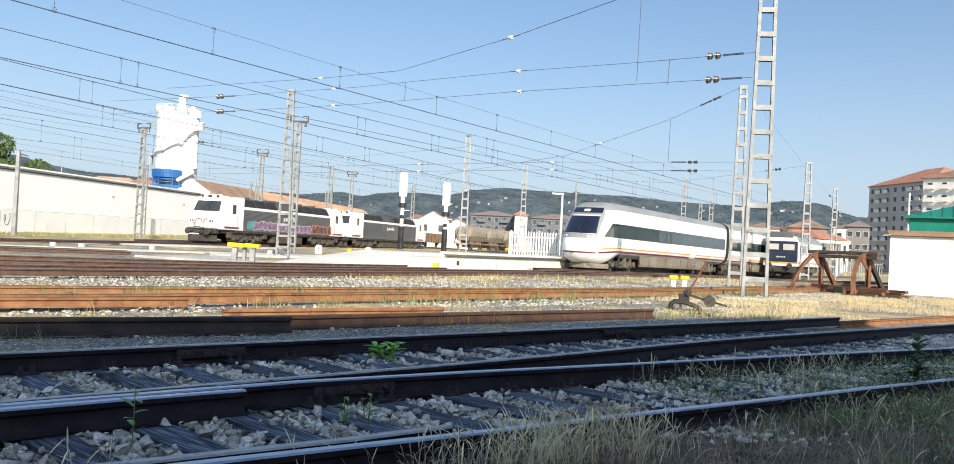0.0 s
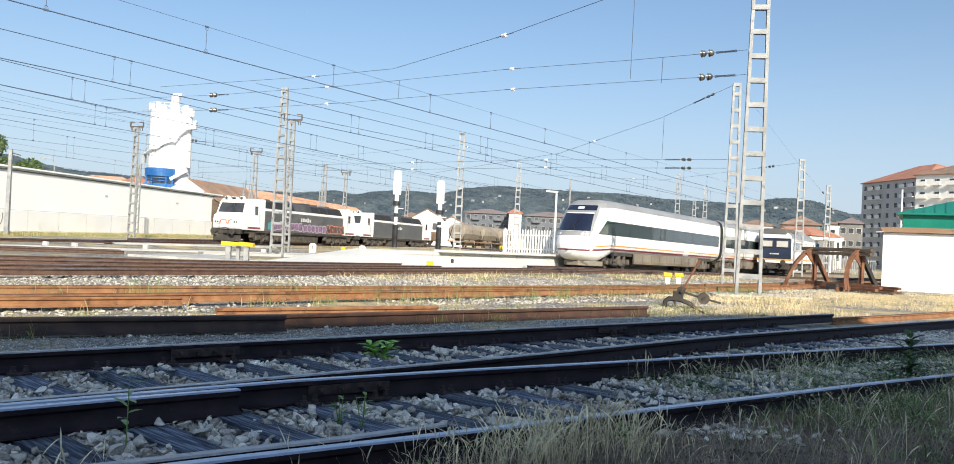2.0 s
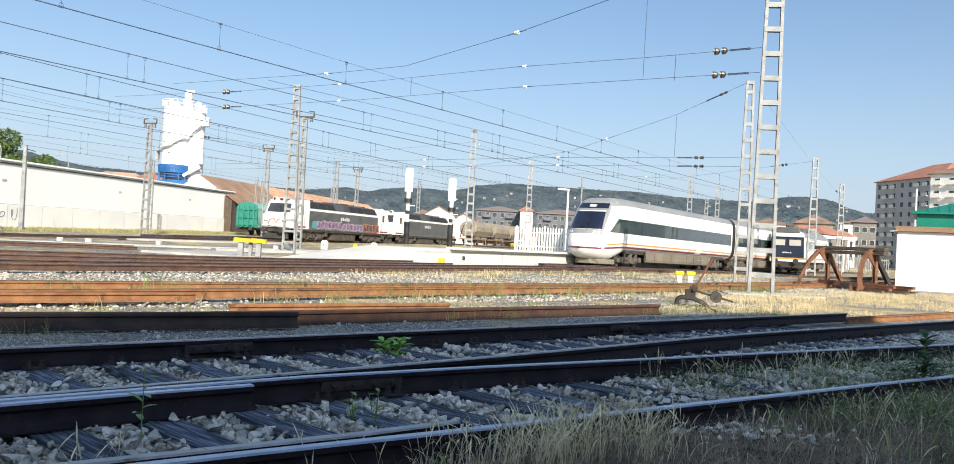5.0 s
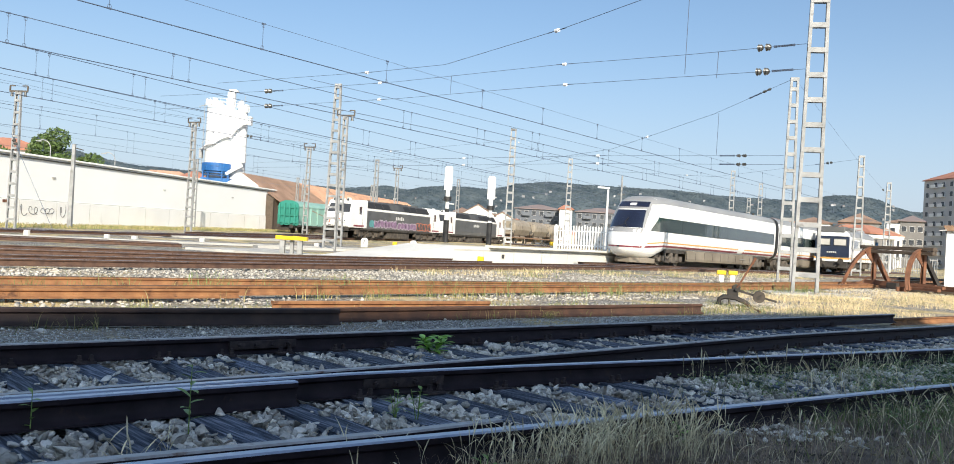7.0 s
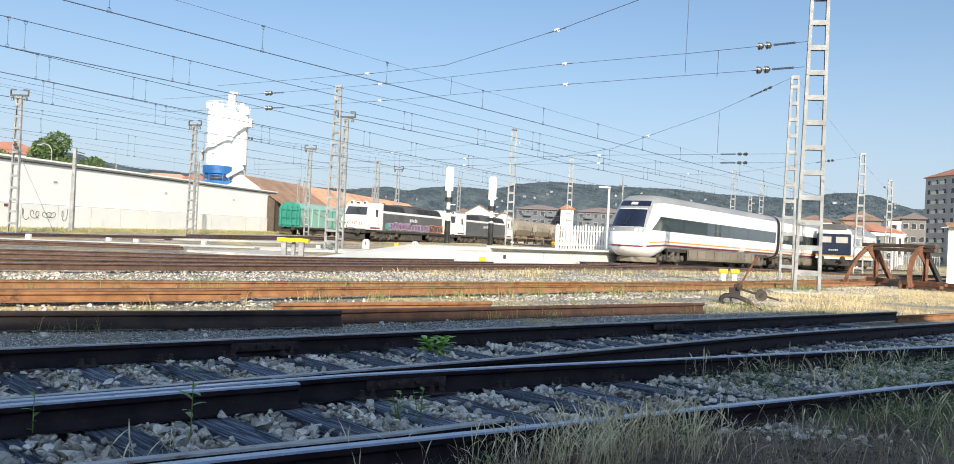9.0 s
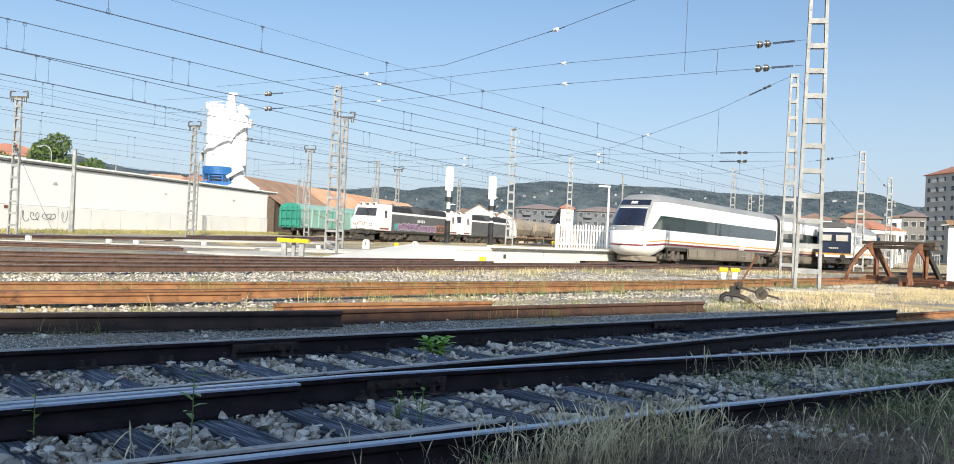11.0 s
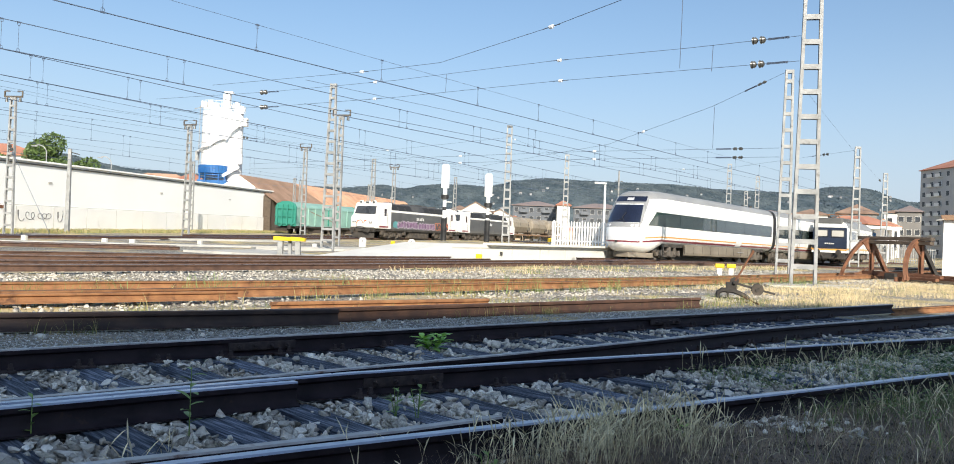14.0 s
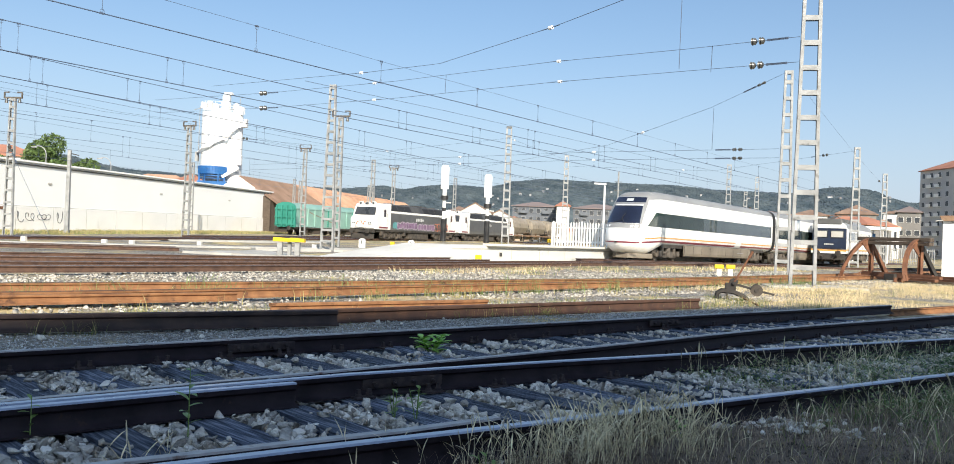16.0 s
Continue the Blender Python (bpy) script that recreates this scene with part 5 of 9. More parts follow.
def silo():
    x, y = -40.4, 140.0
    z0 = gz(x, y)
    t = thing("silo", pose(x, y, z0), "tall white cement silo with a blue base ring", "silo")
    b = Mesh()
    b.lathe([(1.3, 6.6), (2.35, 8.6), (2.35, 19.0), (2.25, 19.2)], 36, (-1.1, 0, 0))
    part("drum", b, M["silo_white"], t, "white painted steel drum", smooth=True)
    b = Mesh()
    b.lathe([(2.37, 18.7), (2.37, 19.1)], 36, (-1.1, 0, 0))
    part("top_band", b, M["silo_band"], t, "faded pale blue band round the drum's head", smooth=True)
    b = Mesh()
    b.lathe([(0.8, 6.6), (1.62, 8.6), (1.62, 18.4), (1.5, 18.7)], 28, (1.3, 0.3, 0))
    part("side_tower", b, M["silo_white"], t, smooth=True)
    # blue ring with ribs above an open frame and a lower plate
    b = Mesh()
    b.lathe([(2.15, 8.75), (2.25, 8.8), (2.25, 10.0), (2.15, 10.05)], 28, (-1.1, -1.2, 0))
    ring = part("base_ring", b, M["silo_blue"], t, "blue painted steel ring", smooth=True)
    for k in range(15):
        a = -2.95 + k * 0.2
        r = Mesh()
        px, py = -1.1 + 2.27 * math.cos(a), -1.2 + 2.27 * math.sin(a)
        r.tube([(px, py, 8.75), (px, py, 10.0)], 0.05, 5)
        part("rib", r, M["silo_blue"], ring)
    for z, h in ((8.45, 0.16), (8.05, 0.12)):
        b = Mesh()
        b.lathe([(2.05, z), (2.1, z), (2.1, z + h), (2.05, z + h)], 24, (-1.05, -1.2, 0))
        part("hoop", b, M["silo_blue"], ring, smooth=True)
    b = Mesh()
    b.box((-0.9, -1.0, 7.2), (4.6, 3.4, 1.0))
    part("base_plate", b, M["silo_blue"], t, "blue base frame", bevel=0.05)
    for dx, dy in ((-2.9, -2.4), (-1.9, -2.9), (0.2, -2.8), (1.0, -2.2), (-2.8, 1.6), (2.0, 1.6)):
        b = Mesh()
        b.beam((dx, dy, 0), (dx, dy, 8.8), 0.22, 0.22)
        part("leg", b, M["silo_blue"], t)
    b = Mesh()
    b.beam((0.6, -2.2, 8.4), (3.0, -1.6, 10.0), 0.5, 0.5)
    b.box((3.1, -1.4, 11.2), (0.6, 0.8, 1.6))
    part("loading_chute", b, M["silo_white"], t, bevel=0.04)
    b = Mesh()
    b.box((3.5, -1.0, 16.9), (0.9, 1.2, 0.9))
    b.box((3.75, -1.0, 17.6), (0.5, 1.0, 0.3))
    part("side_cabin", b, M["silo_white"], t, bevel=0.05)
    b = Mesh()
    b.box((0.45, -0.6, 20.3), (1.1, 1.0, 2.4))
    b.beam((0.0, -0.6, 19.2), (0.9, -0.6, 21.7), 0.5, 0.35)
    b.box((0.75, -0.6, 21.75), (1.3, 1.1, 0.35))
    part("filter_house", b, M["silo_white"], t, bevel=0.04)
    for dx, h, w in ((-2.9, 0.9, 0.8), (-2.0, 1.2, 0.7), (-1.1, 0.8, 0.9)):
        b = Mesh()
        b.box((dx, -1.0, 19.2 + h / 2), (w, 0.8, h))
        part("top_box", b, M["silo_white"], t, bevel=0.04)
    for dx, h in ((2.0, 1.6), (2.7, 1.0)):
        b = Mesh()
        b.lathe([(0.42, 18.5), (0.42, 18.5 + h), (0.2, 18.7 + h)], 14, (dx, -0.4, 0))
        part("vent_cap", b, M["silo_white"], t, smooth=True)
    for r, zz, c in ((2.5, 19.2, (-1.2, 0)), (1.6, 18.7, (1.5, 0.3))):
        for k in range(18):
            a = 6.283 * k / 18
            b = Mesh()
            b.tube([(c[0] + r * math.cos(a), c[1] + r * math.sin(a), zz), (c[0] + r * math.cos(a), c[1] + r * math.sin(a), zz + 1.05)], 0.03, 5)
            part("rail_post", b, M["silo_white"], t)
        for h in (0.55, 1.05):
            b = Mesh()
            b.tube([(c[0] + r * math.cos(6.283 * k / 24), c[1] + r * math.sin(6.283 * k / 24), zz + h) for k in range(25)], 0.03, 5)
            part("handrail", b, M["silo_white"], t)
    # stair winding round the drum, with two landings
    pts = [(-3.85, -0.4, 12.2), (-3.2, -1.7, 12.3), (-2.3, -2.5, 12.9), (-1.4, -2.75, 13.0), (-0.4, -2.65, 13.8), (0.5, -2.3, 14.3), (1.0, -2.1, 14.3), (1.9, -1.9, 15.6), (2.7, -1.5, 16.5), (3.3, -0.9, 16.7)]
    b = Mesh()
    for p, q in zip(pts, pts[1:]):
        b.beam(p, q, 0.7, 0.14)
    part("stair", b, M["silo_white"], t, "white winding stair")
    b = Mesh()
    b.tube([(p[0], p[1] - 0.35, p[2] + 1.0) for p in pts], 0.04, 5)
    part("stair_rail", b, M["silo_white"], t)
    b = Mesh()
    b.box((-4.0, -0.4, 11.6), (0.45, 0.8, 1.5))
    part("stair_cage", b, M["galvanised"], t)
    b = Mesh()
    b.tube([(-3.75, -0.6, 9.0), (-3.75, -0.6, 19.6)], 0.05, 6)
    b.tube([(-3.5, -0.6, 19.3), (-4.6, -0.7, 19.0)], 0.06, 5)
    part("filling_pipe", b, M["galvanised"], t)
    b = Mesh()
    b.tube([(2.5, -0.2, 18.6), (2.5, -0.2, 21.2)], 0.03, 5)
    part("antenna", b, M["galvanised"], t)


silo()


# ---------------------------------------------------------------- platform, fence, slabs
def end_platform():
    t = thing("platform", pose(0, 0, 0), "low pale concrete platform end with a ramp", "platform", "", "structure")
    d = Vector((math.sin(radians(37.7)), math.cos(radians(37.7)), 0))
    n = Vector((-d.y, d.x, 0))
    a = Vector((-1.15, 41.0, 0))
    top = 0.72

    def slab(p0, p1, w0, w1, z0, z1):
        m = Mesh()
        q = [p0, p1, p1 + n * w1, p0 + n * w0]
        m.add([v + Vector((0, 0, -0.2)) for v in q] + [q[0] + Vector((0, 0, z0)), q[1] + Vector((0, 0, z1)), q[2] + Vector((0, 0, z1)), q[3] + Vector((0, 0, z0))],
              [(0, 3, 2, 1), (4, 5, 6, 7), (0, 1, 5, 4), (1, 2, 6, 5), (2, 3, 7, 6), (3, 0, 4, 7)])
        return m
    part("deck", slab(a, a + d * 62, 2.7, 7.5, top, top), M["concrete_pale"], t, "pale concrete deck")
    c = Mesh()
    c.beam(a + d * 3.0 - n * 0.02 + Vector((0, 0, top + 0.05)), a + d * 62 - n * 0.02 + Vector((0, 0, top + 0.05)), 0.5, 0.12)
    part("coping", c, M["concrete_pale"], t, bevel=0.02)
    # grey strip on the face draws the shadow line below the coping
    c = Mesh()
    c.beam(a + d * 0.3 - n * 0.006 + Vector((0, 0, top - 0.16)), a + d * 62 - n * 0.006 + Vector((0, 0, top - 0.16)), 0.012, 0.07)
    part("shadow_strip", c, M["concrete"], t, "grey strip painted as the shadow under the coping")
    r = Mesh()
    # it slopes down along the platform's own line
    low, up = Vector((0, 0, -0.2)), Vector((0, 0, top - 0.004))
    q = [a, a + n * 2.7, a + n * 2.7 - d * 6.0, a - d * 6.0]
    r.add([v + low for v in q] + [q[0] + up, q[1] + up, q[2], q[3]], [(3, 2, 1, 0), (4, 5, 6, 7), (0, 1, 5, 4), (1, 2, 6, 5), (2, 3, 7, 6), (3, 0, 4, 7)])
    part("ramp", r, M["concrete_pale"], t, "pale concrete ramp")
    for k in range(1, 5):
        j = Mesh()
        p = a + d * (2.6 * k)
        j.box((p.x + 0.01, p.y - 0.01, 0.33), (0.02, 0.02, 0.62))
        part("joint", j, M["concrete"], t)
    o = Mesh()
    p = a + d * 4.2 - n * -0.01
    o.box((p.x, p.y - 0.03, 0.3), (0.22, 0.06, 0.2))
    part("drain", o, M["black_paint"], t)
    return t


end_platform()


def slab_thing(corners, label, h=0.10, mat="concrete"):
    t = Mesh()
    q = [Vector((x, y, gz(x, y))) for x, y in corners]
    n = len(q)
    t.add([v - Vector((0, 0, 0.1)) for v in q] + [v + Vector((0, 0, h)) for v in q], [tuple(range(n - 1, -1, -1)), tuple(range(n, 2 * n))] + [(i, (i + 1) % n, n + (i + 1) % n, n + i) for i in range(n)])
    tagged(part("concrete_slab", t, M[mat]), label, "slab")


slab_thing([(-12.6, 38.2), (-10.6, 44.2), (-6.8, 38.6), (-8.2, 36.6)], "pale concrete slab where a short track ends")
slab_thing([(-30.5, 52.5), (-24.8, 58.0), (-17.0, 66.0), (-12.5, 73.0), (-11.6, 72.2), (-16.0, 65.0), (-24.0, 56.6), (-29.6, 51.0)], "narrow pale concrete cable duct along the track", 0.12)
slab_thing([(-24.5, 41.5), (-14.0, 50.5), (-6.0, 58.5), (-5.4, 57.6), (-13.4, 49.4), (-24.0, 40.4)], "narrow pale concrete walkway between tracks", 0.10)
slab_thing([(-12.0, 47.5), (-8.0, 51.0), (-4.5, 55.5), (-3.9, 54.8), (-7.4, 50.2), (-11.5, 46.6)], "short pale concrete walkway beside a mast", 0.14)
slab_thing([(9.2, 27.0), (12.6, 27.6), (12.4, 29.3), (9.4, 28.9)], "pale concrete footing under the mast", 0.05)


def palisade():
    t = thing("fence", pose(5.2, 57.6, 0.72, 0, 0, -38), "tall white metal picket fence on the platform", "fence")
    pk = Mesh()
    pk.box((0, 0, 0.78), (0.10, 0.03, 1.5))
    pk.prism([(-0.05, 1.53), (0.05, 1.53), (0.0, 1.62)], "y", -0.015, 0.015)
    data = pk.data("picket", M["white_paint"])
    for k in range(22):
        ob = part("picket", data, None, t)
        ob.matrix_basis = pose(0.0 + k * 0.205, 0, 0, 0, 0, 0)
    for z in (0.35, 1.25):
        r = Mesh()
        r.box((2.2, 0.03, z), (4.6, 0.03, 0.06))
        part("rail", r, M["white_paint"], t)
    for x in (0.05, 2.2, 4.3):
        r = Mesh()
        r.box((x, 0.07, 0.8), (0.08, 0.06, 1.75))
        part("post", r, M["white_paint"], t)


palisade()


# ---------------------------------------------------------------- masts
def ladder_mast(at, H, w0, w1, label, step=0.80, leg=0.17, batten=0.16):
    """Two channel legs joined by flat battens."""
    t = thing("catenary_mast", at, label, "mast", "catenary masts")
    for s in (-1, 1):
        m = Mesh()
        x0, x1 = s * w0 / 2, s * w1 / 2
        # one channel section, open towards the mast's middle
        o, f = s * 0.009, s * leg * 0.55
        sec = [(o, -0.086), (o, 0.086), (-f, 0.086), (-f, 0.074), (-o, 0.074), (-o, -0.074), (-f, -0.074), (-f, -0.086)]
        vs = [(x + a, b, z) for x, z in ((x0, 0), (x1, H)) for a, b in sec]
        m.add(vs, [tuple(range(7, -1, -1)), tuple(range(8, 16))] + [(k, (k + 1) % 8, 8 + (k + 1) % 8, 8 + k) for k in range(8)])
        part("leg", m, M["galvanised"], t)
    n = int(H / step)
    for k in range(n + 1):
        z = min(H - 0.08, 0.62 + k * step)
        w = w0 + (w1 - w0) * z / H
        for oy in (-0.092, 0.092):
            m = Mesh()
            m.box((0, oy, z), (w, 0.012, batten))
            part("batten", m, M["galvanised"], t)
    return t


def crossarm(t, H):
    """Bracket on the mast's head with two upturned ends and their insulators."""
    m = Mesh()
    m.beam((-0.68, 0, H + 0.05), (0.68, 0, H + 0.05), 0.10, 0.12)
    part("crossarm", m, M["bogie"], t, "dark steel head bracket")
    for s in (-1, 1):
        m = Mesh()
        m.beam((s * 0.66, 0, H + 0.05), (s * 0.66, 0, H + 0.42), 0.08, 0.08)
        m.beam((s * 0.66, 0, H + 0.42), (s * 0.28, 0, H + 0.42), 0.07, 0.07)
        part("bracket_end", m, M["bogie"], t)
        m = Mesh()
        m.tube([(s * 0.5, 0, H - 0.3), (s * 0.5, 0, H)], 0.11, 10, 0.07)
        part("insulator", m, M["insulator_brown"], t, smooth=True)


ladder_mast(pose(10.60, 28.0, -0.04, 0, 0, -12), 12.0, 0.82, 0.50, "tall galvanised ladder-type catenary mast on a concrete footing")
ladder_mast(pose(14.25, 40.2, -0.05, 0, 0, -12), 9.4, 0.66, 0.36, "galvanised ladder-type catenary mast with anchored wires", 0.75)
for x, y, H in ((29.25, 67.1, 9.45), (41.3, 88.1, 9.45)):
    ladder_mast(oriented(x, y, 10), H, 0.75, 0.42, "galvanised ladder-type catenary mast by the far tracks", 0.8)
ladder_mast(oriented(-8.25, 49.7, 14), 9.5, 0.80, 0.36, "galvanised ladder-type catenary mast between the yard tracks", 0.62, 0.15, 0.13)
crossarm(ladder_mast(oriented(-9.64, 62.0, 16), 9.2, 0.46, 0.36, "slim galvanised catenary mast beside a wider one", 0.6), 9.2)
crossarm(ladder_mast(oriented(-24.12, 73.6, 25), 9.3, 0.75, 0.42, "galvanised ladder-type catenary mast before the white warehouse"), 9.3)
crossarm(ladder_mast(oriented(-31.25, 59.0, 10), 9.2, 0.72, 0.42, "galvanised ladder-type catenary mast with a stay wire"), 9.2)
for x, y, z, H in ((2.5, 67.9, 0.7, 9.1), (9.15, 88.2, 0.7, 9.0)):
    ladder_mast(pose(x, y, z, 0, 0, -5), H, 0.62, 0.42, "galvanised catenary mast standing on the platform", 0.7)
for x, y, H in ((-10.96, 94, 8.6), (-2.89, 127, 9.0), (25.23, 87, 9.6), (32.25, 100, 9.5), (35.0, 113, 8.5)):
    ladder_mast(oriented(x, y, 20), H, 0.62, 0.40, "far galvanised ladder-type catenary mast", 0.75, 0.15, 0.13)
for x, y, H in ((-17.72, 91, 9.2), (-10.5, 113, 9.0)):
    crossarm(ladder_mast(oriented(x, y, 20), H, 0.62, 0.40, "far galvanised catenary mast with a head bracket", 0.75, 0.15, 0.13), H)
for x, y, H in ((-30.6, 95, 7.6), (-24.7, 120, 7.5), (-23.9, 120, 7.3), (-15.7, 130, 7.6), (-15.0, 130, 7.4)):
    ladder_mast(oriented(x, y, 20), H, 0.42, 0.34, "slim far catenary mast", 0.75, 0.12, 0.12)


def timber_pole():
    t = thing("utility_pole", oriented(16.7, 102, 0), "slim timber pole with short cross-arms", "pole")
    m = Mesh()
    m.tube([(0, 0, 0), (0, 0, 9.4)], 0.13, 8, 0.09)
    part("shaft", m, M["galvanised"], t)
    for z in (7.2, 8.2):
        m = Mesh()
        m.beam((-0.45, 0, z), (0.45, 0, z), 0.08, 0.08)
        part("cross_arm", m, M["insulator_brown"], t)


timber_pole()


def concrete_pole():
    t = thing("utility_pole", oriented(-32.4, 70.0, 0), "grey square concrete pole beside the warehouse", "pole")
    m = Mesh()
    m.add([(x * 0.17, y * 0.17, 0) for x, y in ((-1, -1), (1, -1), (1, 1), (-1, 1))] + [(x * 0.12, y * 0.12, 6.7) for x, y in ((-1, -1), (1, -1), (1, 1), (-1, 1))],
          [(3, 2, 1, 0), (4, 5, 6, 7), (0, 1, 5, 4), (1, 2, 6, 5), (2, 3, 7, 6), (3, 0, 4, 7)])
    part("shaft", m, M["galvanised"], t, bevel=0.02)
    m = Mesh()
    m.tube([(0.1, 0, 6.4), (0.8, -0.1, 6.25)], 0.04, 6)
    part("bracket", m, M["insulator_brown"], t)


concrete_pole()


# ---------------------------------------------------------------- wires
def insulator(m, a, b, n=2, r=0.10, mi=1):
    a, b = Vector(a), Vector(b)
    d = (b - a).normalized()
    for k in range(n):
        c = a.lerp(b, (k + 0.5) / n)
        m.tube([c - d * 0.07, c - d * 0.02], r, 10, r * 0.6, mi=mi)
        m.tube([c - d * 0.02, c + d * 0.05], r, 10, r * 0.5, mi=mi)


def catenary(p, q, zc, gap, label, drops, spacing, r=0.011, rm=0.009, extend=(20, 60), pair=0.55, shift=0.0):
    """A contact wire with its messenger wire and droppers, through the plan points p and q.
    drops: where droppers hang, in metres past p; beyond the last they go on at even spacing. shift: sideways move of the messenger."""
    p, q = Vector((*p, 0)), Vector((*q, 0))
    d = (q - p).normalized()
    s = Vector((d.y, -d.x, 0))
    a0, a1 = -extend[0], (q - p).length + extend[1]
    t = thing("overhead_line", pose(0, 0, 0), label, "overhead wire", "overhead lines")
    up = Vector((0, 0, 1))

    def mess(k):
        x = (k % 48.0) / 48.0
        return p + d * k + s * shift + up * (zc + gap + 0.06 - 0.24 * x * (1 - x))
    m = Mesh()
    m.tube([p + d * (a0 + (a1 - a0) * k / 8) + up * zc for k in range(9)], r, 6)
    part("contact_wire", m, M["wire"], t)
    m = Mesh()
    m.tube([mess(a0 + (a1 - a0) * k / 60) for k in range(61)], rm, 5)
    part("messenger_wire", m, M["wire"], t)
    spots = list(drops)
    k = (spots[-1] if spots else a0) + spacing
    while k < a1 * 0.8:
        spots += [k, k + pair] if pair else [k]
        k += spacing
    for k in spots:
        m = Mesh()
        c, e = p + d * k + up * zc, mess(k)
        m.tube([c, e], 0.006, 4)
        # clamps with a short loop of wire at both ends
        for o, sg in ((c, 1), (e, -1)):
            m.beam(o - d * 0.05, o + d * 0.05, 0.03, 0.035)
            m.tube([o + d * (0.045 * math.sin(b * 0.7)) + up * (sg * (0.045 - 0.045 * math.cos(b * 0.7))) for b in range(9)], 0.006, 4)
        part("dropper", m, M["wire"], t)
    return t


catenary((-8.31, 17.05), (5.43, 36.2), 5.4, 0.58, "contact wire with a thin messenger wire and single droppers", (1.0, 5.0, 9.5, 14.2, 18.0, 22.2), 4.2, 0.012, 0.005, (14, 60), 0.0)
catenary((-12.32, 22.79), (0.17, 41.06), 5.5, 0.72, "contact wire with paired droppers above the yard", (-0.14, 0.31, 4.9, 5.5, 16.1, 16.6, 21.5, 22.1, 27.0, 27.6), 6.4, 0.013, 0.012, (14, 70), 0.62)
catenary((-14.56, 27.01), (-3.76, 47.91), 5.5, 0.73, "contact wire with paired droppers over a middle track", (0.8, 1.25, 4.6, 5.15, 18.9, 19.4, 23.4, 23.9), 6.2, 0.014, 0.012, (14, 70), 0.6)
catenary((-17.38, 32.29), (-13.14, 40.78), 5.5, 0.79, "contact wire with paired droppers over a farther yard track", (1.26, 1.7, 6.8, 7.4), 6.4, 0.012, 0.008, (14, 80), 0.6)
catenary((-23.84, 44.13), (-16.53, 52.6), 5.5, 1.1, "contact wire crossing towards the engines' track", (1.6, 4.5), 6.6, 0.009, 0.006, (14, 60), 0.6)
catenary((-26.0, 48.0), (-12.0, 86.0), 5.4, 1.3, "contact wire above the engines' track", (2.2,), 7.0, 0.009, 0.007, (40, 100), 0.6)
catenary((-32.0, 56.0), (-20.0, 92.0), 5.5, 1.2, "contact wire above the wagons' track", (5.2,), 7.0, 0.009, 0.007, (40, 90), 0.0)
catenary((-1.2, 36.8), (16.1, 59.6), 5.5, 0.8, "contact wire above the platform track", (6.0, 6.6), 6.3, 0.010, 0.008, (8, 60), 0.62)
catenary((-6.0, 66.0), (8.0, 96.0), 5.6, 1.2, "far contact wire above the goods tracks", (3.0,), 7.0, 0.010, 0.008, (45, 90), 0.6)


def span_wire(pts, label, marks=(), strain=(), r=0.009, size=0.13):
    """A cross span hung between masts; marks: white insulating links, strain: brown strain insulators, as shares of its length."""
    t = thing("span_wire", pose(0, 0, 0), label, "overhead wire", "overhead lines")
    P = [Vector(p) for p in pts]
    m = Mesh()
    m.tube(P, r, 5)
    part("wire", m, M["wire"], t)
    cum = [0.0]
    for a, b in zip(P, P[1:]):
        cum.append(cum[-1] + (b - a).length)

    def at(s):
        for i in range(len(P) - 1):
            if s <= cum[i + 1]:
                k = (s - cum[i]) / (cum[i + 1] - cum[i])
                return P[i].lerp(P[i + 1], k), (P[i + 1] - P[i]).normalized()
        return P[-1], (P[-1] - P[-2]).normalized()
    for k in marks:
        c, d = at(k * cum[-1])
        m = Mesh()
        m.tube([c - d * 0.075, c - d * 0.05, c + d * 0.05, c + d * 0.075], 0.062, 12)
        part("link_insulator", m, M["porcelain"], t, "small white porcelain link", smooth=True)
        m = Mesh()
        for o in (-1, 1):
            m.tube([c + d * (o * 0.08), c + d * (o * 0.45)], 0.016, 5)
        part("clamp", m, M["wire"], t)
    for k in strain:
        c, d = at(k * cum[-1])
        for o in (-0.14, 0.14):
            m = Mesh()
            e = c + d * o
            m.tube([e - d * 0.10, e + d * 0.10], 0.045, 10)
            m.tube([e - d * 0.05, e - d * 0.02, e + d * 0.01], size, 16, size * 0.55)
            m.tube([e + d * 0.03, e + d * 0.06, e + d * 0.09], size * 0.92, 16, size * 0.5)
            part("strain_insulator", m, M["insulator_brown"], t, "brown disc insulator", smooth=True)
        m = Mesh()
        for o in (-0.022, 0.022):
            m.tube([c + d * 0.35 + Vector((0, 0, o)), c + d * 1.05 + Vector((0, 0, o))], 0.013, 5)
        m.beam(c + d * 0.34, c + d * 0.42, 0.05, 0.07)
        m.beam(c + d * 0.98, c + d * 1.06, 0.05, 0.07)
        part("turnbuckle", m, M["wire"], t)


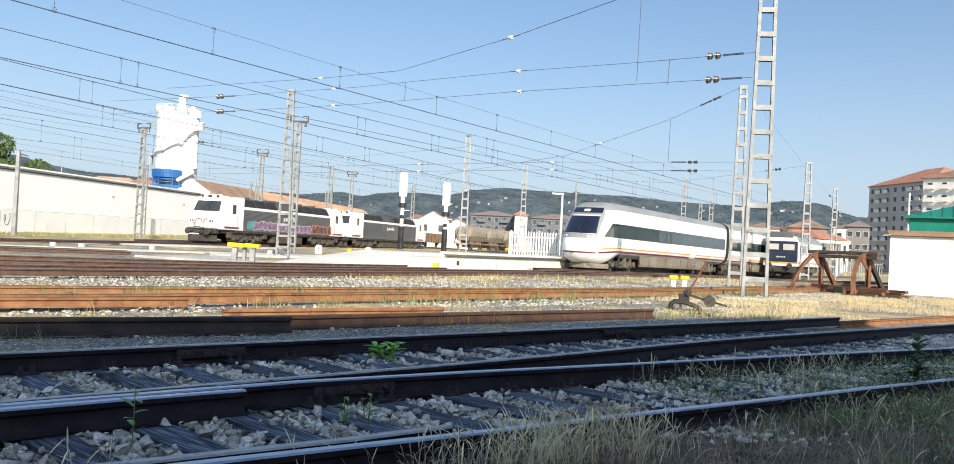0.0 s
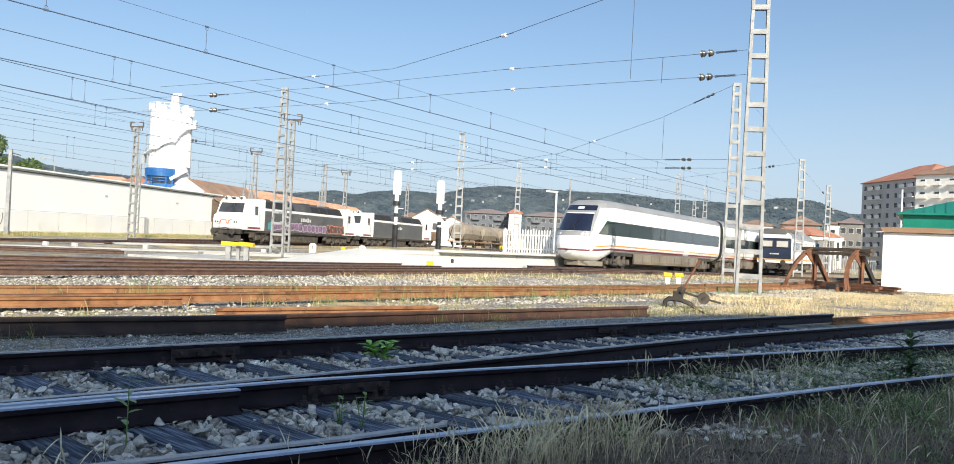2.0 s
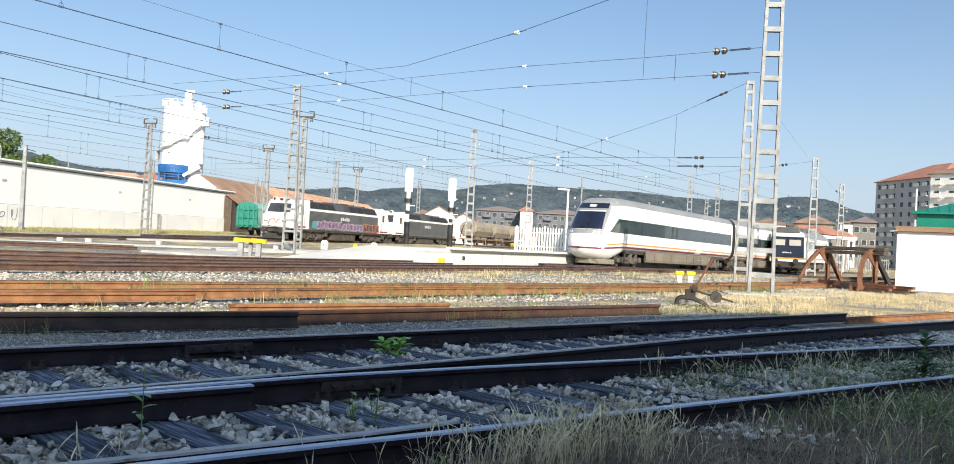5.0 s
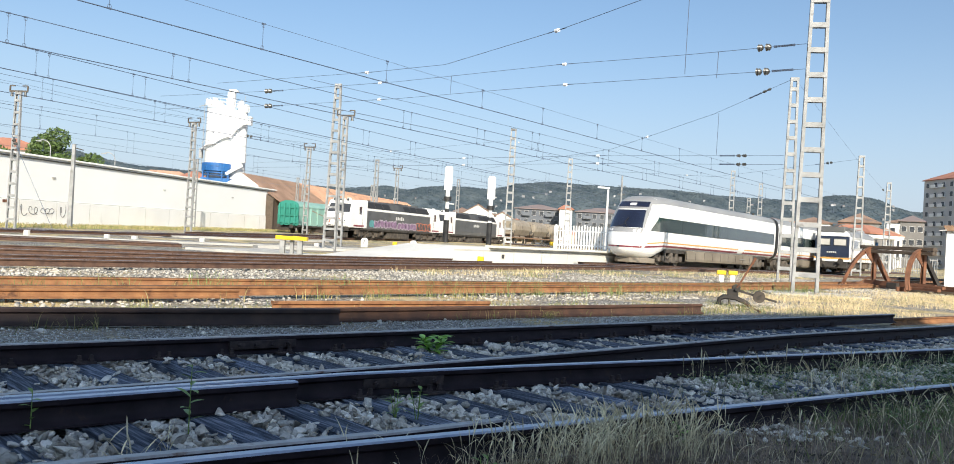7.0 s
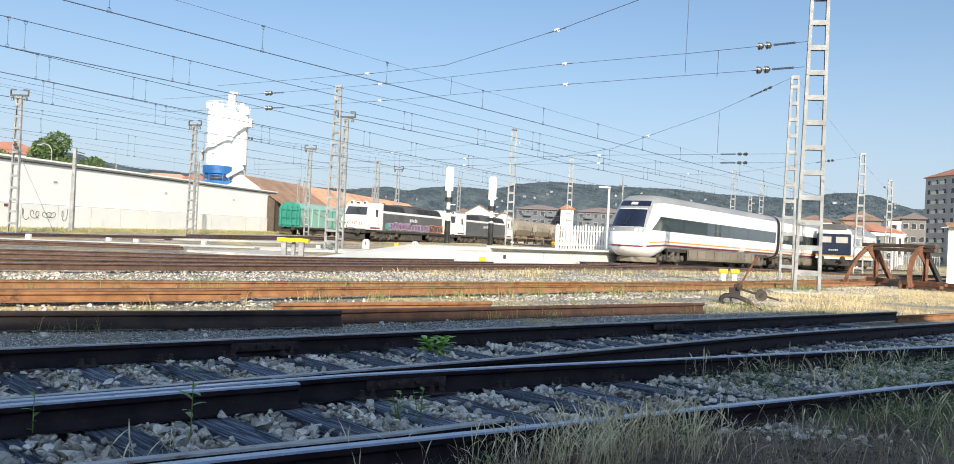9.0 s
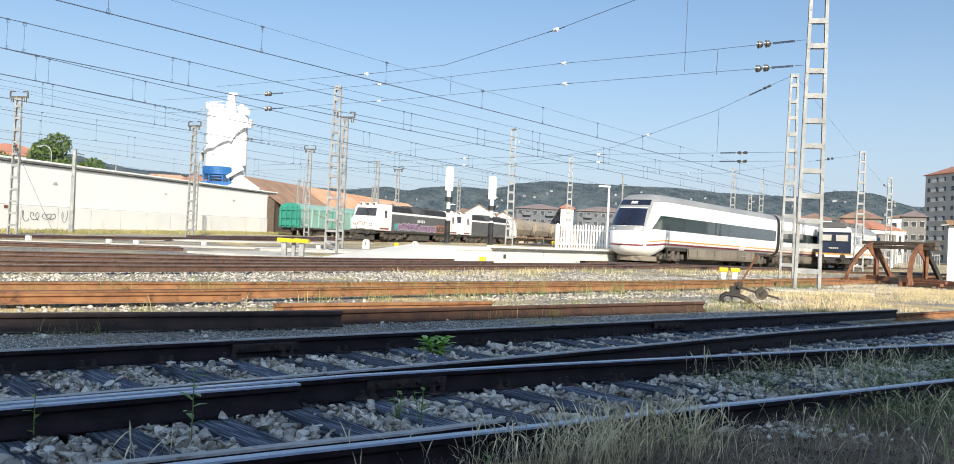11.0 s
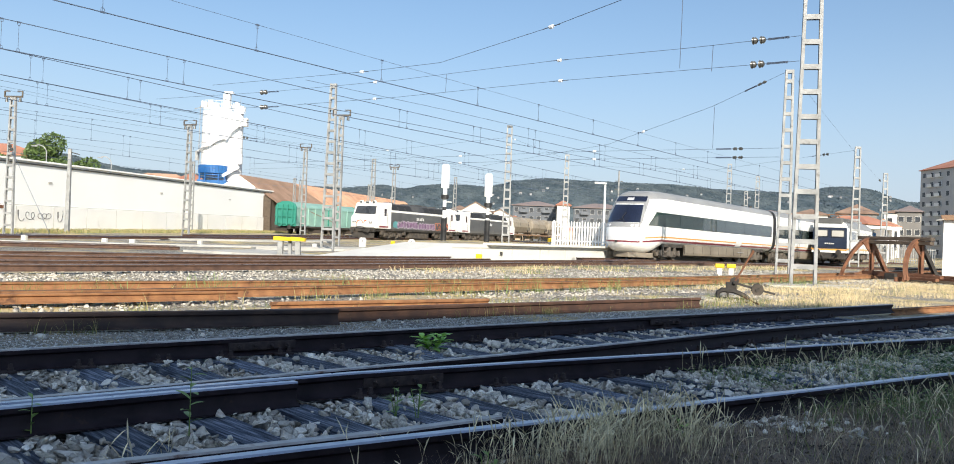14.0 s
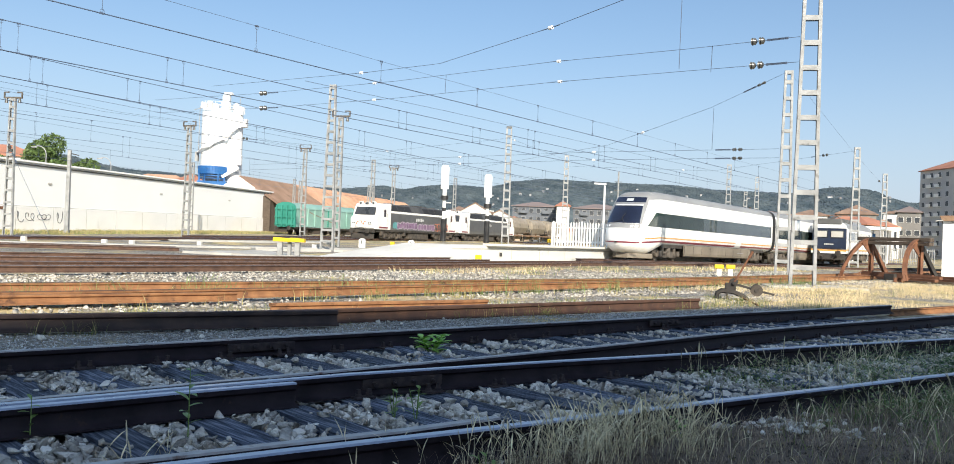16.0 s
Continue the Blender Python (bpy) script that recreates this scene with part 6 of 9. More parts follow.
span_wire([(-19.13, 52.0, 8.5), (-11.25, 47.0, 8.42), (-4.0, 41.5, 8.36), (2.97, 35.4, 8.35), (7.2, 31.0, 8.08), (10.22, 27.95, 7.96)], "upper cross-span wire between masts with white links", (0.45, 0.735), (0.235, 0.962))
span_wire([(-19.1, 52.0, 7.74), (-11.2, 47.0, 7.62), (-4.0, 41.5, 7.55), (2.96, 35.6, 7.55), (7.2, 31.0, 7.30), (10.20, 27.95, 7.15)], "lower cross-span wire between masts with white links", (0.45, 0.735), (0.235, 0.962))
span_wire([(-14.0, 46.0, 8.5), (-4.8, 37.0, 7.9), (-1.5, 33.0, 7.62), (2.23, 27.0, 7.72), (4.4, 22.0, 7.62), (6.6, 16.5, 7.5)], "feeder wire bent over a dropper, with white links", (0.345, 0.685))
span_wire([(14.0, 40.0, 9.2), (11.7, 44.0, 8.1), (7.8, 52.0, 6.9), (0.5, 68.0, 6.6)], "guy wire from the second mast to the far span", (0.33,), (0.045,), size=0.07)
for z in (5.73, 5.32):
    span_wire([(13.9, 40.1, z), (6.0, 46.0, z + 0.1), (-4.0, 56.0, z + 0.25), (-18.0, 70.0, z + 0.45)], "cross-span wire anchored on the second mast", (0.22, 0.45), (0.045,), size=0.09)
span_wire([(-24.12, 73.6, 8.9), (-8.0, 72.0, 7.8), (2.5, 68.0, 8.9), (9.1, 88.0, 9.2)], "far cross-span wire between masts", (0.35, 0.6), (0.1,))
span_wire([(29.2, 67.1, 8.9), (20.0, 74.0, 7.5), (9.2, 88.0, 8.6)], "far cross-span wire behind the railcar", (0.5,), (0.08,))
span_wire([(14.3, 40.1, 9.2), (29.2, 67.1, 8.5), (41.2, 88.0, 7.8)], "wire running from mast to mast on the far side", (), (0.9,), r=0.005, size=0.09)
span_wire([(-31.4, 58.6, 6.4), (-27.2, 56.5, 0.1)], "steel stay wire from a lattice mast to the ground", (), (0.1,), 0.014)
# feeder wires carried by the head brackets
for o in (-0.6, 0.6):
    span_wire([(-42.0 + o, 36.0, 9.5), (-31.25 + o, 59.0, 9.72), (-27.7 + o, 66.3, 9.5), (-24.12 + o, 73.6, 9.82), (-20.9 + o, 82.3, 9.55), (-17.72 + o, 91.0, 9.7), (-10.5 + o, 113.0, 9.7)], "feeder wire carried by mast brackets", r=0.009)
# vertical droppers and a hanging insulator on the upper spans
for x, y, z0, z1 in ((7.1, 31.1, 7.40, 10.6), (8.0, 30.2, 7.15, 8.05), (11.8, 43.8, 6.0, 8.1), (-1.5, 39.3, 7.56, 8.36)):
    span_wire([(x, y, z0), (x + 0.02, y, z1)], "short vertical hanger on the cross span", (), (), 0.012)


# ---------------------------------------------------------------- signals and lineside things
def signal_post(x, y, H, label):
    t = thing("railway_signal", pose(x, y, 0.72), label, "signal", "platform signals")
    m = Mesh()
    m.prism([(-0.28, H - 1.68), (0.28, H - 1.68), (0.28, H - 0.16), (0.19, H), (-0.19, H), (-0.28, H - 0.16)], "y", -0.14, 0.14)
    part("head", m, M["white_paint"], t, "tall white signal head seen from behind", bevel=0.03)
    m = Mesh()
    m.tube([(0, 0, H - 2.15), (0, 0, H - 1.65)], 0.15, 12)
    part("neck", m, M["white_paint"], t)
    m = Mesh()
    m.tube([(0, 0, H - 2.45), (0, 0, H - 2.15)], 0.28, 16)
    part("collar", m, M["black_paint"], t, "black collar")
    for z0, z1, r, mt in ((H - 3.0, H - 2.45, 0.13, "white_paint"), (H - 3.25, H - 3.0, 0.14, "black_paint"), (1.6, H - 3.25, 0.13, "white_paint"), (0.0, 1.6, 0.2, "black_paint")):
        m = Mesh()
        m.tube([(0, 0, z0), (0, 0, z1)], r, 12)
        part("post", m, M[mt], t)
    m = Mesh()
    m.beam((0, 0, H - 2.65), (0.5, 0, H - 2.65), 0.06, 0.06)
    part("bracket", m, M["white_paint"], t)


signal_post(-2.12, 62.0, 5.4, "white signal on a black and white banded post")
signal_post(0.98, 64.0, 5.0, "white signal on a black and white banded post, slightly lower")


def lamp_post(x, y, z, H, label):
    t = thing("street_lamp", pose(x, y, z), label, "lamp post")
    m = Mesh()
    m.tube([(0, 0, 0), (0, 0, H - 0.1)], 0.10, 10, 0.07)
    part("post", m, M["white_paint"], t)
    m = Mesh()
    m.beam((0.1, 0, H), (-0.75, 0, H + 0.03), 0.16, 0.12)
    part("lamp_head", m, M["white_paint"], t, bevel=0.02)


lamp_post(9.2, 62.0, 0.72, 4.5, "pale platform lamp post with a short arm")


def curved_lamp(x, y, z, H, label):
    t = thing("street_lamp", pose(x, y, z), label, "lamp post")
    m = Mesh()
    m.tube([(0, 0, 0), (0, 0, H - 1.0)] + [(-0.9 + 0.9 * math.cos(a * 0.4), 0, H - 1.0 + 0.9 * math.sin(a * 0.4)) for a in range(1, 6)], 0.05, 7)
    part("post", m, M["galvanised"], t, smooth=True)
    m = Mesh()
    m.box((-1.35, 0, H - 0.25), (0.6, 0.2, 0.12))
    part("lamp_head", m, M["galvanised"], t, bevel=0.03)


curved_lamp(-47.0, 96.0, 0.2, 9.1, "curved street lamp beyond the warehouse")
curved_lamp(-43.2, 104.0, 0.3, 8.6, "curved street lamp beyond the warehouse")


def yellow_bar(x, y):
    t = thing("cable_trestle", oriented(x, y, 4), "yellow-topped cable trestle on grey steel legs", "trestle")
    for dx in (-0.38, 0.0, 0.38):
        m = Mesh()
        m.box((dx, 0.02 if dx else 0.15, 0.32), (0.22 if dx else 0.14, 0.2, 0.68))
        part("leg", m, M["galvanised"], t, bevel=0.015)
    for x0, x1 in ((-0.66, 0.08), (0.08, 0.70)):
        m = Mesh()
        m.prism([(x0, 0.68), (x1, 0.67), (x1, 0.83), (x0, 0.86)], "y", -0.16, 0.16)
        part("cap", m, M["yellow"], t, "bright yellow painted cap", bevel=0.02)


yellow_bar(-7.85, 37.5)


def yellow_posts():
    for k, (x, y) in enumerate(((9.95, 35.2), (10.5, 35.5))):
        t = thing("marker_post", oriented(x, y, 10), "small white post with a yellow cap", "marker", "yellow-capped posts")
        m = Mesh()
        m.box((0, 0, 0.16), (0.20, 0.16, 0.34))
        part("post", m, M["concrete_pale"], t, bevel=0.01)
        m = Mesh()
        m.box((0, 0, 0.40), (0.36, 0.24, 0.17))
        part("cap", m, M["yellow"], t, "yellow painted cap", bevel=0.03)
    for x, y, c in ((-7.3, 58.0, "white_paint"), (-4.2, 60.0, "white_paint")):
        t = thing("track_marker", oriented(x, y, 10, 0.12), "white rounded concrete marker beside the track", "marker", "white markers")
        m = Mesh()
        m.prism([(-0.22, 0.0), (0.22, 0.0), (0.22, 0.5), (0.12, 0.62), (-0.12, 0.62), (-0.22, 0.5)], "y", -0.12, 0.12)
        part("block", m, M["white_paint"], t, bevel=0.03)
        m = Mesh()
        m.box((0, -0.125, 0.36), (0.06, 0.012, 0.26))
        part("painted_bar", m, M["ink"], t)
    for x, y, z in ((-5.4, 59.2, 0.1), (0.3, 40.2, -0.16), (5.2, 59.5, 0.72)):
        t = thing("junction_box", oriented(x, y, 10, z), "small yellow lineside junction box", "junction box", "yellow boxes")
        m = Mesh()
        m.box((0, 0, 0.35), (0.28, 0.22, 0.26))
        part("box", m, M["yellow"], t, bevel=0.02)
        m = Mesh()
        m.box((0, 0, 0.1), (0.14, 0.12, 0.22))
        part("foot", m, M["concrete"], t)
    for x, y in ((-19.5, 46.5), (-18.2, 46.9), (-15.6, 50.2), (-9.8, 54.4), (-23.5, 46.0)):
        t = thing("concrete_block", oriented(x, y, 10), "small white concrete block beside the track", "block", "white blocks")
        m = Mesh()
        m.box((0, 0, 0.14), (0.26, 0.22, 0.30))
        part("block", m, M["concrete_pale"], t, bevel=0.03)


yellow_posts()


def point_lever():
    """Hand lever that throws the points, with a round counterweight."""
    t = thing("point_lever", oriented(5.84, 19.5, 14), "rusty hand-operated point lever with a round counterweight", "point lever")
    for y in (-0.17, 0.17):
        m = Mesh()
        m.tube([(-0.42, y, 0.04), (-0.40, y, 0.20), (-0.30, y, 0.27), (0.02, y, 0.25), (0.30, y, 0.14), (0.42, y, 0.04)], 0.056, 6)
        m.beam((-0.45, y, 0.03), (0.46, y, 0.03), 0.07, 0.06)
        m.beam((-0.12, y, 0.03), (-0.16, y, 0.26), 0.05, 0.05)
        part("base_frame", m, M["dark_under"], t, "open cast base frame")
    m = Mesh()
    m.box((-0.06, 0, 0.34), (0.28, 0.30, 0.28))
    m.prism([(-0.10, 0.44), (0.12, 0.44), (0.14, 0.56), (0.02, 0.62), (-0.08, 0.56)], "y", -0.09, 0.09)
    m.tube([(0.02, -0.22, 0.48), (0.02, 0.22, 0.48)], 0.05, 10)
    part("pivot_block", m, M["dark_under"], t, "black pivot block", bevel=0.015)
    m = Mesh()
    m.tube([(0.02, -0.1, 0.5), (0.16, -0.1, 0.74), (0.46, -0.1, 1.30)], 0.026, 8)
    part("handle", m, M["rust_steel"], t, "long rusty handle", smooth=True)
    m = Mesh()
    m.tube([(0.40, -0.1, 1.18), (0.48, -0.1, 1.34)], 0.036, 8)
    part("grip", m, M["rust_steel"], t)
    m = Mesh()
    m.beam((0.02, -0.02, 0.47), (0.46, -0.04, 0.36), 0.06, 0.06)
    m.beam((0.46, -0.04, 0.36), (1.08, -0.05, 0.22), 0.05, 0.055)
    part("weight_arm", m, M["dark_under"], t)
    m = Mesh()
    m.tube([(0.62, -0.16, 0.32), (0.62, -0.13, 0.32), (0.62, 0.06, 0.32), (0.62, 0.08, 0.32)], 0.155, 24)
    part("counterweight", m, M["bogie_dusty"], t, "round rusty counterweight", smooth=True)
    m = Mesh()
    m.tube([(0.62, -0.19, 0.32), (0.62, -0.15, 0.32)], 0.055, 12)
    m.beam((0.60, -0.175, 0.32), (0.70, -0.175, 0.40), 0.03, 0.03)
    part("clamp_bolt", m, M["dark_under"], t)
    for x in (-0.35, 0.3):
        m = Mesh()
        m.box((x, 0.0, -0.03), (0.24, 1.3, 0.1))
        part("timber", m, M["old_timber"], t, bevel=0.01)
    m = Mesh()
    m.tube([(0.25, -0.1, 0.12), (0.55, -1.7, 0.03)], 0.024, 6)
    part("throw_rod", m, M["rust_steel"], t)
    t.scale = (0.82, 0.82, 0.84)


point_lever()


def buffer_stop():
    t = thing("buffer_stop", oriented(18.2, 36.9, 63), "rusty rail-built buffer stop with a weathered timber beam", "buffer stop")
    # +y runs along the track away from the viewer, the beam lies across
    for s in (-1, 1):
        x = -1.58 if s < 0 else 0.80
        foot = -0.42 if s < 0 else 0.38
        arch = [(x + foot * (1 - math.sin(a * math.pi / 24)), -1.45 + 1.45 * (1 - math.cos(a * math.pi / 24)) ** 0.9, 0.12 + 1.72 * math.sin(a * math.pi / 24)) for a in range(13)]
        m = Mesh()
        for p, q in zip(arch, arch[1:]):
            p, q = Vector(p), Vector(q)
            e = (q - p) * 0.04
            m.beam(p - e, q + e, 0.15, 0.03)
            w = Vector((0, (q - p).z, -(q - p).y)).normalized() * 0.07
            m.beam(p + w - e, q + w + e, 0.025, 0.14)
            m.beam(p + w * 2 - e, q + w * 2 + e, 0.08, 0.035)
        part("curved_rail", m, M["rust_steel"], t, "rusty bent rail")
        m = Mesh()
        m.beam((x - 0.06, 0.0, 0.0), (x - 0.06, 0.0, 1.86), 0.03, 0.16)
        m.beam((x + 0.06, 0.0, 0.0), (x + 0.06, 0.0, 1.86), 0.03, 0.16)
        m.beam((x, 0.0, 0.0), (x, 0.0, 1.86), 0.10, 0.03)
        part("post", m, M["rust_steel"], t)
        m = Mesh()
        m.prism([(-0.62, 1.60), (-0.05, 1.82), (-0.02, 1.02)], "x", x - 0.02, x + 0.02)
        part("gusset", m, M["rust_steel"], t, "triangular rusty gusset plate")
        m = Mesh()
        m.beam((x, 0.05, 1.5), (x, 1.15, 0.1), 0.14, 0.18)
        part("brace", m, M["dark_under"] if s > 0 else M["rust_steel"], t)
        m = Mesh()
        m.beam((x, -1.6, 0.05), (x, 1.5, 0.05), 0.14, 0.03)
        m.beam((x, -1.6, 0.12), (x, 1.5, 0.12), 0.03, 0.14)
        m.beam((x, -1.6, 0.20), (x, 1.5, 0.20), 0.08, 0.04)
        part("base_rail", m, M["rust_steel"], t)
        for z in (0.3, 1.2, 1.65):
            m = Mesh()
            m.tube([(x, -0.13, z), (x, -0.07, z)], 0.035, 6)
            part("bolt", m, M["dark_under"], t)
    for k, (z, h) in enumerate(((1.80, 0.16), (1.63, 0.15))):
        m = Mesh()
        m.box((-0.37 + 0.02 * k, -0.12, z), (3.5 - 0.1 * k, 0.28, h), 0.4 * k)
        part("timber_plank", m, M["old_timber"], t, "weathered dark timber beam", bevel=0.015)
    m = Mesh()
    m.beam((-1.9, -0.15, 0.28), (1.5, -0.15, 0.28), 0.12, 0.2)
    part("cross_rail", m, M["rust_steel"], t)
    m = Mesh()
    m.box((-0.35, -0.32, 0.2), (0.5, 0.2, 0.26))
    part("clamp_plate", m, M["dark_under"], t, bevel=0.02)
    m = Mesh()
    m.tube([(-1.62, -0.2, 0.5), (-1.8, -0.9, 0.12), (-1.9, -1.5, 0.02)], 0.022, 6)
    part("loose_rod", m, M["rust_steel"], t, "thin bent rusty rod")
    r = random.Random(4)
    for k in range(7):
        m = Mesh()
        m.box((1.35 + r.uniform(-0.15, 0.15), -1.0 + k * 0.36, 0.07 + 0.10 * (k % 3)), (1.5, 0.2, 0.12), r.uniform(-9, 9))
        part("scrap_timber", m, M["rust_steel"] if k % 3 else M["old_timber"], t, bevel=0.01)


buffer_stop()


# ---------------------------------------------------------------- wagons and the other train
def wheelset(t, y, r=0.46):
    for s in (-1, 1):
        m = Mesh()
        m.tube([(s * 0.78, y, 0.16 + r), (s * 0.93, y, 0.16 + r)], r, 18)
        part("wheel", m, M["bogie"], t, smooth=True)
        m = Mesh()
        m.prism([(y - 0.7, 1.0), (y - 0.3, 0.62), (y + 0.3, 0.62), (y + 0.7, 1.0)], "x", s * 1.0, s * 1.1)
        part("spring", m, M["dark_under"], t)


def green_wagon(at, label):
    t = thing("goods_wagon", at, label, "wagon")
    L, W = 15.5, 1.38
    m = Mesh()
    m.prism([(-W, 1.15), (W, 1.15), (W, 3.45), (W - 0.22, 3.82), (0.5, 4.1), (-0.5, 4.1), (-W + 0.22, 3.82), (-W, 3.45)], "y", 0.0, L)
    part("body", m, M["wagon_green_side"], t, "faded green sliding-wall body", bevel=0.04)
    for y in (0.0, L):
        m = Mesh()
        m.prism([(-W - 0.02, 1.15), (W + 0.02, 1.15), (W + 0.02, 3.45), (W - 0.2, 3.86), (0.5, 4.14), (-0.5, 4.14), (-W + 0.2, 3.86), (-W - 0.02, 3.45)], "y", y - 0.08, y + 0.22)
        end = part("end_wall", m, M["wagon_green"], t, "deep green end wall", bevel=0.03)
        d = -1 if y == 0 else 1
        for k in range(4):
            m = Mesh()
            m.box((-1.05 + 0.7 * k, y + d * 0.18, 2.5), (0.15, 0.26, 2.5))
            part("end_post", m, M["wagon_green"], end, bevel=0.015)
        for z in (1.5, 2.35, 3.3):
            m = Mesh()
            m.box((0, y + d * 0.16, z), (2.7, 0.2, 0.16))
            part("end_rail", m, M["wagon_green"], end, bevel=0.015)
        m = Mesh()
        m.box((0.0, y + d * 0.14, 1.75), (0.62, 0.12, 0.6))
        part("panel", m, M["wagon_green"], end, bevel=0.02)
        for s in (-1, 1):
            m = Mesh()
            m.tube([(s * 0.88, y, 1.05), (s * 0.88, y + d * 0.6, 1.05)], 0.10, 10)
            m.tube([(s * 0.88, y + d * 0.56, 1.05), (s * 0.88, y + d * 0.62, 1.05)], 0.23, 14)
            part("buffer", m, M["dark_under"], t)
    for s in (-1, 1):
        for k in range(9):
            m = Mesh()
            m.box((s * (W + 0.05), 1.2 + k * 1.65, 2.4), (0.12, 0.12, 2.1))
            part("side_rib", m, M["wagon_green_side"] if k % 4 else M["wagon_green"], t)
        m = Mesh()
        m.box((s * (W + 0.03), L / 2, 3.42), (0.07, L - 0.3, 0.12))
        part("door_track", m, M["wagon_green_side"], t)
        m = Mesh()
        m.box((s * (W + 0.01), L / 2, 1.12), (0.1, L, 0.2))
        part("sole_bar", m, M["dark_under"], t)
        m = Mesh()
        m.add([(s * (W + 0.012), 3.2, 3.0), (s * (W + 0.012), 3.2, 3.12), (s * (W + 0.012), 9.4, 1.9), (s * (W + 0.012), 9.4, 1.78)], [(0, 1, 2, 3)])
        part("faded_stripe", m, M["hopper_beige"], t)
    m = Mesh()
    m.box((0, L / 2, 0.95), (2.2, L - 0.6, 0.25))
    part("underframe", m, M["dark_under"], t)
    for y in (2.6, 4.4, L - 4.4, L - 2.6):
        wheelset(t, y)


green_wagon(oriented(-22.55, 105.0, 20, 0.27), "green covered goods wagon standing on the far track")


def hopper(at):
    t = thing("hopper_wagon", at, "beige rounded grain hopper wagon", "wagon", "standing hopper wagons")
    L, W = 11.0, 1.42
    prof = [(-0.9, 1.5), (0.9, 1.5), (W, 2.4), (W, 3.1), (1.15, 3.62), (0.55, 3.92), (-0.55, 3.92), (-1.15, 3.62), (-W, 3.1), (-W, 2.4)]
    m = Mesh()
    n = len(prof)
    st = [(0.9, 0.86), (1.2, 1.0), (L - 1.2, 1.0), (L - 0.9, 0.86)]
    vs = [(a * k, y, 2.7 + (b - 2.7) * k) for y, k in st for a, b in prof]
    m.add(vs, [(i * n + k, i * n + (k + 1) % n, (i + 1) * n + (k + 1) % n, (i + 1) * n + k) for i in range(3) for k in range(n)] + [tuple(range(n)), tuple(3 * n + k for k in range(n))])
    part("tank", m, M["hopper_beige"], t, "dusty beige rounded hopper body", bevel=0.05)
    for y in (0.5, L - 0.5):
        m = Mesh()
        for s in (-1, 1):
            m.beam((s * 1.2, y, 1.1), (s * 0.6, y, 3.4), 0.08, 0.08)
            m.beam((s * 1.2, y, 1.1), (s * 1.2, y + (0.7 if y < 5 else -0.7), 2.6), 0.08, 0.08)
        m.beam((-1.2, y, 2.2), (1.2, y, 2.2), 0.06, 0.06)
        part("end_frame", m, M["dark_under"], t)
    m = Mesh()
    m.box((0, L / 2, 1.12), (2.5, L, 0.22))
    part("sole_frame", m, M["wagon_brown"], t)
    m = Mesh()
    m.prism([(2.4, 1.6), (3.4, 0.5), (4.4, 0.5), (5.3, 1.6)], "x", -0.8, 0.8)
    m.prism([(5.7, 1.6), (6.6, 0.5), (7.6, 0.5), (8.6, 1.6)], "x", -0.8, 0.8)
    part("chute", m, M["hopper_beige"], t)
    m = Mesh()
    m.box((0, L / 2, 3.98), (0.8, L - 3, 0.1))
    part("roof_walk", m, M["hopper_beige"], t)
    for y in (1.8, L - 1.8):
        wheelset(t, y)


hu = (math.sin(radians(19)), math.cos(radians(19)))
for k in range(3):
    hopper(oriented(4.7 + hu[0] * 11.9 * k, 139.0 + hu[1] * 11.9 * k, 19, 0.5))


def flat_wagon(x, y):
    t = thing("open_wagon", oriented(x, y, 19, 0.45), "rusty brown open wagon beyond the engines", "wagon", "brown wagons")
    L = 11
    m = Mesh()
    m.box((0, L / 2, 1.1), (2.6, L, 0.2))
    part("floor", m, M["wagon_brown"], t)
    for s in (-1, 1):
        m = Mesh()
        m.box((s * 1.33, L / 2, 1.75), (0.08, L, 1.3))
        part("side_wall", m, M["wagon_brown"], t)
        for k in range(7):
            m = Mesh()
            m.box((s * 1.39, 0.5 + k * 1.66, 1.75), (0.06, 0.12, 1.3))
            part("stake", m, M["dark_under"], t)
    for yy in (0, L):
        m = Mesh()
        m.box((0, yy, 1.75), (2.7, 0.08, 1.3))
        part("end_wall", m, M["wagon_brown"], t)
    for yy in (1.8, L - 1.8):
        wheelset(t, yy)


flat_wagon(-3.0, 127.0)
track(along_track(-3.0, 127.0, hu, -60, 90, -0.87), along_track(-3.0, 127.0, hu, -60, 90, 0.87), "rail_brown", "rail_head", "railway track under the standing wagons")


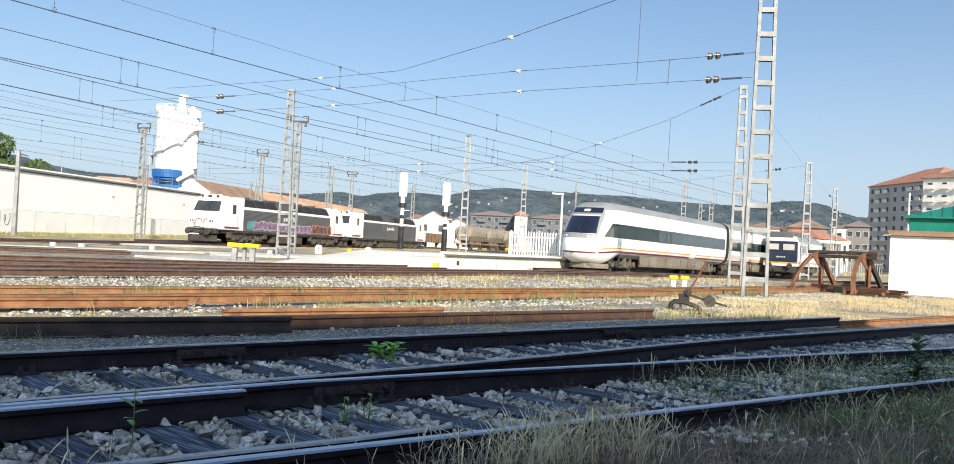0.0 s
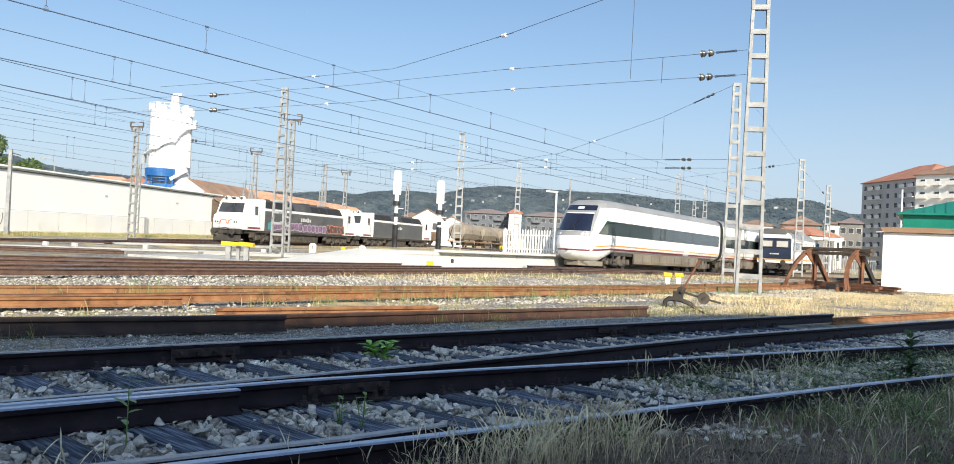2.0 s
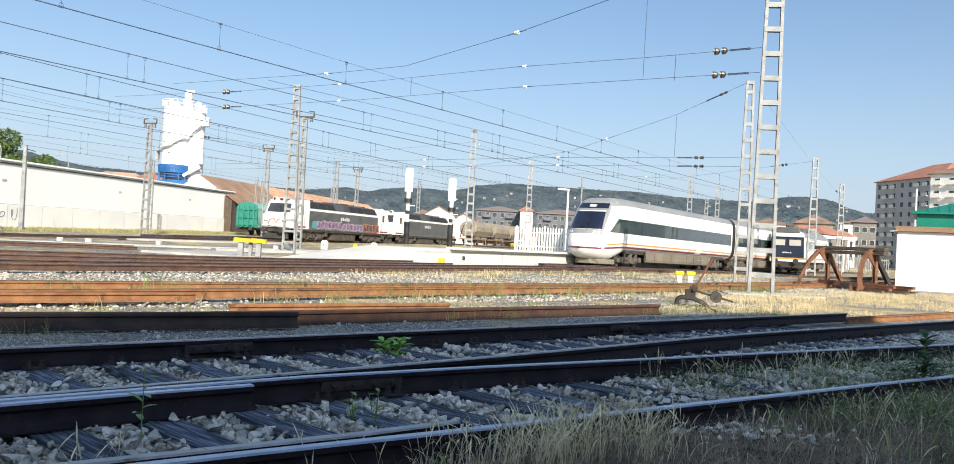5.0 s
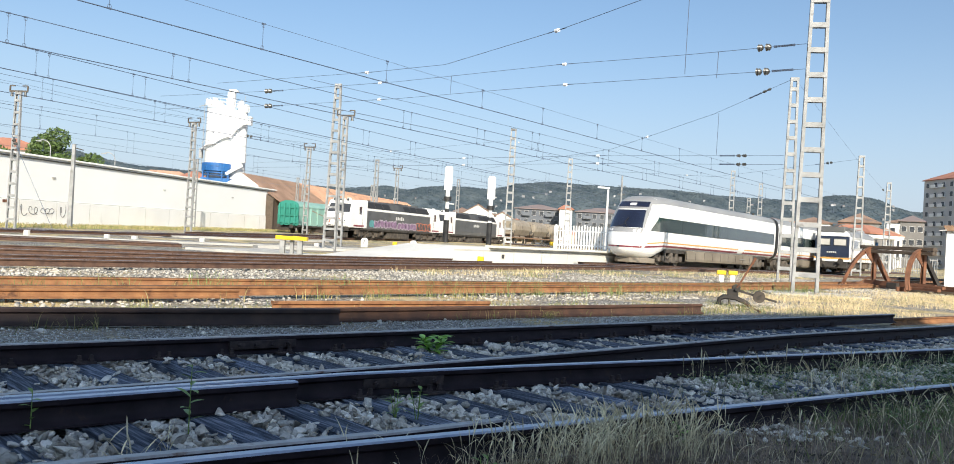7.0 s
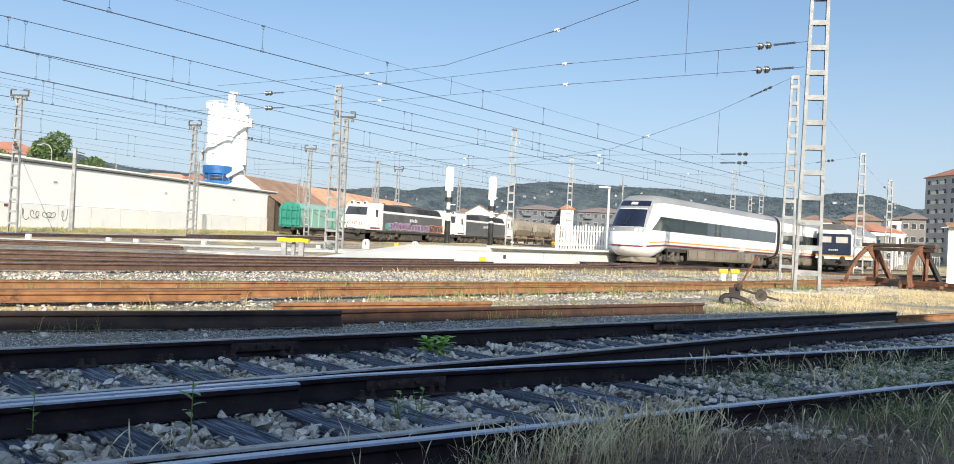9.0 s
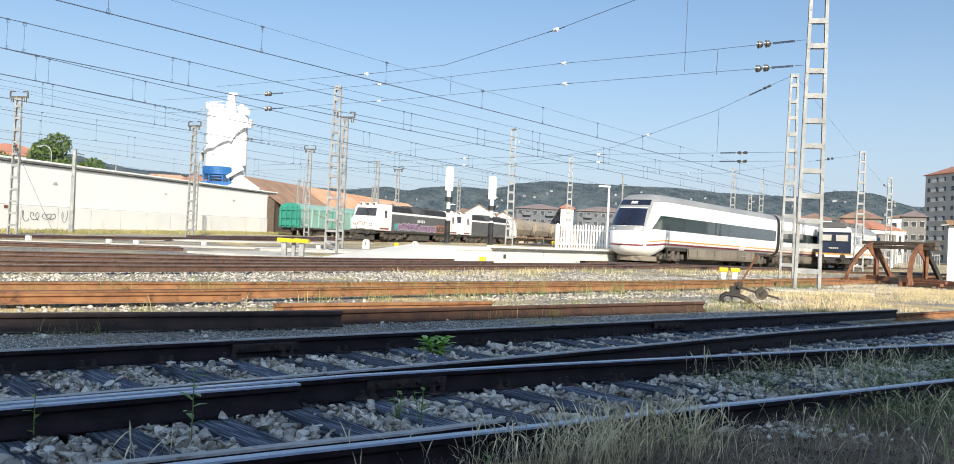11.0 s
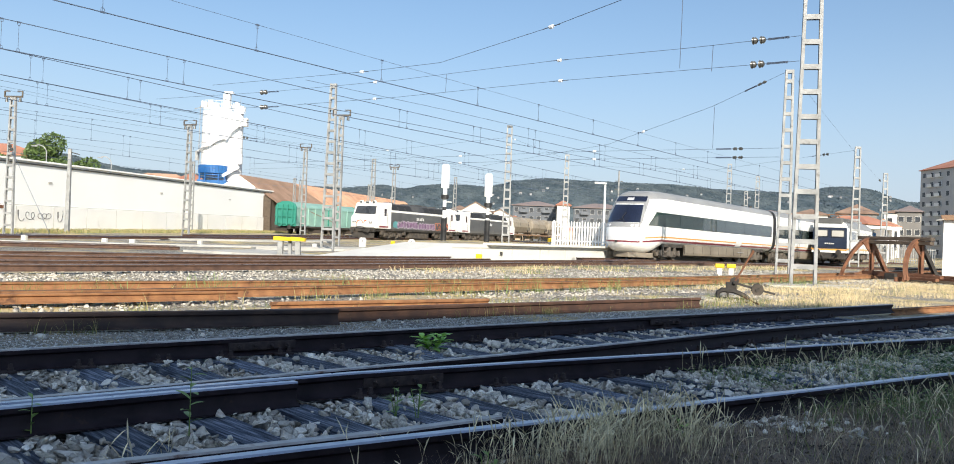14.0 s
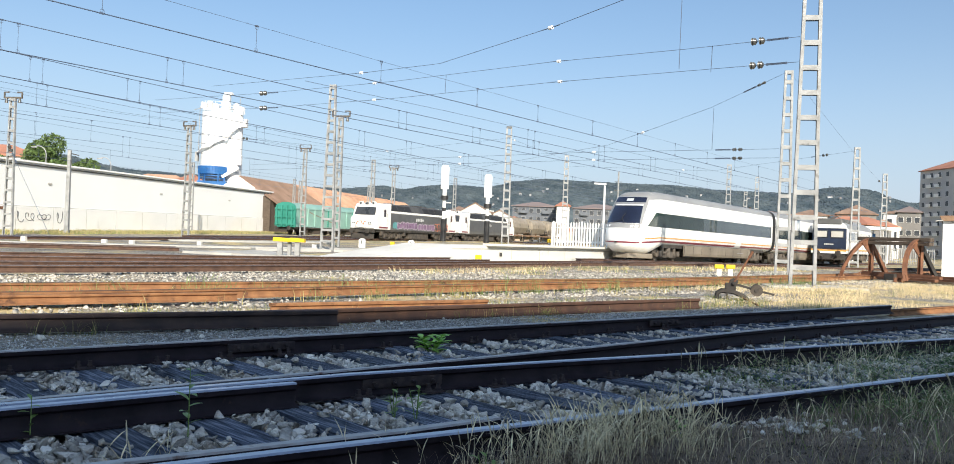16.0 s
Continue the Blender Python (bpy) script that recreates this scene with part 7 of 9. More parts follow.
def local_train():
    t = thing("commuter_train", oriented(30.6, 75.2, 33.0, -0.04), "white commuter train with a dark blue front", "train")
    L, W = 13.0, 1.42
    m = Mesh()
    m.prism([(-W, 0.95), (W, 0.95), (W, 3.1), (W - 0.15, 3.45), (0.7, 3.78), (-0.7, 3.78), (-W + 0.15, 3.45), (-W, 3.1)], "y", 0.2, L)
    part("body", m, M["train_white"], t, "white body", bevel=0.06)
    m = Mesh()
    m.prism([(W + 0.01, 3.12), (W - 0.14, 3.47), (0.7, 3.80), (-0.7, 3.80), (-W + 0.14, 3.47), (-W - 0.01, 3.12)], "y", 0.35, L + 0.01)
    part("roof", m, M["train_grey"], t, "grey roof")
    m = Mesh()
    m.prism([(-W + 0.02, 1.34), (W - 0.02, 1.34), (W - 0.04, 3.1), (1.1, 3.3), (-1.1, 3.3), (-W + 0.04, 3.1)], "y", 0.06, 0.26)
    part("front_panel", m, M["train_blue"], t, "dark blue front panel", bevel=0.05)
    m = Mesh()
    m.prism([(-W - 0.01, 3.12), (W + 0.01, 3.12), (W - 0.12, 3.42), (-W + 0.12, 3.42)], "y", 0.02, 0.34)
    part("brow", m, M["train_white"], t, "white band over the windscreens", bevel=0.04)
    m = Mesh()
    m.box((0, 0.10, 1.06), (2.84, 0.2, 0.2))
    part("front_sill", m, M["train_white"], t, "white band under the orange stripe", bevel=0.02)
    m = Mesh()
    m.box((0, 0.9, 3.72), (2.0, 1.6, 0.5))
    m.box((0, 3.6, 3.78), (2.2, 2.2, 0.35))
    part("roof_gear", m, M["loco_grey"], t, "dark grey roof equipment", bevel=0.08)
    m = Mesh()
    m.box((0, 0.06, 0.66), (2.6, 0.3, 0.5))
    part("buffer_beam", m, M["dark_under"], t, bevel=0.04)
    for s in (-1, 1):
        m = Mesh()
        m.box((s * 0.66, 0.04, 2.62), (1.08, 0.06, 0.66))
        part("windscreen", m, M["far_glass"], t, "pale reflecting windscreen", bevel=0.03)
        # pale sheet before the dark glass draws the windscreen's reflection
        m = Mesh()
        m.box((s * 0.66, 0.0, 2.62), (0.95, 0.03, 0.5))
        part("pane_reflection", m, M["concrete"], t)
        m = Mesh()
        m.box((s * 1.0, 0.05, 1.12), (0.3, 0.08, 0.16))
        part("headlight", m, M["porcelain"], t)
        m = Mesh()
        m.box((s * (W + 0.012), L / 2, 2.45), (0.03, L - 2, 0.75))
        part("window_band", m, M["side_glass"], t)
        m = Mesh()
        m.box((s * (W + 0.012), L / 2, 1.30), (0.03, L, 0.12))
        part("stripe", m, M["train_orange"], t)
        m = Mesh()
        m.tube([(s * 0.85, 0.2, 1.0), (s * 0.85, -0.45, 1.0)], 0.1, 10)
        m.tube([(s * 0.85, -0.42, 1.0), (s * 0.85, -0.5, 1.0)], 0.24, 14)
        part("buffer", m, M["dark_under"], t)
    m = Mesh()
    m.box((0, 0.08, 1.22), (2.8, 0.16, 0.12))
    part("stripe", m, M["train_orange"], t)
    for k in range(5):
        m = Mesh()
        m.box((-0.32 + 0.16 * k, 0.03, 1.75), (0.11, 0.03, 0.12))
        part("emblem_bar", m, M["logo_silver"], t)
    m = Mesh()
    m.box((0, L / 2, 0.7), (2.3, L - 1, 0.5))
    part("underframe", m, M["dark_under"], t)
    m = Mesh()
    m.tube([(-0.6, -0.15, 0.75), (-0.3, -0.3, 0.5), (0.3, -0.3, 0.5), (0.6, -0.15, 0.75)], 0.05, 6)
    part("coupling", m, M["dark_under"], t)
    m = Mesh()
    for k in range(2):
        m.box((0, 5 + k * 5, 3.85), (1.5, 2.4, 0.25))
    part("roof_box", m, M["train_grey"], t, bevel=0.03)
    m = Mesh()
    m.beam((-0.6, 2.2, 3.8), (0, 3.2, 4.35), 0.05, 0.05)
    m.beam((0.6, 2.2, 3.8), (0, 3.2, 4.35), 0.05, 0.05)
    m.beam((-0.9, 3.2, 4.37), (0.9, 3.2, 4.37), 0.08, 0.06)
    part("pantograph", m, M["rust_steel"], t, "reddish folded pantograph")
    for y in (3.2, L - 3.2):
        bogie(t, y)


local_train()


# ---------------------------------------------------------------- town
def block(name, at, w, d, floors, cols, label, wall, roof, fh=2.9, base=0.0, balcony=(), pitch=2.2, side_cols=0, gable=None, win=(1.1, 1.3)):
    """A house: front face at y = 0 looking to -y, w wide and d deep, with a hipped or gabled roof."""
    t = thing(name, at, label, "building")
    H = base + floors * fh + 0.4
    m = Mesh()
    m.box((0, d / 2, H / 2), (w, d, H))
    part("wall", m, M[wall], t)
    r = Mesh()
    o = 0.5
    if gable:
        r.prism([(-o, H), (d + o, H), (d / 2, H + pitch)], "x", -w / 2 - 0.2, w / 2 + 0.2)
    else:
        k = min(w, d) / 2 + o
        r.add([(-w / 2 - o, -o, H), (w / 2 + o, -o, H), (w / 2 + o, d + o, H), (-w / 2 - o, d + o, H), (-w / 2 - o + k, d / 2, H + pitch), (w / 2 + o - k, d / 2, H + pitch),
               (-w / 2 - o, -o, H - 0.2), (w / 2 + o, -o, H - 0.2), (w / 2 + o, d + o, H - 0.2), (-w / 2 - o, d + o, H - 0.2)],
              [(0, 1, 5, 4), (1, 2, 5), (2, 3, 4, 5), (3, 0, 4), (0, 1, 7, 6), (1, 2, 8, 7), (2, 3, 9, 8), (3, 0, 6, 9), (6, 7, 8, 9)])
    part("roof", r, M[roof], t, "pitched clay tile roof")
    fr, pn = Mesh(), Mesh()
    fr.box((0, 0, 0), (win[0] + 0.10, 0.10, win[1] + 0.10))
    pn.box((0, -0.02, 0), (win[0], 0.09, win[1]))
    frd, pnd = fr.data("window", M["plaster_grey" if wall == "plaster_shaded" else "plaster_white"]), pn.data("pane", M["far_glass"])
    bal, bar = Mesh(), Mesh()
    bal.box((0, -0.5, -0.75), (2.3, 1.0, 0.16))
    bal.box((0, -0.98, -0.3), (2.3, 0.05, 0.85))
    bald = bal.data("balcony", M["plaster_white" if balcony and fh > 2.6 else wall])
    for f in range(floors):
        z = base + f * fh + 1.55
        for c in range(cols):
            x = -w / 2 + (c + 0.5) * w / cols
            a = part("window", frd, None, t)
            a.matrix_basis = pose(x, -0.03, z)
            part("pane", pnd, None, a)
            if c in balcony:
                a = part("balcony", bald, None, t)
                a.matrix_basis = pose(x, 0, z)
        for c in range(side_cols):
            y = (c + 0.5) * d / side_cols
            for s in (-1, 1):
                a = part("window", frd, None, t)
                a.matrix_basis = pose(s * (w / 2 + 0.03), y, z, 0, 0, 90 * s)
                part("pane", pnd, None, a)
    return t


block("apartment_building", pose(136.0, 249.4, 0, 0, 0, -85), 30.5, 22, 9, 8, "tall grey apartment block with balconies and a red tile roof", "plaster_grey", "roof_red", 2.85, 0.2, (1, 2, 5, 6), 5.2, win=(1.3, 1.4))
block("apartment_building", pose(117.8, 190.6, 0, 0, 0, -60), 17, 20, 7, 5, "brown-roofed apartment block with wide balconies", "plaster_white", "roof_tile_brown", 2.95, 1.6, (0, 1, 2, 3, 4), 4.0, 6)
block("town_house", pose(59.6, 140, 0, 0, 0, -50), 6.4, 9, 2, 3, "low dull town house with a red roof", "plaster_dull", "roof_red", 2.6, 0.0, (), 1.4, 2)
block("town_house", pose(107.0, 215, 0, 0, 0, -26), 5.4, 9, 3, 3, "dull grey house with a brown hipped roof beside the apartment block", "plaster_dull", "far_roof", 3.2, 1.5, (), 1.6, 2)
block("town_house", pose(111.5, 231, 0, 0, 0, -26), 6.0, 8, 3, 2, "white house with a low roof behind a grey one", "plaster_white", "roof_tile_brown", 3.4, 1.2, (), 0.9, 1)
block("town_house", pose(94.0, 215, 0, 0, 0, -24), 9.0, 9, 3, 4, "dull house with a brown roof above the station", "plaster_dull", "roof_tile_brown", 3.1, 0.8, (), 2.4, 2)
block("town_house", pose(83.0, 216, 0, 0, 0, -22), 8.0, 9, 3, 4, "pale terraced house with a dull roof", "plaster_white", "roof_tile_brown", 3.0, 0.4, (), 1.5, 2)
block("town_house", pose(73.5, 218, 0, 0, 0, -20), 9.0, 9, 3, 4, "pale terraced house with a low grey-brown roof", "plaster_white", "far_roof", 2.9, 0.4, (), 1.2, 2)
block("town_house", pose(67.0, 186, 0, 0, 0, -20), 11.0, 9, 2, 5, "tan house with a wide orange roof behind the train", "plaster_tan", "roof_tile", 2.7, 0.6, (), 1.9, 2)
block("town_house", pose(79.0, 187, 0, 0, 0, -22), 10.5, 9, 2, 5, "tan house with an orange tile roof", "plaster_tan", "roof_tile", 2.8, 0.6, (), 1.9, 2)
block("town_house", pose(88.0, 188, 0, 0, 0, -24), 6.5, 9, 2, 3, "small pale house with an orange roof", "plaster_white", "roof_tile", 2.8, 0.7, (), 1.8, 2)
block("town_house", pose(66.5, 152, 0, 0, 0, -20), 12, 8, 2, 4, "pale town house with a red roof", "plaster_white", "roof_red", 2.7, 0.0, (), 1.6, 2)
block("town_house", pose(62.0, 172, 0, 0, 0, -20), 14, 9, 2, 5, "tan town house with an orange roof", "plaster_tan", "roof_tile", 2.9, 0.0, (), 2.0, 2)
block("town_house", pose(53.0, 160, 0, 0, 0, -15), 15, 9, 1, 5, "low tan house with an orange roof", "plaster_tan", "roof_tile", 2.9, 0.0, (), 1.8, 2)
block("town_house", pose(46.0, 175, 0, 0, 0, -10), 14, 9, 1, 5, "low white house with a red roof", "plaster_white", "roof_red", 3.0, 0.0, (), 2.0, 2)
block("apartment_building", pose(18.2, 262, 0.4, 0, 0, -8), 13.5, 12, 4, 6, "apartment block with shade painted blue-grey and a dull brown roof", "plaster_shaded", "far_roof", 2.55, 0.0, (1, 4), 1.5, 3)
block("apartment_building", pose(37.5, 262, 0.4, 0, 0, -8), 15.5, 12, 4, 7, "long apartment block with shade painted blue-grey and a dull brown roof", "plaster_shaded", "far_roof", 2.55, 0.0, (1, 5), 1.5, 3)
block("apartment_building", pose(54.0, 268, 0.4, 0, 0, -8), 15.5, 12, 4, 7, "apartment block with shade painted blue-grey beyond the railcar", "plaster_shaded", "far_roof", 2.55, 0.0, (2, 5), 1.5, 3)
block("town_house", pose(25.4, 250, 0.4, 0, 0, -5), 3.6, 10, 4, 0, "white gabled end of an apartment block", "plaster_white", "roof_red", 2.55, 0.0, (), 1.6)
block("town_house", pose(-2.4, 190, 0.6, 0, 0, 8), 6.0, 14, 2, 2, "white house with a low gabled roof", "plaster_white", "roof_tile_brown", 2.6, 0.0, (), 1.7, 2)
block("town_house", pose(3.6, 186, 0.6, 0, 0, -10), 6.5, 9, 1, 3, "low white house with a dark tile roof", "plaster_white", "roof_tile_brown", 2.9, 1.0, (), 1.8, 2)
block("town_house", pose(8.6, 200, 0.6, 0, 0, -10), 6.5, 9, 1, 3, "low brown-roofed house behind the wagons", "plaster_tan", "roof_red", 2.9, 0.6, (), 1.8, 2)
block("town_house", pose(-70.5, 130, 0.5, 0, 0, 20), 11, 9, 3, 4, "white house with a red roof behind the warehouse", "plaster_white", "roof_red", 2.7, 1.6, (), 1.8, 2)
block("town_house", pose(-53.5, 165, 0.5, 0, 0, 15), 4.5, 8, 3, 2, "narrow white house with a red roof", "plaster_white", "roof_red", 2.7, 0.6, (), 1.6, 2)
block("town_house", pose(-80.0, 222, 0.5, 0, 0, 12), 16, 9, 3, 5, "tan house with an orange roof on the slope", "plaster_tan", "roof_tile", 2.9, 2.4, (), 2.0, 2)
block("town_house", pose(-68.0, 204, 0.5, 0, 0, 12), 14, 9, 3, 5, "white house with an orange roof on the slope", "plaster_white", "roof_tile", 2.9, 0.6, (), 2.0, 2)


def gable_house(at, w, d, eave, ridge, wall, roof, label, cols=2):
    """A house whose gable looks to -y."""
    t = thing("gabled_house", at, label, "building")
    m = Mesh()
    m.prism([(-w / 2, 0), (w / 2, 0), (w / 2, eave), (0, ridge), (-w / 2, eave)], "y", 0, d)
    part("wall", m, M[wall], t)
    for s in (-1, 1):
        m = Mesh()
        m.prism([(0, ridge + 0.15), (s * (w / 2 + 0.4), eave - 0.1), (s * (w / 2 + 0.4), eave - 0.25), (0, ridge)], "y", -0.25, d + 0.3)
        part("roof", m, M[roof], t)
    for c in range(cols):
        m = Mesh()
        x = -w / 2 + (c + 0.5) * w / cols
        m.box((x, -0.03, eave - 1.3), (0.9, 0.1, 1.1))
        part("window", m, M["far_glass"], t)
    return t


gable_house(pose(0.2, 150, 0.3, 0, 0, 3), 5.6, 16, 5.0, 6.6, "plaster_white", "roof_tile_brown", "white gabled house beyond the engines")
gable_house(pose(4.6, 156, 0.3, 0, 0, -3), 4.6, 12, 4.5, 5.7, "plaster_white", "roof_tile_brown", "smaller white gabled house beside another", 1)


def canopy():
    t = thing("platform_canopy", oriented(42.0, 95.0, 80, 0.0), "white flat platform canopy on slim posts", "canopy")
    m = Mesh()
    m.box((0, 1.2, 3.75), (3.0, 5.4, 0.35))
    part("roof", m, M["plaster_white"], t, bevel=0.03)
    for y in (-0.8, 1.4, 3.4):
        m = Mesh()
        m.tube([(0, y, 0), (0, y, 3.6)], 0.09, 8)
        part("post", m, M["white_paint"], t)
    m = Mesh()
    m.box((-0.5, 0.7, 2.7), (0.1, 3.0, 1.0))
    part("sign_board", m, M["silo_blue"], t, "plain blue sign board")
    m = Mesh()
    m.beam((-3.0, -1.0, 1.55), (1.5, 8, 1.55), 0.06, 0.08)
    m.beam((-3.0, -1.0, 0.35), (1.5, 8, 0.35), 0.06, 0.08)
    part("fence_rail", m, M["galvanised"], t)
    for k in range(44):
        m = Mesh()
        u = k / 43
        m.box((-3.0 + 4.5 * u, -1.0 + 9 * u, 0.9), (0.07, 0.07, 1.7))
        part("picket", m, M["galvanised"], t)


canopy()


def right_shed():
    t = thing("lineside_hut", oriented(22.68, 42.2, 28.5, -0.05), "white rendered hut with a rusty brown roof edge", "hut")
    m = Mesh()
    m.box((4.5, 2.5, 1.42), (9.0, 5.0, 2.85))
    part("wall", m, M["wall_white"], t)
    m = Mesh()
    m.prism([(-0.05, 2.86), (9.1, 2.90), (9.1, 3.14), (-0.15, 3.10)], "y", -0.22, 5.2)
    rf = part("roof", m, M["wagon_brown"], t, "brown corrugated roof edge")
    for k in range(60):
        m = Mesh()
        m.tube([(0.06 + k * 0.15, -0.235, 3.05), (0.06 + k * 0.15, 0.4, 3.13)], 0.036, 6)
        part("sheet_rib", m, M["wagon_brown"], rf)
    m = Mesh()
    m.beam((-0.32, -0.12, 2.84), (0.0, -0.12, 2.88), 0.3, 0.05)
    part("gutter", m, M["concrete"], t)


right_shed()


def green_hall():
    t = thing("green_roofed_hall", oriented(34.6, 62.0, 31, -0.05), "hall with a dark green sheet-metal roof", "building")
    m = Mesh()
    m.box((9, 7, 2.0), (17.4, 13.6, 4.0))
    part("wall", m, M["plaster_white"], t)
    m = Mesh()
    m.box((9, 7, 4.55), (17.8, 14.0, 1.05))
    part("fascia", m, M["green_sheet"], t, "dark green sheet fascia")
    m = Mesh()
    m.add([(-0.3, -0.4, 5.1), (18.4, -0.4, 5.1), (18.4, 14.4, 5.1), (-0.3, 14.4, 5.1), (7.0, 7, 7.4), (11, 7, 7.4), (-0.3, -0.4, 4.98), (18.4, -0.4, 4.98), (18.4, 14.4, 4.98), (-0.3, 14.4, 4.98)],
          [(0, 1, 5, 4), (1, 2, 5), (2, 3, 4, 5), (3, 0, 4), (0, 1, 7, 6), (1, 2, 8, 7), (2, 3, 9, 8), (3, 0, 6, 9), (6, 7, 8, 9)])
    rf = part("roof", m, M["green_sheet"], t, "green standing-seam roof")
    for k in range(26):
        x = 0.1 + k * 0.7
        top = 5.1 + 2.3 * min(1.0, max(0.0, x + 0.3) / 7.3, (18.4 - x) / 7.3)
        reach = (top - 5.1) / 2.3 * 7.4
        m = Mesh()
        m.beam((x, -0.4, 5.13), (x, -0.4 + reach, top + 0.03), 0.06, 0.07)
        part("seam", m, M["green_sheet"], rf)


green_hall()
# pole in front of the grey block
m = Mesh()
m.tube([(0, 0, 0), (0, 0, 9.6)], 0.09, 8)
tagged(part("flag_pole", m, M["white_paint"], None, at=oriented(50.2, 90.0, 0)), "slim white pole before the apartment block", "pole")

# ---------------------------------------------------------------- ballast stones


def ico():
    bm = bmesh.new()
    bmesh.ops.create_icosphere(bm, subdivisions=1, radius=1.0)
    v = np.array([tuple(p.co) for p in bm.verts])
    f = np.array([[q.index for q in p.verts] for p in bm.faces])
    bm.free()
    return v, f


def rock():
    """A finer ball, for stones close enough to show their facets."""
    bm = bmesh.new()
    bmesh.ops.create_icosphere(bm, subdivisions=2, radius=1.0)
    v = np.array([tuple(p.co) for p in bm.verts])
    f = np.array([[q.index for q in p.verts] for p in bm.faces])
    bm.free()
    return v, f


def octa():
    v = np.array([(1, 0, 0), (0, 1, 0), (-1, 0, 0), (0, -1, 0), (0, 0, 1), (0, 0, -1)], dtype=float)
    f = np.array([(0, 1, 4), (1, 2, 4), (2, 3, 4), (3, 0, 4), (1, 0, 5), (2, 1, 5), (3, 2, 5), (0, 3, 5)])
    return v, f


def scatter_mesh(name, verts, faces, mat, label, category, smooth=False):
    me = bpy.data.meshes.new(name)
    me.vertices.add(len(verts))
    me.vertices.foreach_set("co", np.asarray(verts, dtype=np.float32).ravel())
    k = faces.shape[1]
    me.loops.add(faces.size)
    me.loops.foreach_set("vertex_index", faces.astype(np.int32).ravel())
    me.polygons.add(len(faces))
    me.polygons.foreach_set("loop_start", np.arange(0, faces.size, k, dtype=np.int32))
    me.polygons.foreach_set("loop_total", np.full(len(faces), k, dtype=np.int32))
    me.update(calc_edges=True)
    me.validate()
    me.materials.append(mat)
    if smooth:
        me.polygons.foreach_set("use_smooth", [True] * len(me.polygons))
    return tagged(new(name, me), label, category, "", "stuff")


def stones(name, pos, size, mat, label, seed, flat=0.72, shape=None):
    """Angular crushed stones, one island each."""
    r = np.random.RandomState(seed)
    v, f = (shape or ico)()
    n = len(pos)
    shapes = []
    for _ in range(24):
        d = r.normal(size=(14, 3))
        d /= np.linalg.norm(d, axis=1)[:, None]
        w = v.copy()
        for q in d:
            # chop a facet off
            lim = r.uniform(0.22, 0.6)
            k = w @ q
            w = np.where((k > lim)[:, None], w - np.outer(k - lim, q), w)
        shapes.append(w / np.abs(w).max() * r.uniform(0.7, 1.3, 3))
    shapes = np.array(shapes)
    pick = r.randint(0, 24, n)
    base = shapes[pick] * size[:, None, None]
    base[:, :, 2] *= flat
    a, b, c = (r.uniform(0, 6.283, n), r.uniform(-0.6, 0.6, n), r.uniform(-0.6, 0.6, n))
    ca, sa, cb, sb, cc, sc = np.cos(a), np.sin(a), np.cos(b), np.sin(b), np.cos(c), np.sin(c)
    x, y, z = base[:, :, 0], base[:, :, 1], base[:, :, 2]
    y, z = y * cb[:, None] - z * sb[:, None], y * sb[:, None] + z * cb[:, None]
    x, z = x * cc[:, None] + z * sc[:, None], -x * sc[:, None] + z * cc[:, None]
    x, y = x * ca[:, None] - y * sa[:, None], x * sa[:, None] + y * ca[:, None]
    P = np.stack([x, y, z], axis=2) + pos[:, None, :]
    F = (f[None] + (np.arange(n) * len(v))[:, None, None]).reshape(-1, 3)
    return scatter_mesh(name, P.reshape(-1, 3), F, mat, label, "ballast")


def line_distance(pts, line):
    q = np.array(line)
    best = np.full(len(pts), 1e9)
    for a, b in zip(q, q[1:]):
        d = b - a
        k = np.clip(((pts - a) @ d) / (d @ d), 0, 1)
        best = np.minimum(best, np.linalg.norm(pts - (a + k[:, None] * d), axis=1))
    return best


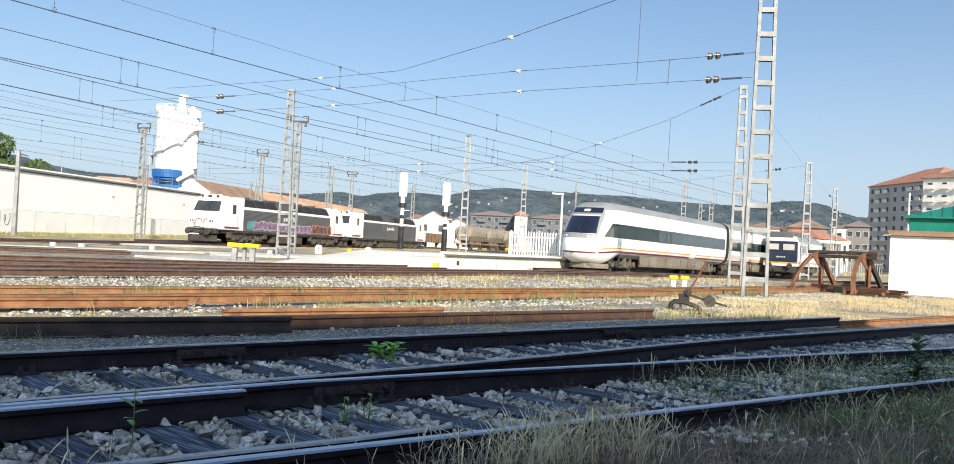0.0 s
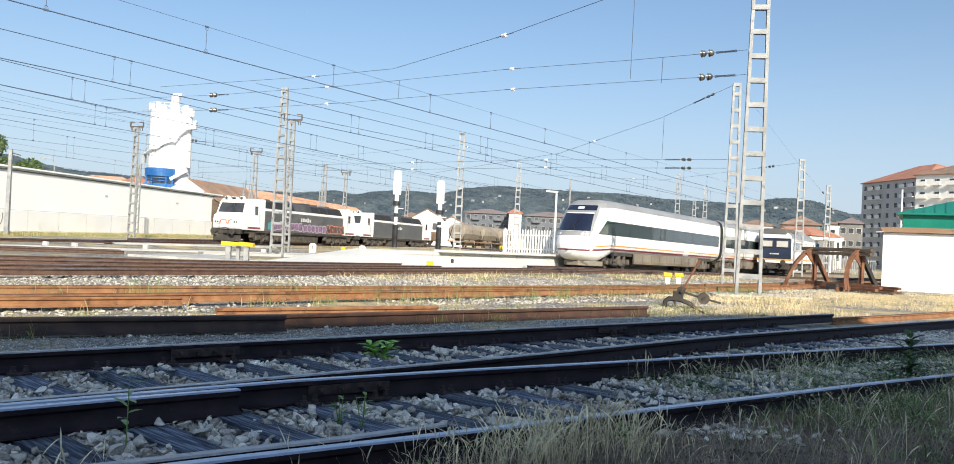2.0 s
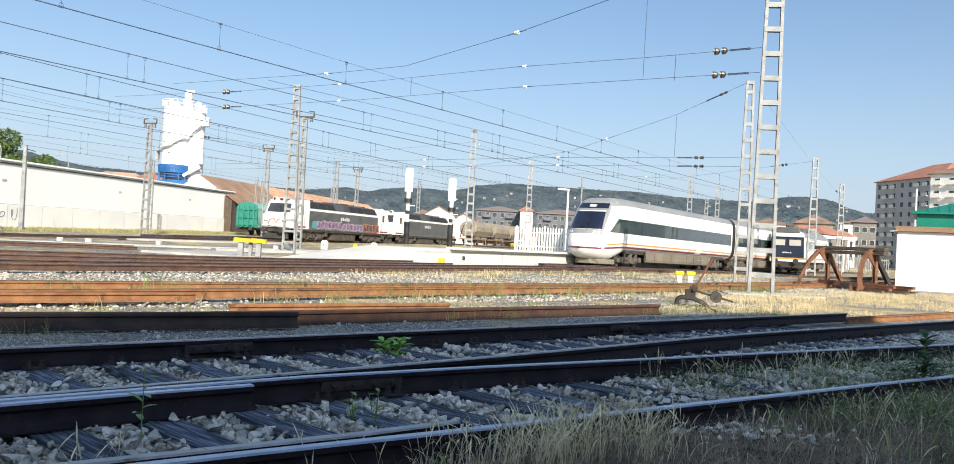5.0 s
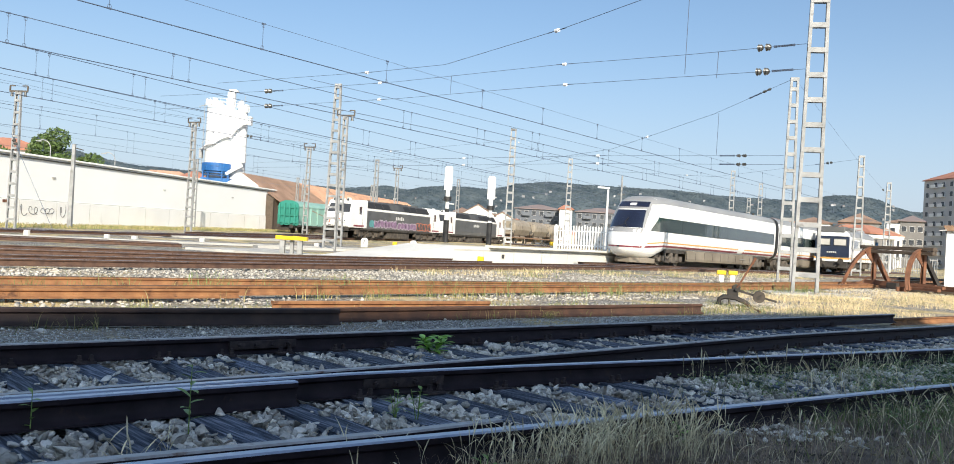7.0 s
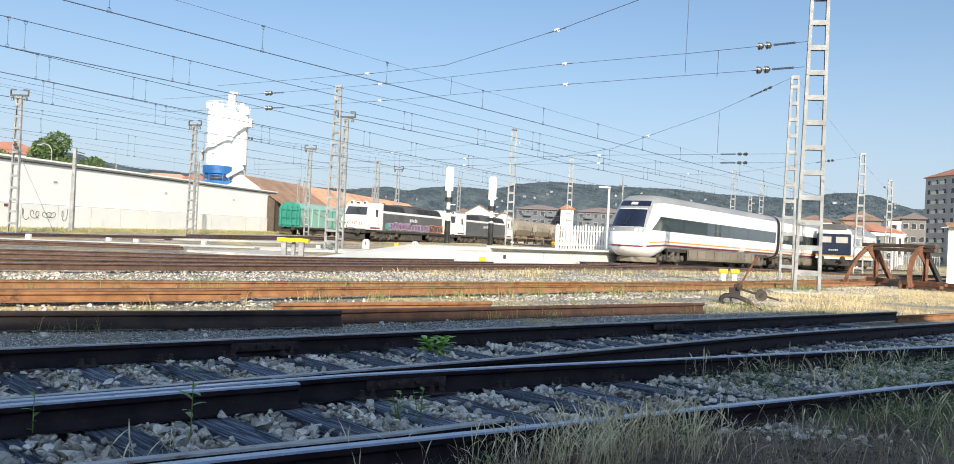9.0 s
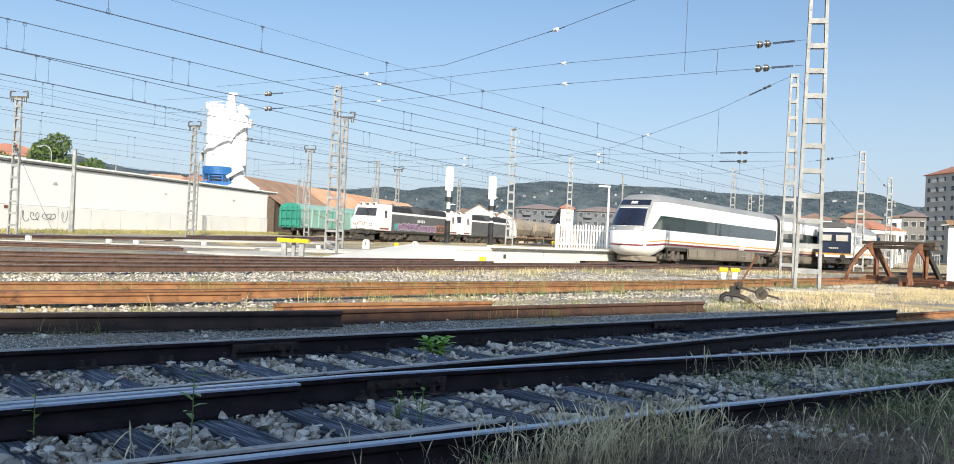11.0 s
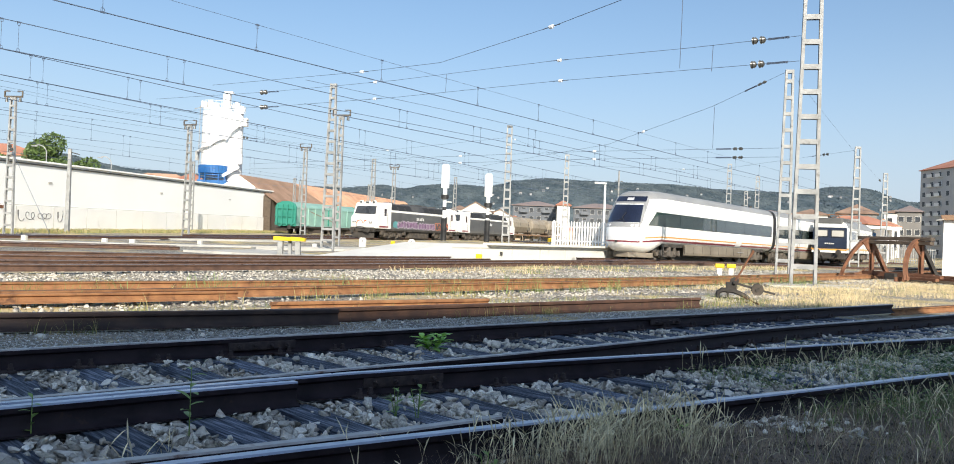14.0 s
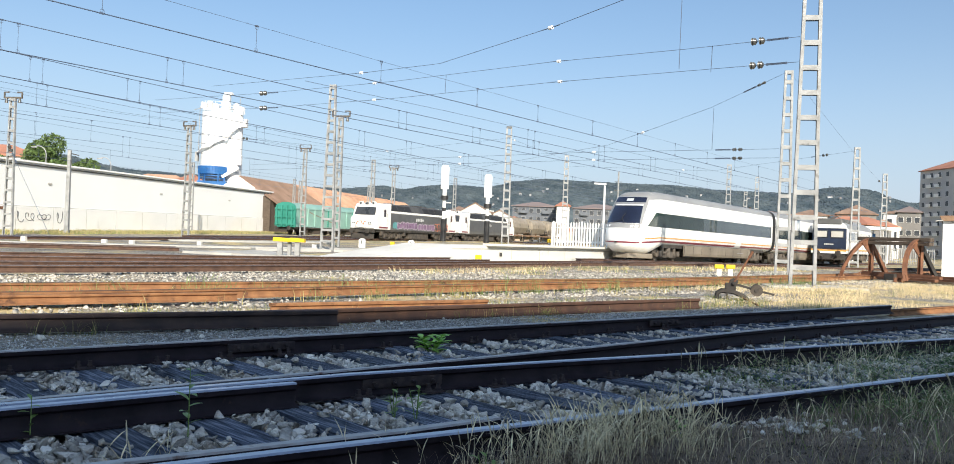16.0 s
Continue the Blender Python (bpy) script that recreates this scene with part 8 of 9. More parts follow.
def lay_ballast():
    r = np.random.RandomState(12)
    # near turnout: a strip along its way
    ax, ac = np.array([0.80, 0.60]), np.array([0.60, -0.80])
    o = np.array([-2.9, 6.9])
    n = 96000
    s, c = r.uniform(-6.5, 15.5, n), r.uniform(-0.8, 5.2, n)
    keep = (c < 4.2 + 0.06 * np.maximum(0, s)) & (c > -0.55)
    p = o + np.outer(s, ax) + np.outer(c, ac)
    p, s, c = p[keep], s[keep], c[keep]
    size = np.clip(np.exp(r.normal(math.log(0.034), 0.36, len(p))), 0.014, 0.066)
    # the far lane is filled with smaller stones
    lane2 = line_distance(p, [(-0.9, 4.9), (0.9, 5.9), (12, 13.2)]) < 1.1
    size = np.where(lane2 & (p[:, 0] > 1.2), size * 0.78, size)
    z = np.where(lane2, r.uniform(-0.06, 0.012, len(p)), r.uniform(-0.062, 0.0, len(p))) - size * 0.30
    # few stones on the bearers, more where they lie half buried
    on = np.zeros(len(p), bool)
    for cc, long, ang in sleeper_spots:
        u = np.array([math.cos(radians(ang)), math.sin(radians(ang))])
        w = p - np.array(cc)
        on |= (np.abs(w @ u) < long / 2) & (np.abs(w @ np.array([-u[1], u[0]])) < 0.13 + size * 0.5)
    bury = np.array([noise.noise((q[0] * 1.1, q[1] * 1.1, 4.0)) for q in p])
    chance = np.where(on, np.where(lane2 & (p[:, 0] > 1.6), 0.22 + 0.55 * (bury > -0.05), 0.010 + 0.10 * (bury > 0.25)), 1.0)
    keep = r.rand(len(p)) < chance
    p, z, size, on = p[keep], z[keep], size[keep], on[keep]
    z = np.where(on, 0.004 + size * 0.15, z)
    near = np.minimum.reduce([line_distance(p, curve_points(l, 0.5)) for l in (A, B, C, D)])
    side = (p[:, 0] + 0.78) * 0.545 - (p[:, 1] - 3.94) * 0.838
    keep = (near > 0.085 + size * 0.7) & ((side < 0.12) | (r.rand(len(p)) < 0.05 * (p[:, 0] > 1.0) * (p[:, 0] < 2.6)))
    p, z, size = p[keep], z[keep], size[keep]
    close = (np.linalg.norm(p, axis=1) < 7.6) & (size > 0.030) & (z > -0.055 - size * 0.3)
    stones("ballast_stones", np.c_[p, z][close], size[close], M["stone"], "angular grey and beige ballast stones in shade", 3, shape=rock)
    stones("ballast_stones", np.c_[p, z][~close], size[~close], M["stone"], "loose smaller ballast stones in shade", 4)
    # a few stones rolled over the front rail on to the soil
    q = np.c_[r.normal(1.95, 0.30, 170), r.normal(5.52, 0.15, 170)]
    stones("ballast_stones", np.c_[q, [gz(*k) + 0.012 for k in q]], np.clip(r.normal(0.028, 0.010, 170), 0.012, 0.05), M["stone"], "a few ballast stones rolled on to the soil", 61, shape=rock)
    # fine grey gravel between the near track and the loose rails
    n = 30000
    s, c = r.uniform(-8, 13, n), r.uniform(-3.2, -0.4, n)
    p = o + np.outer(s, ax) + np.outer(c, ac)
    stones("fine_gravel", np.c_[p, r.uniform(-0.06, -0.045, n)], r.uniform(0.008, 0.018, n), M["gravel_fine"], "fine grey gravel beside the near track", 5, shape=octa)
    n = 70
    s, c = r.uniform(-6, 12, n), r.uniform(-1.3, 0.2, n) - 1.9
    p = o + np.outer(s, ax) + np.outer(c, ac)
    stones("ballast_stones", np.c_[p, np.full(n, -0.04)], r.uniform(0.025, 0.05, n), M["stone"], "scattered ballast stones by the loose rails", 6)
    n = 9000
    s, c = r.uniform(-9, 13, n), r.uniform(-0.55, 0.62, n)
    p = np.array([-2.0, 12.9]) + np.outer(s, [0.755, 0.655]) + np.outer(c, [0.655, -0.755])
    stones("ballast_stones", np.c_[p, r.uniform(-0.06, -0.03, n)], r.uniform(0.02, 0.05, n), M["stone_far"], "pale ballast stones between the loose rails", 16)
    # sunlit ballast between the sidings
    n = 30000
    s, c = r.uniform(-14, 34, n), r.uniform(-8.2, 2.6, n)
    o2, ax2, ac2 = np.array([-2.5, 17.7]), np.array([0.72, 0.69]), np.array([0.69, -0.72])
    p = o2 + np.outer(s, ax2) + np.outer(c, ac2)
    clear = np.array([noise.noise((q[0] * 0.22, q[1] * 0.22, 2.0)) for q in p])
    keep = (clear < 0.22) | (r.rand(n) < 0.15)
    p = p[keep]
    zz = np.array([gz(*q) for q in p]) + r.uniform(-0.01, 0.015, len(p))
    stones("ballast_stones", np.c_[p, zz], r.uniform(0.03, 0.062, len(p)), M["stone_far"], "sunlit pale ballast stones between the sidings", 7)


lay_ballast()


# ---------------------------------------------------------------- grass and weeds
def blades(name, base, height, width, lean, mat, label, seed, head=0.0, category="grass"):
    r = np.random.RandomState(seed)
    n = len(base)
    ang = r.uniform(0, 6.283, n)
    la = r.uniform(0, 6.283, n)
    # each stalk bends over more and more towards its tip
    lv = np.array([0.0, 0.22, 0.42, 0.60, 0.74, 0.88, 1.0])
    wv = np.array([0.9, 0.8, 0.62, 0.5, 0.45 + head, 0.40 + head * 0.9, 0.05])
    k = len(lv)
    th0, bend = r.uniform(-0.02, 0.45, n) * lean, r.uniform(0.15, 2.1, n) * lean
    th = th0[:, None] + bend[:, None] * lv[None] ** 2
    dl = np.diff(lv, prepend=0.0)[None] * height[:, None]
    out = np.cumsum(np.sin(th) * dl, axis=1)
    cx = base[:, 0, None] + np.cos(la)[:, None] * out
    cy = base[:, 1, None] + np.sin(la)[:, None] * out
    cz = base[:, 2, None] + np.cumsum(np.cos(th) * dl, axis=1)
    wx, wy = np.cos(ang)[:, None] * width[:, None] * wv[None], np.sin(ang)[:, None] * width[:, None] * wv[None]
    V = np.stack([np.stack([cx - wx, cy - wy, cz], 2), np.stack([cx + wx, cy + wy, cz], 2)], 2).reshape(n, 2 * k, 3)
    f = np.array([[2 * i, 2 * i + 1, 2 * i + 3, 2 * i + 2] for i in range(k - 1)])
    F = (f[None] + (np.arange(n) * 2 * k)[:, None, None]).reshape(-1, 4)
    return scatter_mesh(name, V.reshape(-1, 3), F, mat, label, category)


def tufts(r, centres, per, spread):
    out = []
    for x, y in centres:
        k = r.poisson(per)
        out.append(np.c_[r.normal(x, spread, k), r.normal(y, spread, k)])
    q = np.concatenate(out)
    return np.c_[q, [gz(*p) - 0.005 for p in q]]


def leaflets(name, centres, per, spread, height, size, mat, label, seed):
    """Low leafy growth: many small folded leaves round each centre."""
    r = np.random.RandomState(seed)
    pts = []
    for x, y in centres:
        k = r.poisson(per)
        h = height * r.uniform(0.4, 1.0)
        u = r.rand(k) ** 0.7
        pts.append(np.c_[r.normal(x, spread, k) * 1.0, r.normal(y, spread, k), gz(x, y) + h * u])
    q = np.concatenate(pts)
    n = len(q)
    a, tilt = r.uniform(0, 6.283, n), r.uniform(-0.5, 0.7, n)
    u = np.stack([np.cos(a) * np.cos(tilt), np.sin(a) * np.cos(tilt), np.sin(tilt)], 1)
    w = np.stack([-np.sin(a), np.cos(a), r.uniform(-0.4, 0.4, n)], 1)
    l = (size * r.uniform(0.6, 1.3, n))[:, None]
    V = np.stack([q, q + u * l * 0.5 + w * l * 0.24, q + u * l, q + u * l * 0.5 - w * l * 0.24], 1).reshape(-1, 3)
    return scatter_mesh(name, V, np.arange(n * 4).reshape(-1, 4), M[mat], label, "weeds")


def grow_grass():
    r = np.random.RandomState(21)
    d = np.array([0.83, 0.56])
    o, ac = np.array([-0.918, 3.80]), np.array([0.56, -0.83])
    # dry grass on the near side of the front rail
    c = [tuple(o + d * s + ac * w) for s, w in zip(r.uniform(1.4, 8.0, 110), r.uniform(0.08, 1.9, 110))]
    b = tufts(r, c, 9, 0.12)
    blades("dry_grass", b, r.uniform(0.07, 0.26, len(b)), r.uniform(0.0007, 0.0014, len(b)), 0.85, M["dry_grass"], "dry straw-coloured grass by the front rail", 1, 1.4)
    c = [tuple(o + d * s + ac * w) for s, w in zip(r.uniform(1.15, 2.45, 62), r.uniform(-0.02, 0.5, 62))]
    b = tufts(r, c, 15, 0.07)
    blades("dry_grass", b, r.uniform(0.14, 0.36, len(b)), r.uniform(0.0013, 0.0026, len(b)), 0.8, M["dry_grass"], "tall dry grass with pale seed heads", 2, 1.2)
    # single seed stalks farther left
    c = [(-1.60, 4.02), (-1.50, 3.96), (-1.40, 3.92), (-0.42, 3.62), (-0.30, 3.66), (-0.20, 3.62), (-0.05, 3.7), (0.06, 3.66)]
    b = tufts(r, c, 5, 0.05)
    blades("dry_grass", b, r.uniform(0.16, 0.30, len(b)), np.full(len(b), 0.0017), 0.8, M["dry_grass"], "a few dry stalks with fluffy seed heads", 4, 2.0)
    # feathery seed stalks close before the front rail
    b = tufts(r, [(-1.68, 4.01), (-1.51, 4.04), (-1.45, 4.06), (-1.38, 4.07), (-0.58, 4.23), (-0.4, 4.27), (-0.32, 4.29), (-0.27, 4.3), (-0.2, 4.31), (-0.03, 4.34), (0.01, 4.35)], 3, 0.03)
    blades("dry_grass", b, r.uniform(0.20, 0.34, len(b)), r.uniform(0.0012, 0.0020, len(b)), 0.6, M["dry_grass"], "pale feathery seed stalks before the front rail", 41, 1.6)
    # greener growth under the dry grass and to the far end of the front rail
    c = [tuple(o + d * s + ac * w) for s, w in zip(r.uniform(2.4, 10.0, 200), r.uniform(0.05, 2.2, 200))]
    b = tufts(r, c, 13, 0.15)
    blades("green_grass", b, r.uniform(0.03, 0.15, len(b)), r.uniform(0.0014, 0.0028, len(b)), 0.9, M["green_grass"], "low dull green grass by the front rail", 3)
    c = [tuple(np.array([2.6, 7.0]) + np.array([0.84, 0.54]) * s + np.array([0.54, -0.84]) * w) for s, w in zip(r.uniform(-1.0, 8.5, 260), r.uniform(-0.9, 1.5, 260))]
    b = tufts(r, c, 13, 0.15)
    blades("green_grass", b, r.uniform(0.05, 0.24, len(b)), r.uniform(0.0018, 0.0036, len(b)), 0.9, M["green_grass"], "green weeds growing between the rails", 5)
    c = [tuple(np.array([2.2, 7.6]) + np.array([0.84, 0.54]) * s + np.array([0.54, -0.84]) * w) for s, w in zip(r.uniform(0, 3, 20), r.uniform(-0.4, 0.7, 20))]
    b = tufts(r, c, 10, 0.07)
    blades("dry_grass", b, r.uniform(0.15, 0.40, len(b)), r.uniform(0.0015, 0.003, len(b)), 0.8, M["dry_grass"], "dry grass arching over the rail", 6, 1.6)
    c = [tuple(np.array([3.4, 7.9]) + np.array([0.84, 0.54]) * q + np.array([0.54, -0.84]) * w) for q, w in zip(r.uniform(-0.8, 5, 60), r.uniform(-0.7, 0.8, 60))]
    b = tufts(r, c, 9, 0.09)
    blades("dry_grass", b, r.uniform(0.12, 0.36, len(b)), r.uniform(0.001, 0.002, len(b)), 0.8, M["dry_grass"], "thin dry stalks among the weeds", 58, 1.5)
    # litter of broken stalks and crumbs of earth on the bare soil
    c = [tuple(o + d * s + ac * w) for s, w in zip(r.uniform(0.5, 9.5, 1300), r.uniform(0.04, 2.2, 1300))]
    b = tufts(r, c, 7, 0.12)
    b[:, 2] += 0.012
    blades("dry_litter", b, r.uniform(0.03, 0.11, len(b)), r.uniform(0.001, 0.0022, len(b)), 3.2, M["olive_grass"], "broken dry stalks lying on bare soil", 31)
    q = np.array([o + d * s + ac * w for s, w in zip(r.uniform(0.3, 9.5, 17000), r.uniform(0.06, 2.5, 17000))])
    stones("soil_crumbs", np.c_[q, [gz(*p) + 0.010 for p in q]], r.uniform(0.004, 0.015, len(q)), M["soil"], "crumbs of dark earth before the front rail", 32, shape=octa)
    # thin seed stalks standing over the soil
    c = [tuple(o + d * s + ac * w) for s, w in zip(r.uniform(2.6, 7.5, 46), r.uniform(0.1, 1.5, 46))]
    b = tufts(r, c, 3, 0.06)
    blades("dry_grass", b, r.uniform(0.18, 0.36, len(b)), r.uniform(0.0016, 0.0026, len(b)), 1.0, M["dry_grass"], "pale arching seed stalks over bare soil", 33, 1.5)
    # low leafy weeds on both sides of the front rail's far half
    c = [tuple(o + d * s + ac * w) for s, w in zip(r.uniform(3.6, 10.5, 260), r.uniform(0.05, 1.9, 260))]
    b = tufts(r, c, 12, 0.07)
    blades("low_weeds", b, r.uniform(0.04, 0.17, len(b)), r.uniform(0.003, 0.0075, len(b)), 1.3, M["weed_green"], "low dull green weeds by the front rail", 34)
    c = [tuple(np.array([3.2, 7.4]) + np.array([0.84, 0.54]) * s + np.array([0.54, -0.84]) * w) for s, w in zip(r.uniform(-0.8, 9.0, 150), r.uniform(-0.8, 1.0, 150))]
    b = tufts(r, c, 12, 0.08)
    blades("low_weeds", b, r.uniform(0.04, 0.20, len(b)), r.uniform(0.003, 0.0075, len(b)), 1.3, M["weed_green"], "low dull green weeds between the rails", 35)
    # leafy carpets of weeds round the far half of both lanes
    e, f = np.array([0.84, 0.54]), np.array([0.54, -0.84])
    c = [tuple(np.array([3.4, 7.85]) + e * q + f * w) for q, w in zip(r.uniform(-1.4, 9.0, 620), r.uniform(-0.85, 0.85, 620)) if r.rand() < 0.18 + 0.22 * (q + 1.4)]
    leaflets("leafy_weeds", c, 46, 0.11, 0.20, 0.034, "weed_green", "leafy weeds spreading over the ballast", 51)
    c = [tuple(np.array([4.6, 10.6]) + e * q + f * w) for q, w in zip(r.uniform(-0.5, 9.0, 170), r.uniform(-0.5, 0.7, 170))]
    leaflets("leafy_weeds", c, 26, 0.10, 0.12, 0.028, "weed_green", "leafy weeds between the turnout's inner rails", 52)
    c = [tuple(o + d * q + ac * w) for q, w in zip(r.uniform(4.2, 9.5, 150), r.uniform(0.0, 1.7, 150))]
    leaflets("leafy_weeds", c, 30, 0.11, 0.17, 0.032, "weed_green", "leafy weeds among the grass before the front rail", 53)
    c = [tuple(np.array([4.85, 8.2]) + np.array([r.normal(0, 0.22), r.normal(0, 0.16)])) for _ in range(16)]
    leaflets("leafy_weeds", c, 70, 0.09, 0.34, 0.045, "leaf_dark", "dark leafy weeds round a tall stem", 54)
    c = [tuple(o + d * q + ac * w) for q, w in zip(r.uniform(4.0, 6.8, 16), r.uniform(0.2, 1.0, 16))]
    leaflets("small_flowers", c, 9, 0.05, 0.26, 0.014, "petal", "tiny white flowers among the weeds", 55)
    # brown withered undergrowth on the near soil
    c = [tuple(o + d * q + ac * w) for q, w in zip(r.uniform(0.8, 9.0, 1000), r.uniform(0.0, 2.3, 1000))]
    b = tufts(r, c, 20, 0.12)
    blades("withered_grass", b, r.uniform(0.04, 0.17, len(b)), r.uniform(0.0010, 0.0022, len(b)), 1.2, M["withered"], "brown withered grass on dark soil", 56)
    # loose stalks leaning over the front rail
    c = [tuple(o + d * q + ac * w) for q, w in zip(r.uniform(1.0, 7.0, 26), r.uniform(-0.05, 0.5, 26))]
    b = tufts(r, c, 4, 0.06)
    blades("dry_grass", b, r.uniform(0.20, 0.38, len(b)), r.uniform(0.0012, 0.002, len(b)), 0.9, M["dry_grass"], "long pale stalks leaning over the front rail", 57, 1.7)
    # sunlit straw round the lever, mast and buffer stop
    c = np.c_[r.uniform(4.5, 24, 1300), r.uniform(17.8, 36, 1300)]
    keep = [(x, y) for x, y in c if y > 12.5 + 0.62 * x and y < 23 + 0.78 * x and noise.noise((x * 0.3, y * 0.3, 9.0)) > -0.15 and abs(y - (19.6 + 1.1 * x)) > 0.8]
    b = tufts(r, keep, 60, 0.26)
    blades("dry_grass", b, r.uniform(0.04, 0.19, len(b)), r.uniform(0.002, 0.005, len(b)), 0.8, M["straw"], "sunlit straw-coloured grass around the mast", 7)
    b = tufts(r, keep[::8], 20, 0.2)
    blades("green_grass", b, r.uniform(0.05, 0.2, len(b)), r.uniform(0.003, 0.006, len(b)), 0.8, M["green_grass"], "sunlit green grass among the straw", 8)
    # weeds along the rusty siding
    c = [(x, 16.6 + 0.98 * (x + 3.0) + w) for x, w in zip(r.uniform(-12, 12, 300), r.normal(-0.6, 0.7, 300))]
    b = tufts(r, c, 9, 0.10)
    blades("green_grass", b, r.uniform(0.08, 0.40, len(b)), r.uniform(0.003, 0.006, len(b)), 0.7, M["green_grass"], "weeds along the rusty siding", 9)
    c = [(x, 16.2 + 0.98 * (x + 3.0) + w) for x, w in zip(r.uniform(-12, 10, 120), r.normal(-0.7, 0.9, 120))]
    b = tufts(r, c, 10, 0.16)
    blades("dry_grass", b, r.uniform(0.06, 0.28, len(b)), r.uniform(0.004, 0.008, len(b)), 0.7, M["olive_grass"], "dry weeds along the rusty siding", 10)
    c = [tuple(np.array([-2.0, 12.9]) + np.array([0.755, 0.655]) * q + np.array([0.655, -0.755]) * w) for q, w in zip(r.uniform(-9, 11, 230), r.uniform(-0.5, 1.4, 230))]
    b = tufts(r, c, 14, 0.12)
    blades("green_grass", b, r.uniform(0.05, 0.2, len(b)), r.uniform(0.003, 0.006, len(b)), 0.8, M["green_grass"], "weeds between the loose rails", 19)
    b = tufts(r, c[::2], 14, 0.14)
    blades("dry_grass", b, r.uniform(0.05, 0.24, len(b)), r.uniform(0.003, 0.006, len(b)), 0.8, M["olive_grass"], "dry weeds between the loose rails", 20)
    # upright green stalks along the siding's near rail
    c = [(x, 15.55 + 0.94 * (x + 3.0) + w) for x, w in zip(r.uniform(-11, 11, 120), r.normal(0.0, 0.45, 120)) if noise.noise((x * 0.7, 3.0, 1.0)) > -0.1]
    b = tufts(r, c, 7, 0.13)
    blades("green_grass", b, r.uniform(0.16, 0.46, len(b)), r.uniform(0.0028, 0.005, len(b)), 0.35, M["weed_green"], "upright green stalks along the siding", 62, 0.4)
    # tufts before the platform track
    c = np.c_[r.uniform(-3, 24, 900), r.uniform(26, 56, 900)]
    keep = [(x, y) for x, y in c if 27 + 1.2 * x < y < 33.5 + 1.22 * x]
    b = tufts(r, keep, 18, 0.3)
    blades("dry_grass", b, r.uniform(0.06, 0.24, len(b)), r.uniform(0.005, 0.010, len(b)), 0.7, M["straw"], "dry tufts along the platform track", 11)
    b = tufts(r, keep[::2], 14, 0.3)
    blades("green_grass", b, r.uniform(0.06, 0.22, len(b)), r.uniform(0.006, 0.014, len(b)), 0.8, M["green_grass"], "green tufts along the platform track", 14)
    # rough strip at the warehouse's foot
    c = [(-33.8 + 0.17 * (y - 58) - w, y) for y, w in zip(r.uniform(46, 118, 900), r.uniform(-1.0, 4.6, 900))]
    b = tufts(r, c, 14, 0.45)
    blades("dry_grass", b, r.uniform(0.08, 0.34, len(b)), r.uniform(0.015, 0.03, len(b)), 0.6, M["olive_grass"], "rough dry grass strip along the warehouse", 12)
    b = tufts(r, c[::2], 12, 0.5)
    blades("green_grass", b, r.uniform(0.08, 0.28, len(b)), r.uniform(0.015, 0.03, len(b)), 0.6, M["green_grass"], "rough green grass strip along the warehouse", 13)


grow_grass()


def leaf_shape(length, width, droop=0.25, fold=0.25):
    """One pointed leaf along +x, as rows of a folded strip."""
    rows = []
    for k in range(6):
        u = k / 5
        w = width * math.sin(math.pi * min(1.0, 0.06 + u * 0.94)) ** 0.8
        rows.append((u * length, w, -droop * length * u * u))
    vs, fs = [], []
    for x, w, z in rows:
        vs += [(x, -w / 2, z + fold * w / 2), (x, 0, z), (x, w / 2, z + fold * w / 2)]
    for k in range(5):
        a = k * 3
        fs += [(a, a + 1, a + 4, a + 3), (a + 1, a + 2, a + 5, a + 4)]
    return vs, fs


def weed(name, x, y, H, n, length, width, mat, label, seed, spread=0.12, stems=1, z=None):
    r = random.Random(seed)
    t = thing(name, pose(x, y, gz(x, y) if z is None else z), label, "plant")
    for s in range(stems):
        a0 = r.uniform(0, 6.28)
        top = Vector((spread * math.cos(a0) * (stems > 1), spread * math.sin(a0) * (stems > 1), H * r.uniform(0.8, 1.0)))
        st = Mesh()
        pts = [Vector((0, 0, 0)), top * 0.5 + Vector((0, 0, 0.05 * H)), top]
        st.tube(pts, 0.004, 5, 0.002)
        part("stem", st, M["leaf"], t)
        m = max(2, n // stems)
        for k in range(m):
            u = 0.25 + 0.75 * (k + 0.5) / m
            p = top * u
            vs, fs = leaf_shape(length * r.uniform(0.7, 1.1) * (1.05 - 0.35 * u), width * r.uniform(0.8, 1.1))
            mtx = pose(p.x, p.y, p.z, 0, -r.uniform(8, 42), math.degrees(2.4 * k + a0))
            lf = Mesh()
            lf.add(vs, fs)
            ob = part("leaf", lf, M[mat], t, fix=False, smooth=True)
            ob.matrix_basis = mtx
    return t


weed("bright_weed", -0.36, 8.72, 0.22, 44, 0.20, 0.062, "leaf_bright", "bright green leafy weed between the sleepers", 1, 0.10, 4)
weed("slender_weed", -1.50, 4.78, 0.44, 10, 0.125, 0.036, "leaf", "slender weed standing before the rail", 2)
weed("slender_weed", -2.28, 4.62, 0.30, 6, 0.085, 0.026, "leaf", "thin weed with few leaves beside the rail", 12)
weed("low_weed", -0.44, 5.55, 0.24, 14, 0.085, 0.028, "leaf", "low green weed in the ballast", 3, 0.06, 3)
weed("low_weed", -0.30, 5.50, 0.28, 16, 0.08, 0.026, "leaf", "low green weed in the ballast", 4, 0.05, 3)
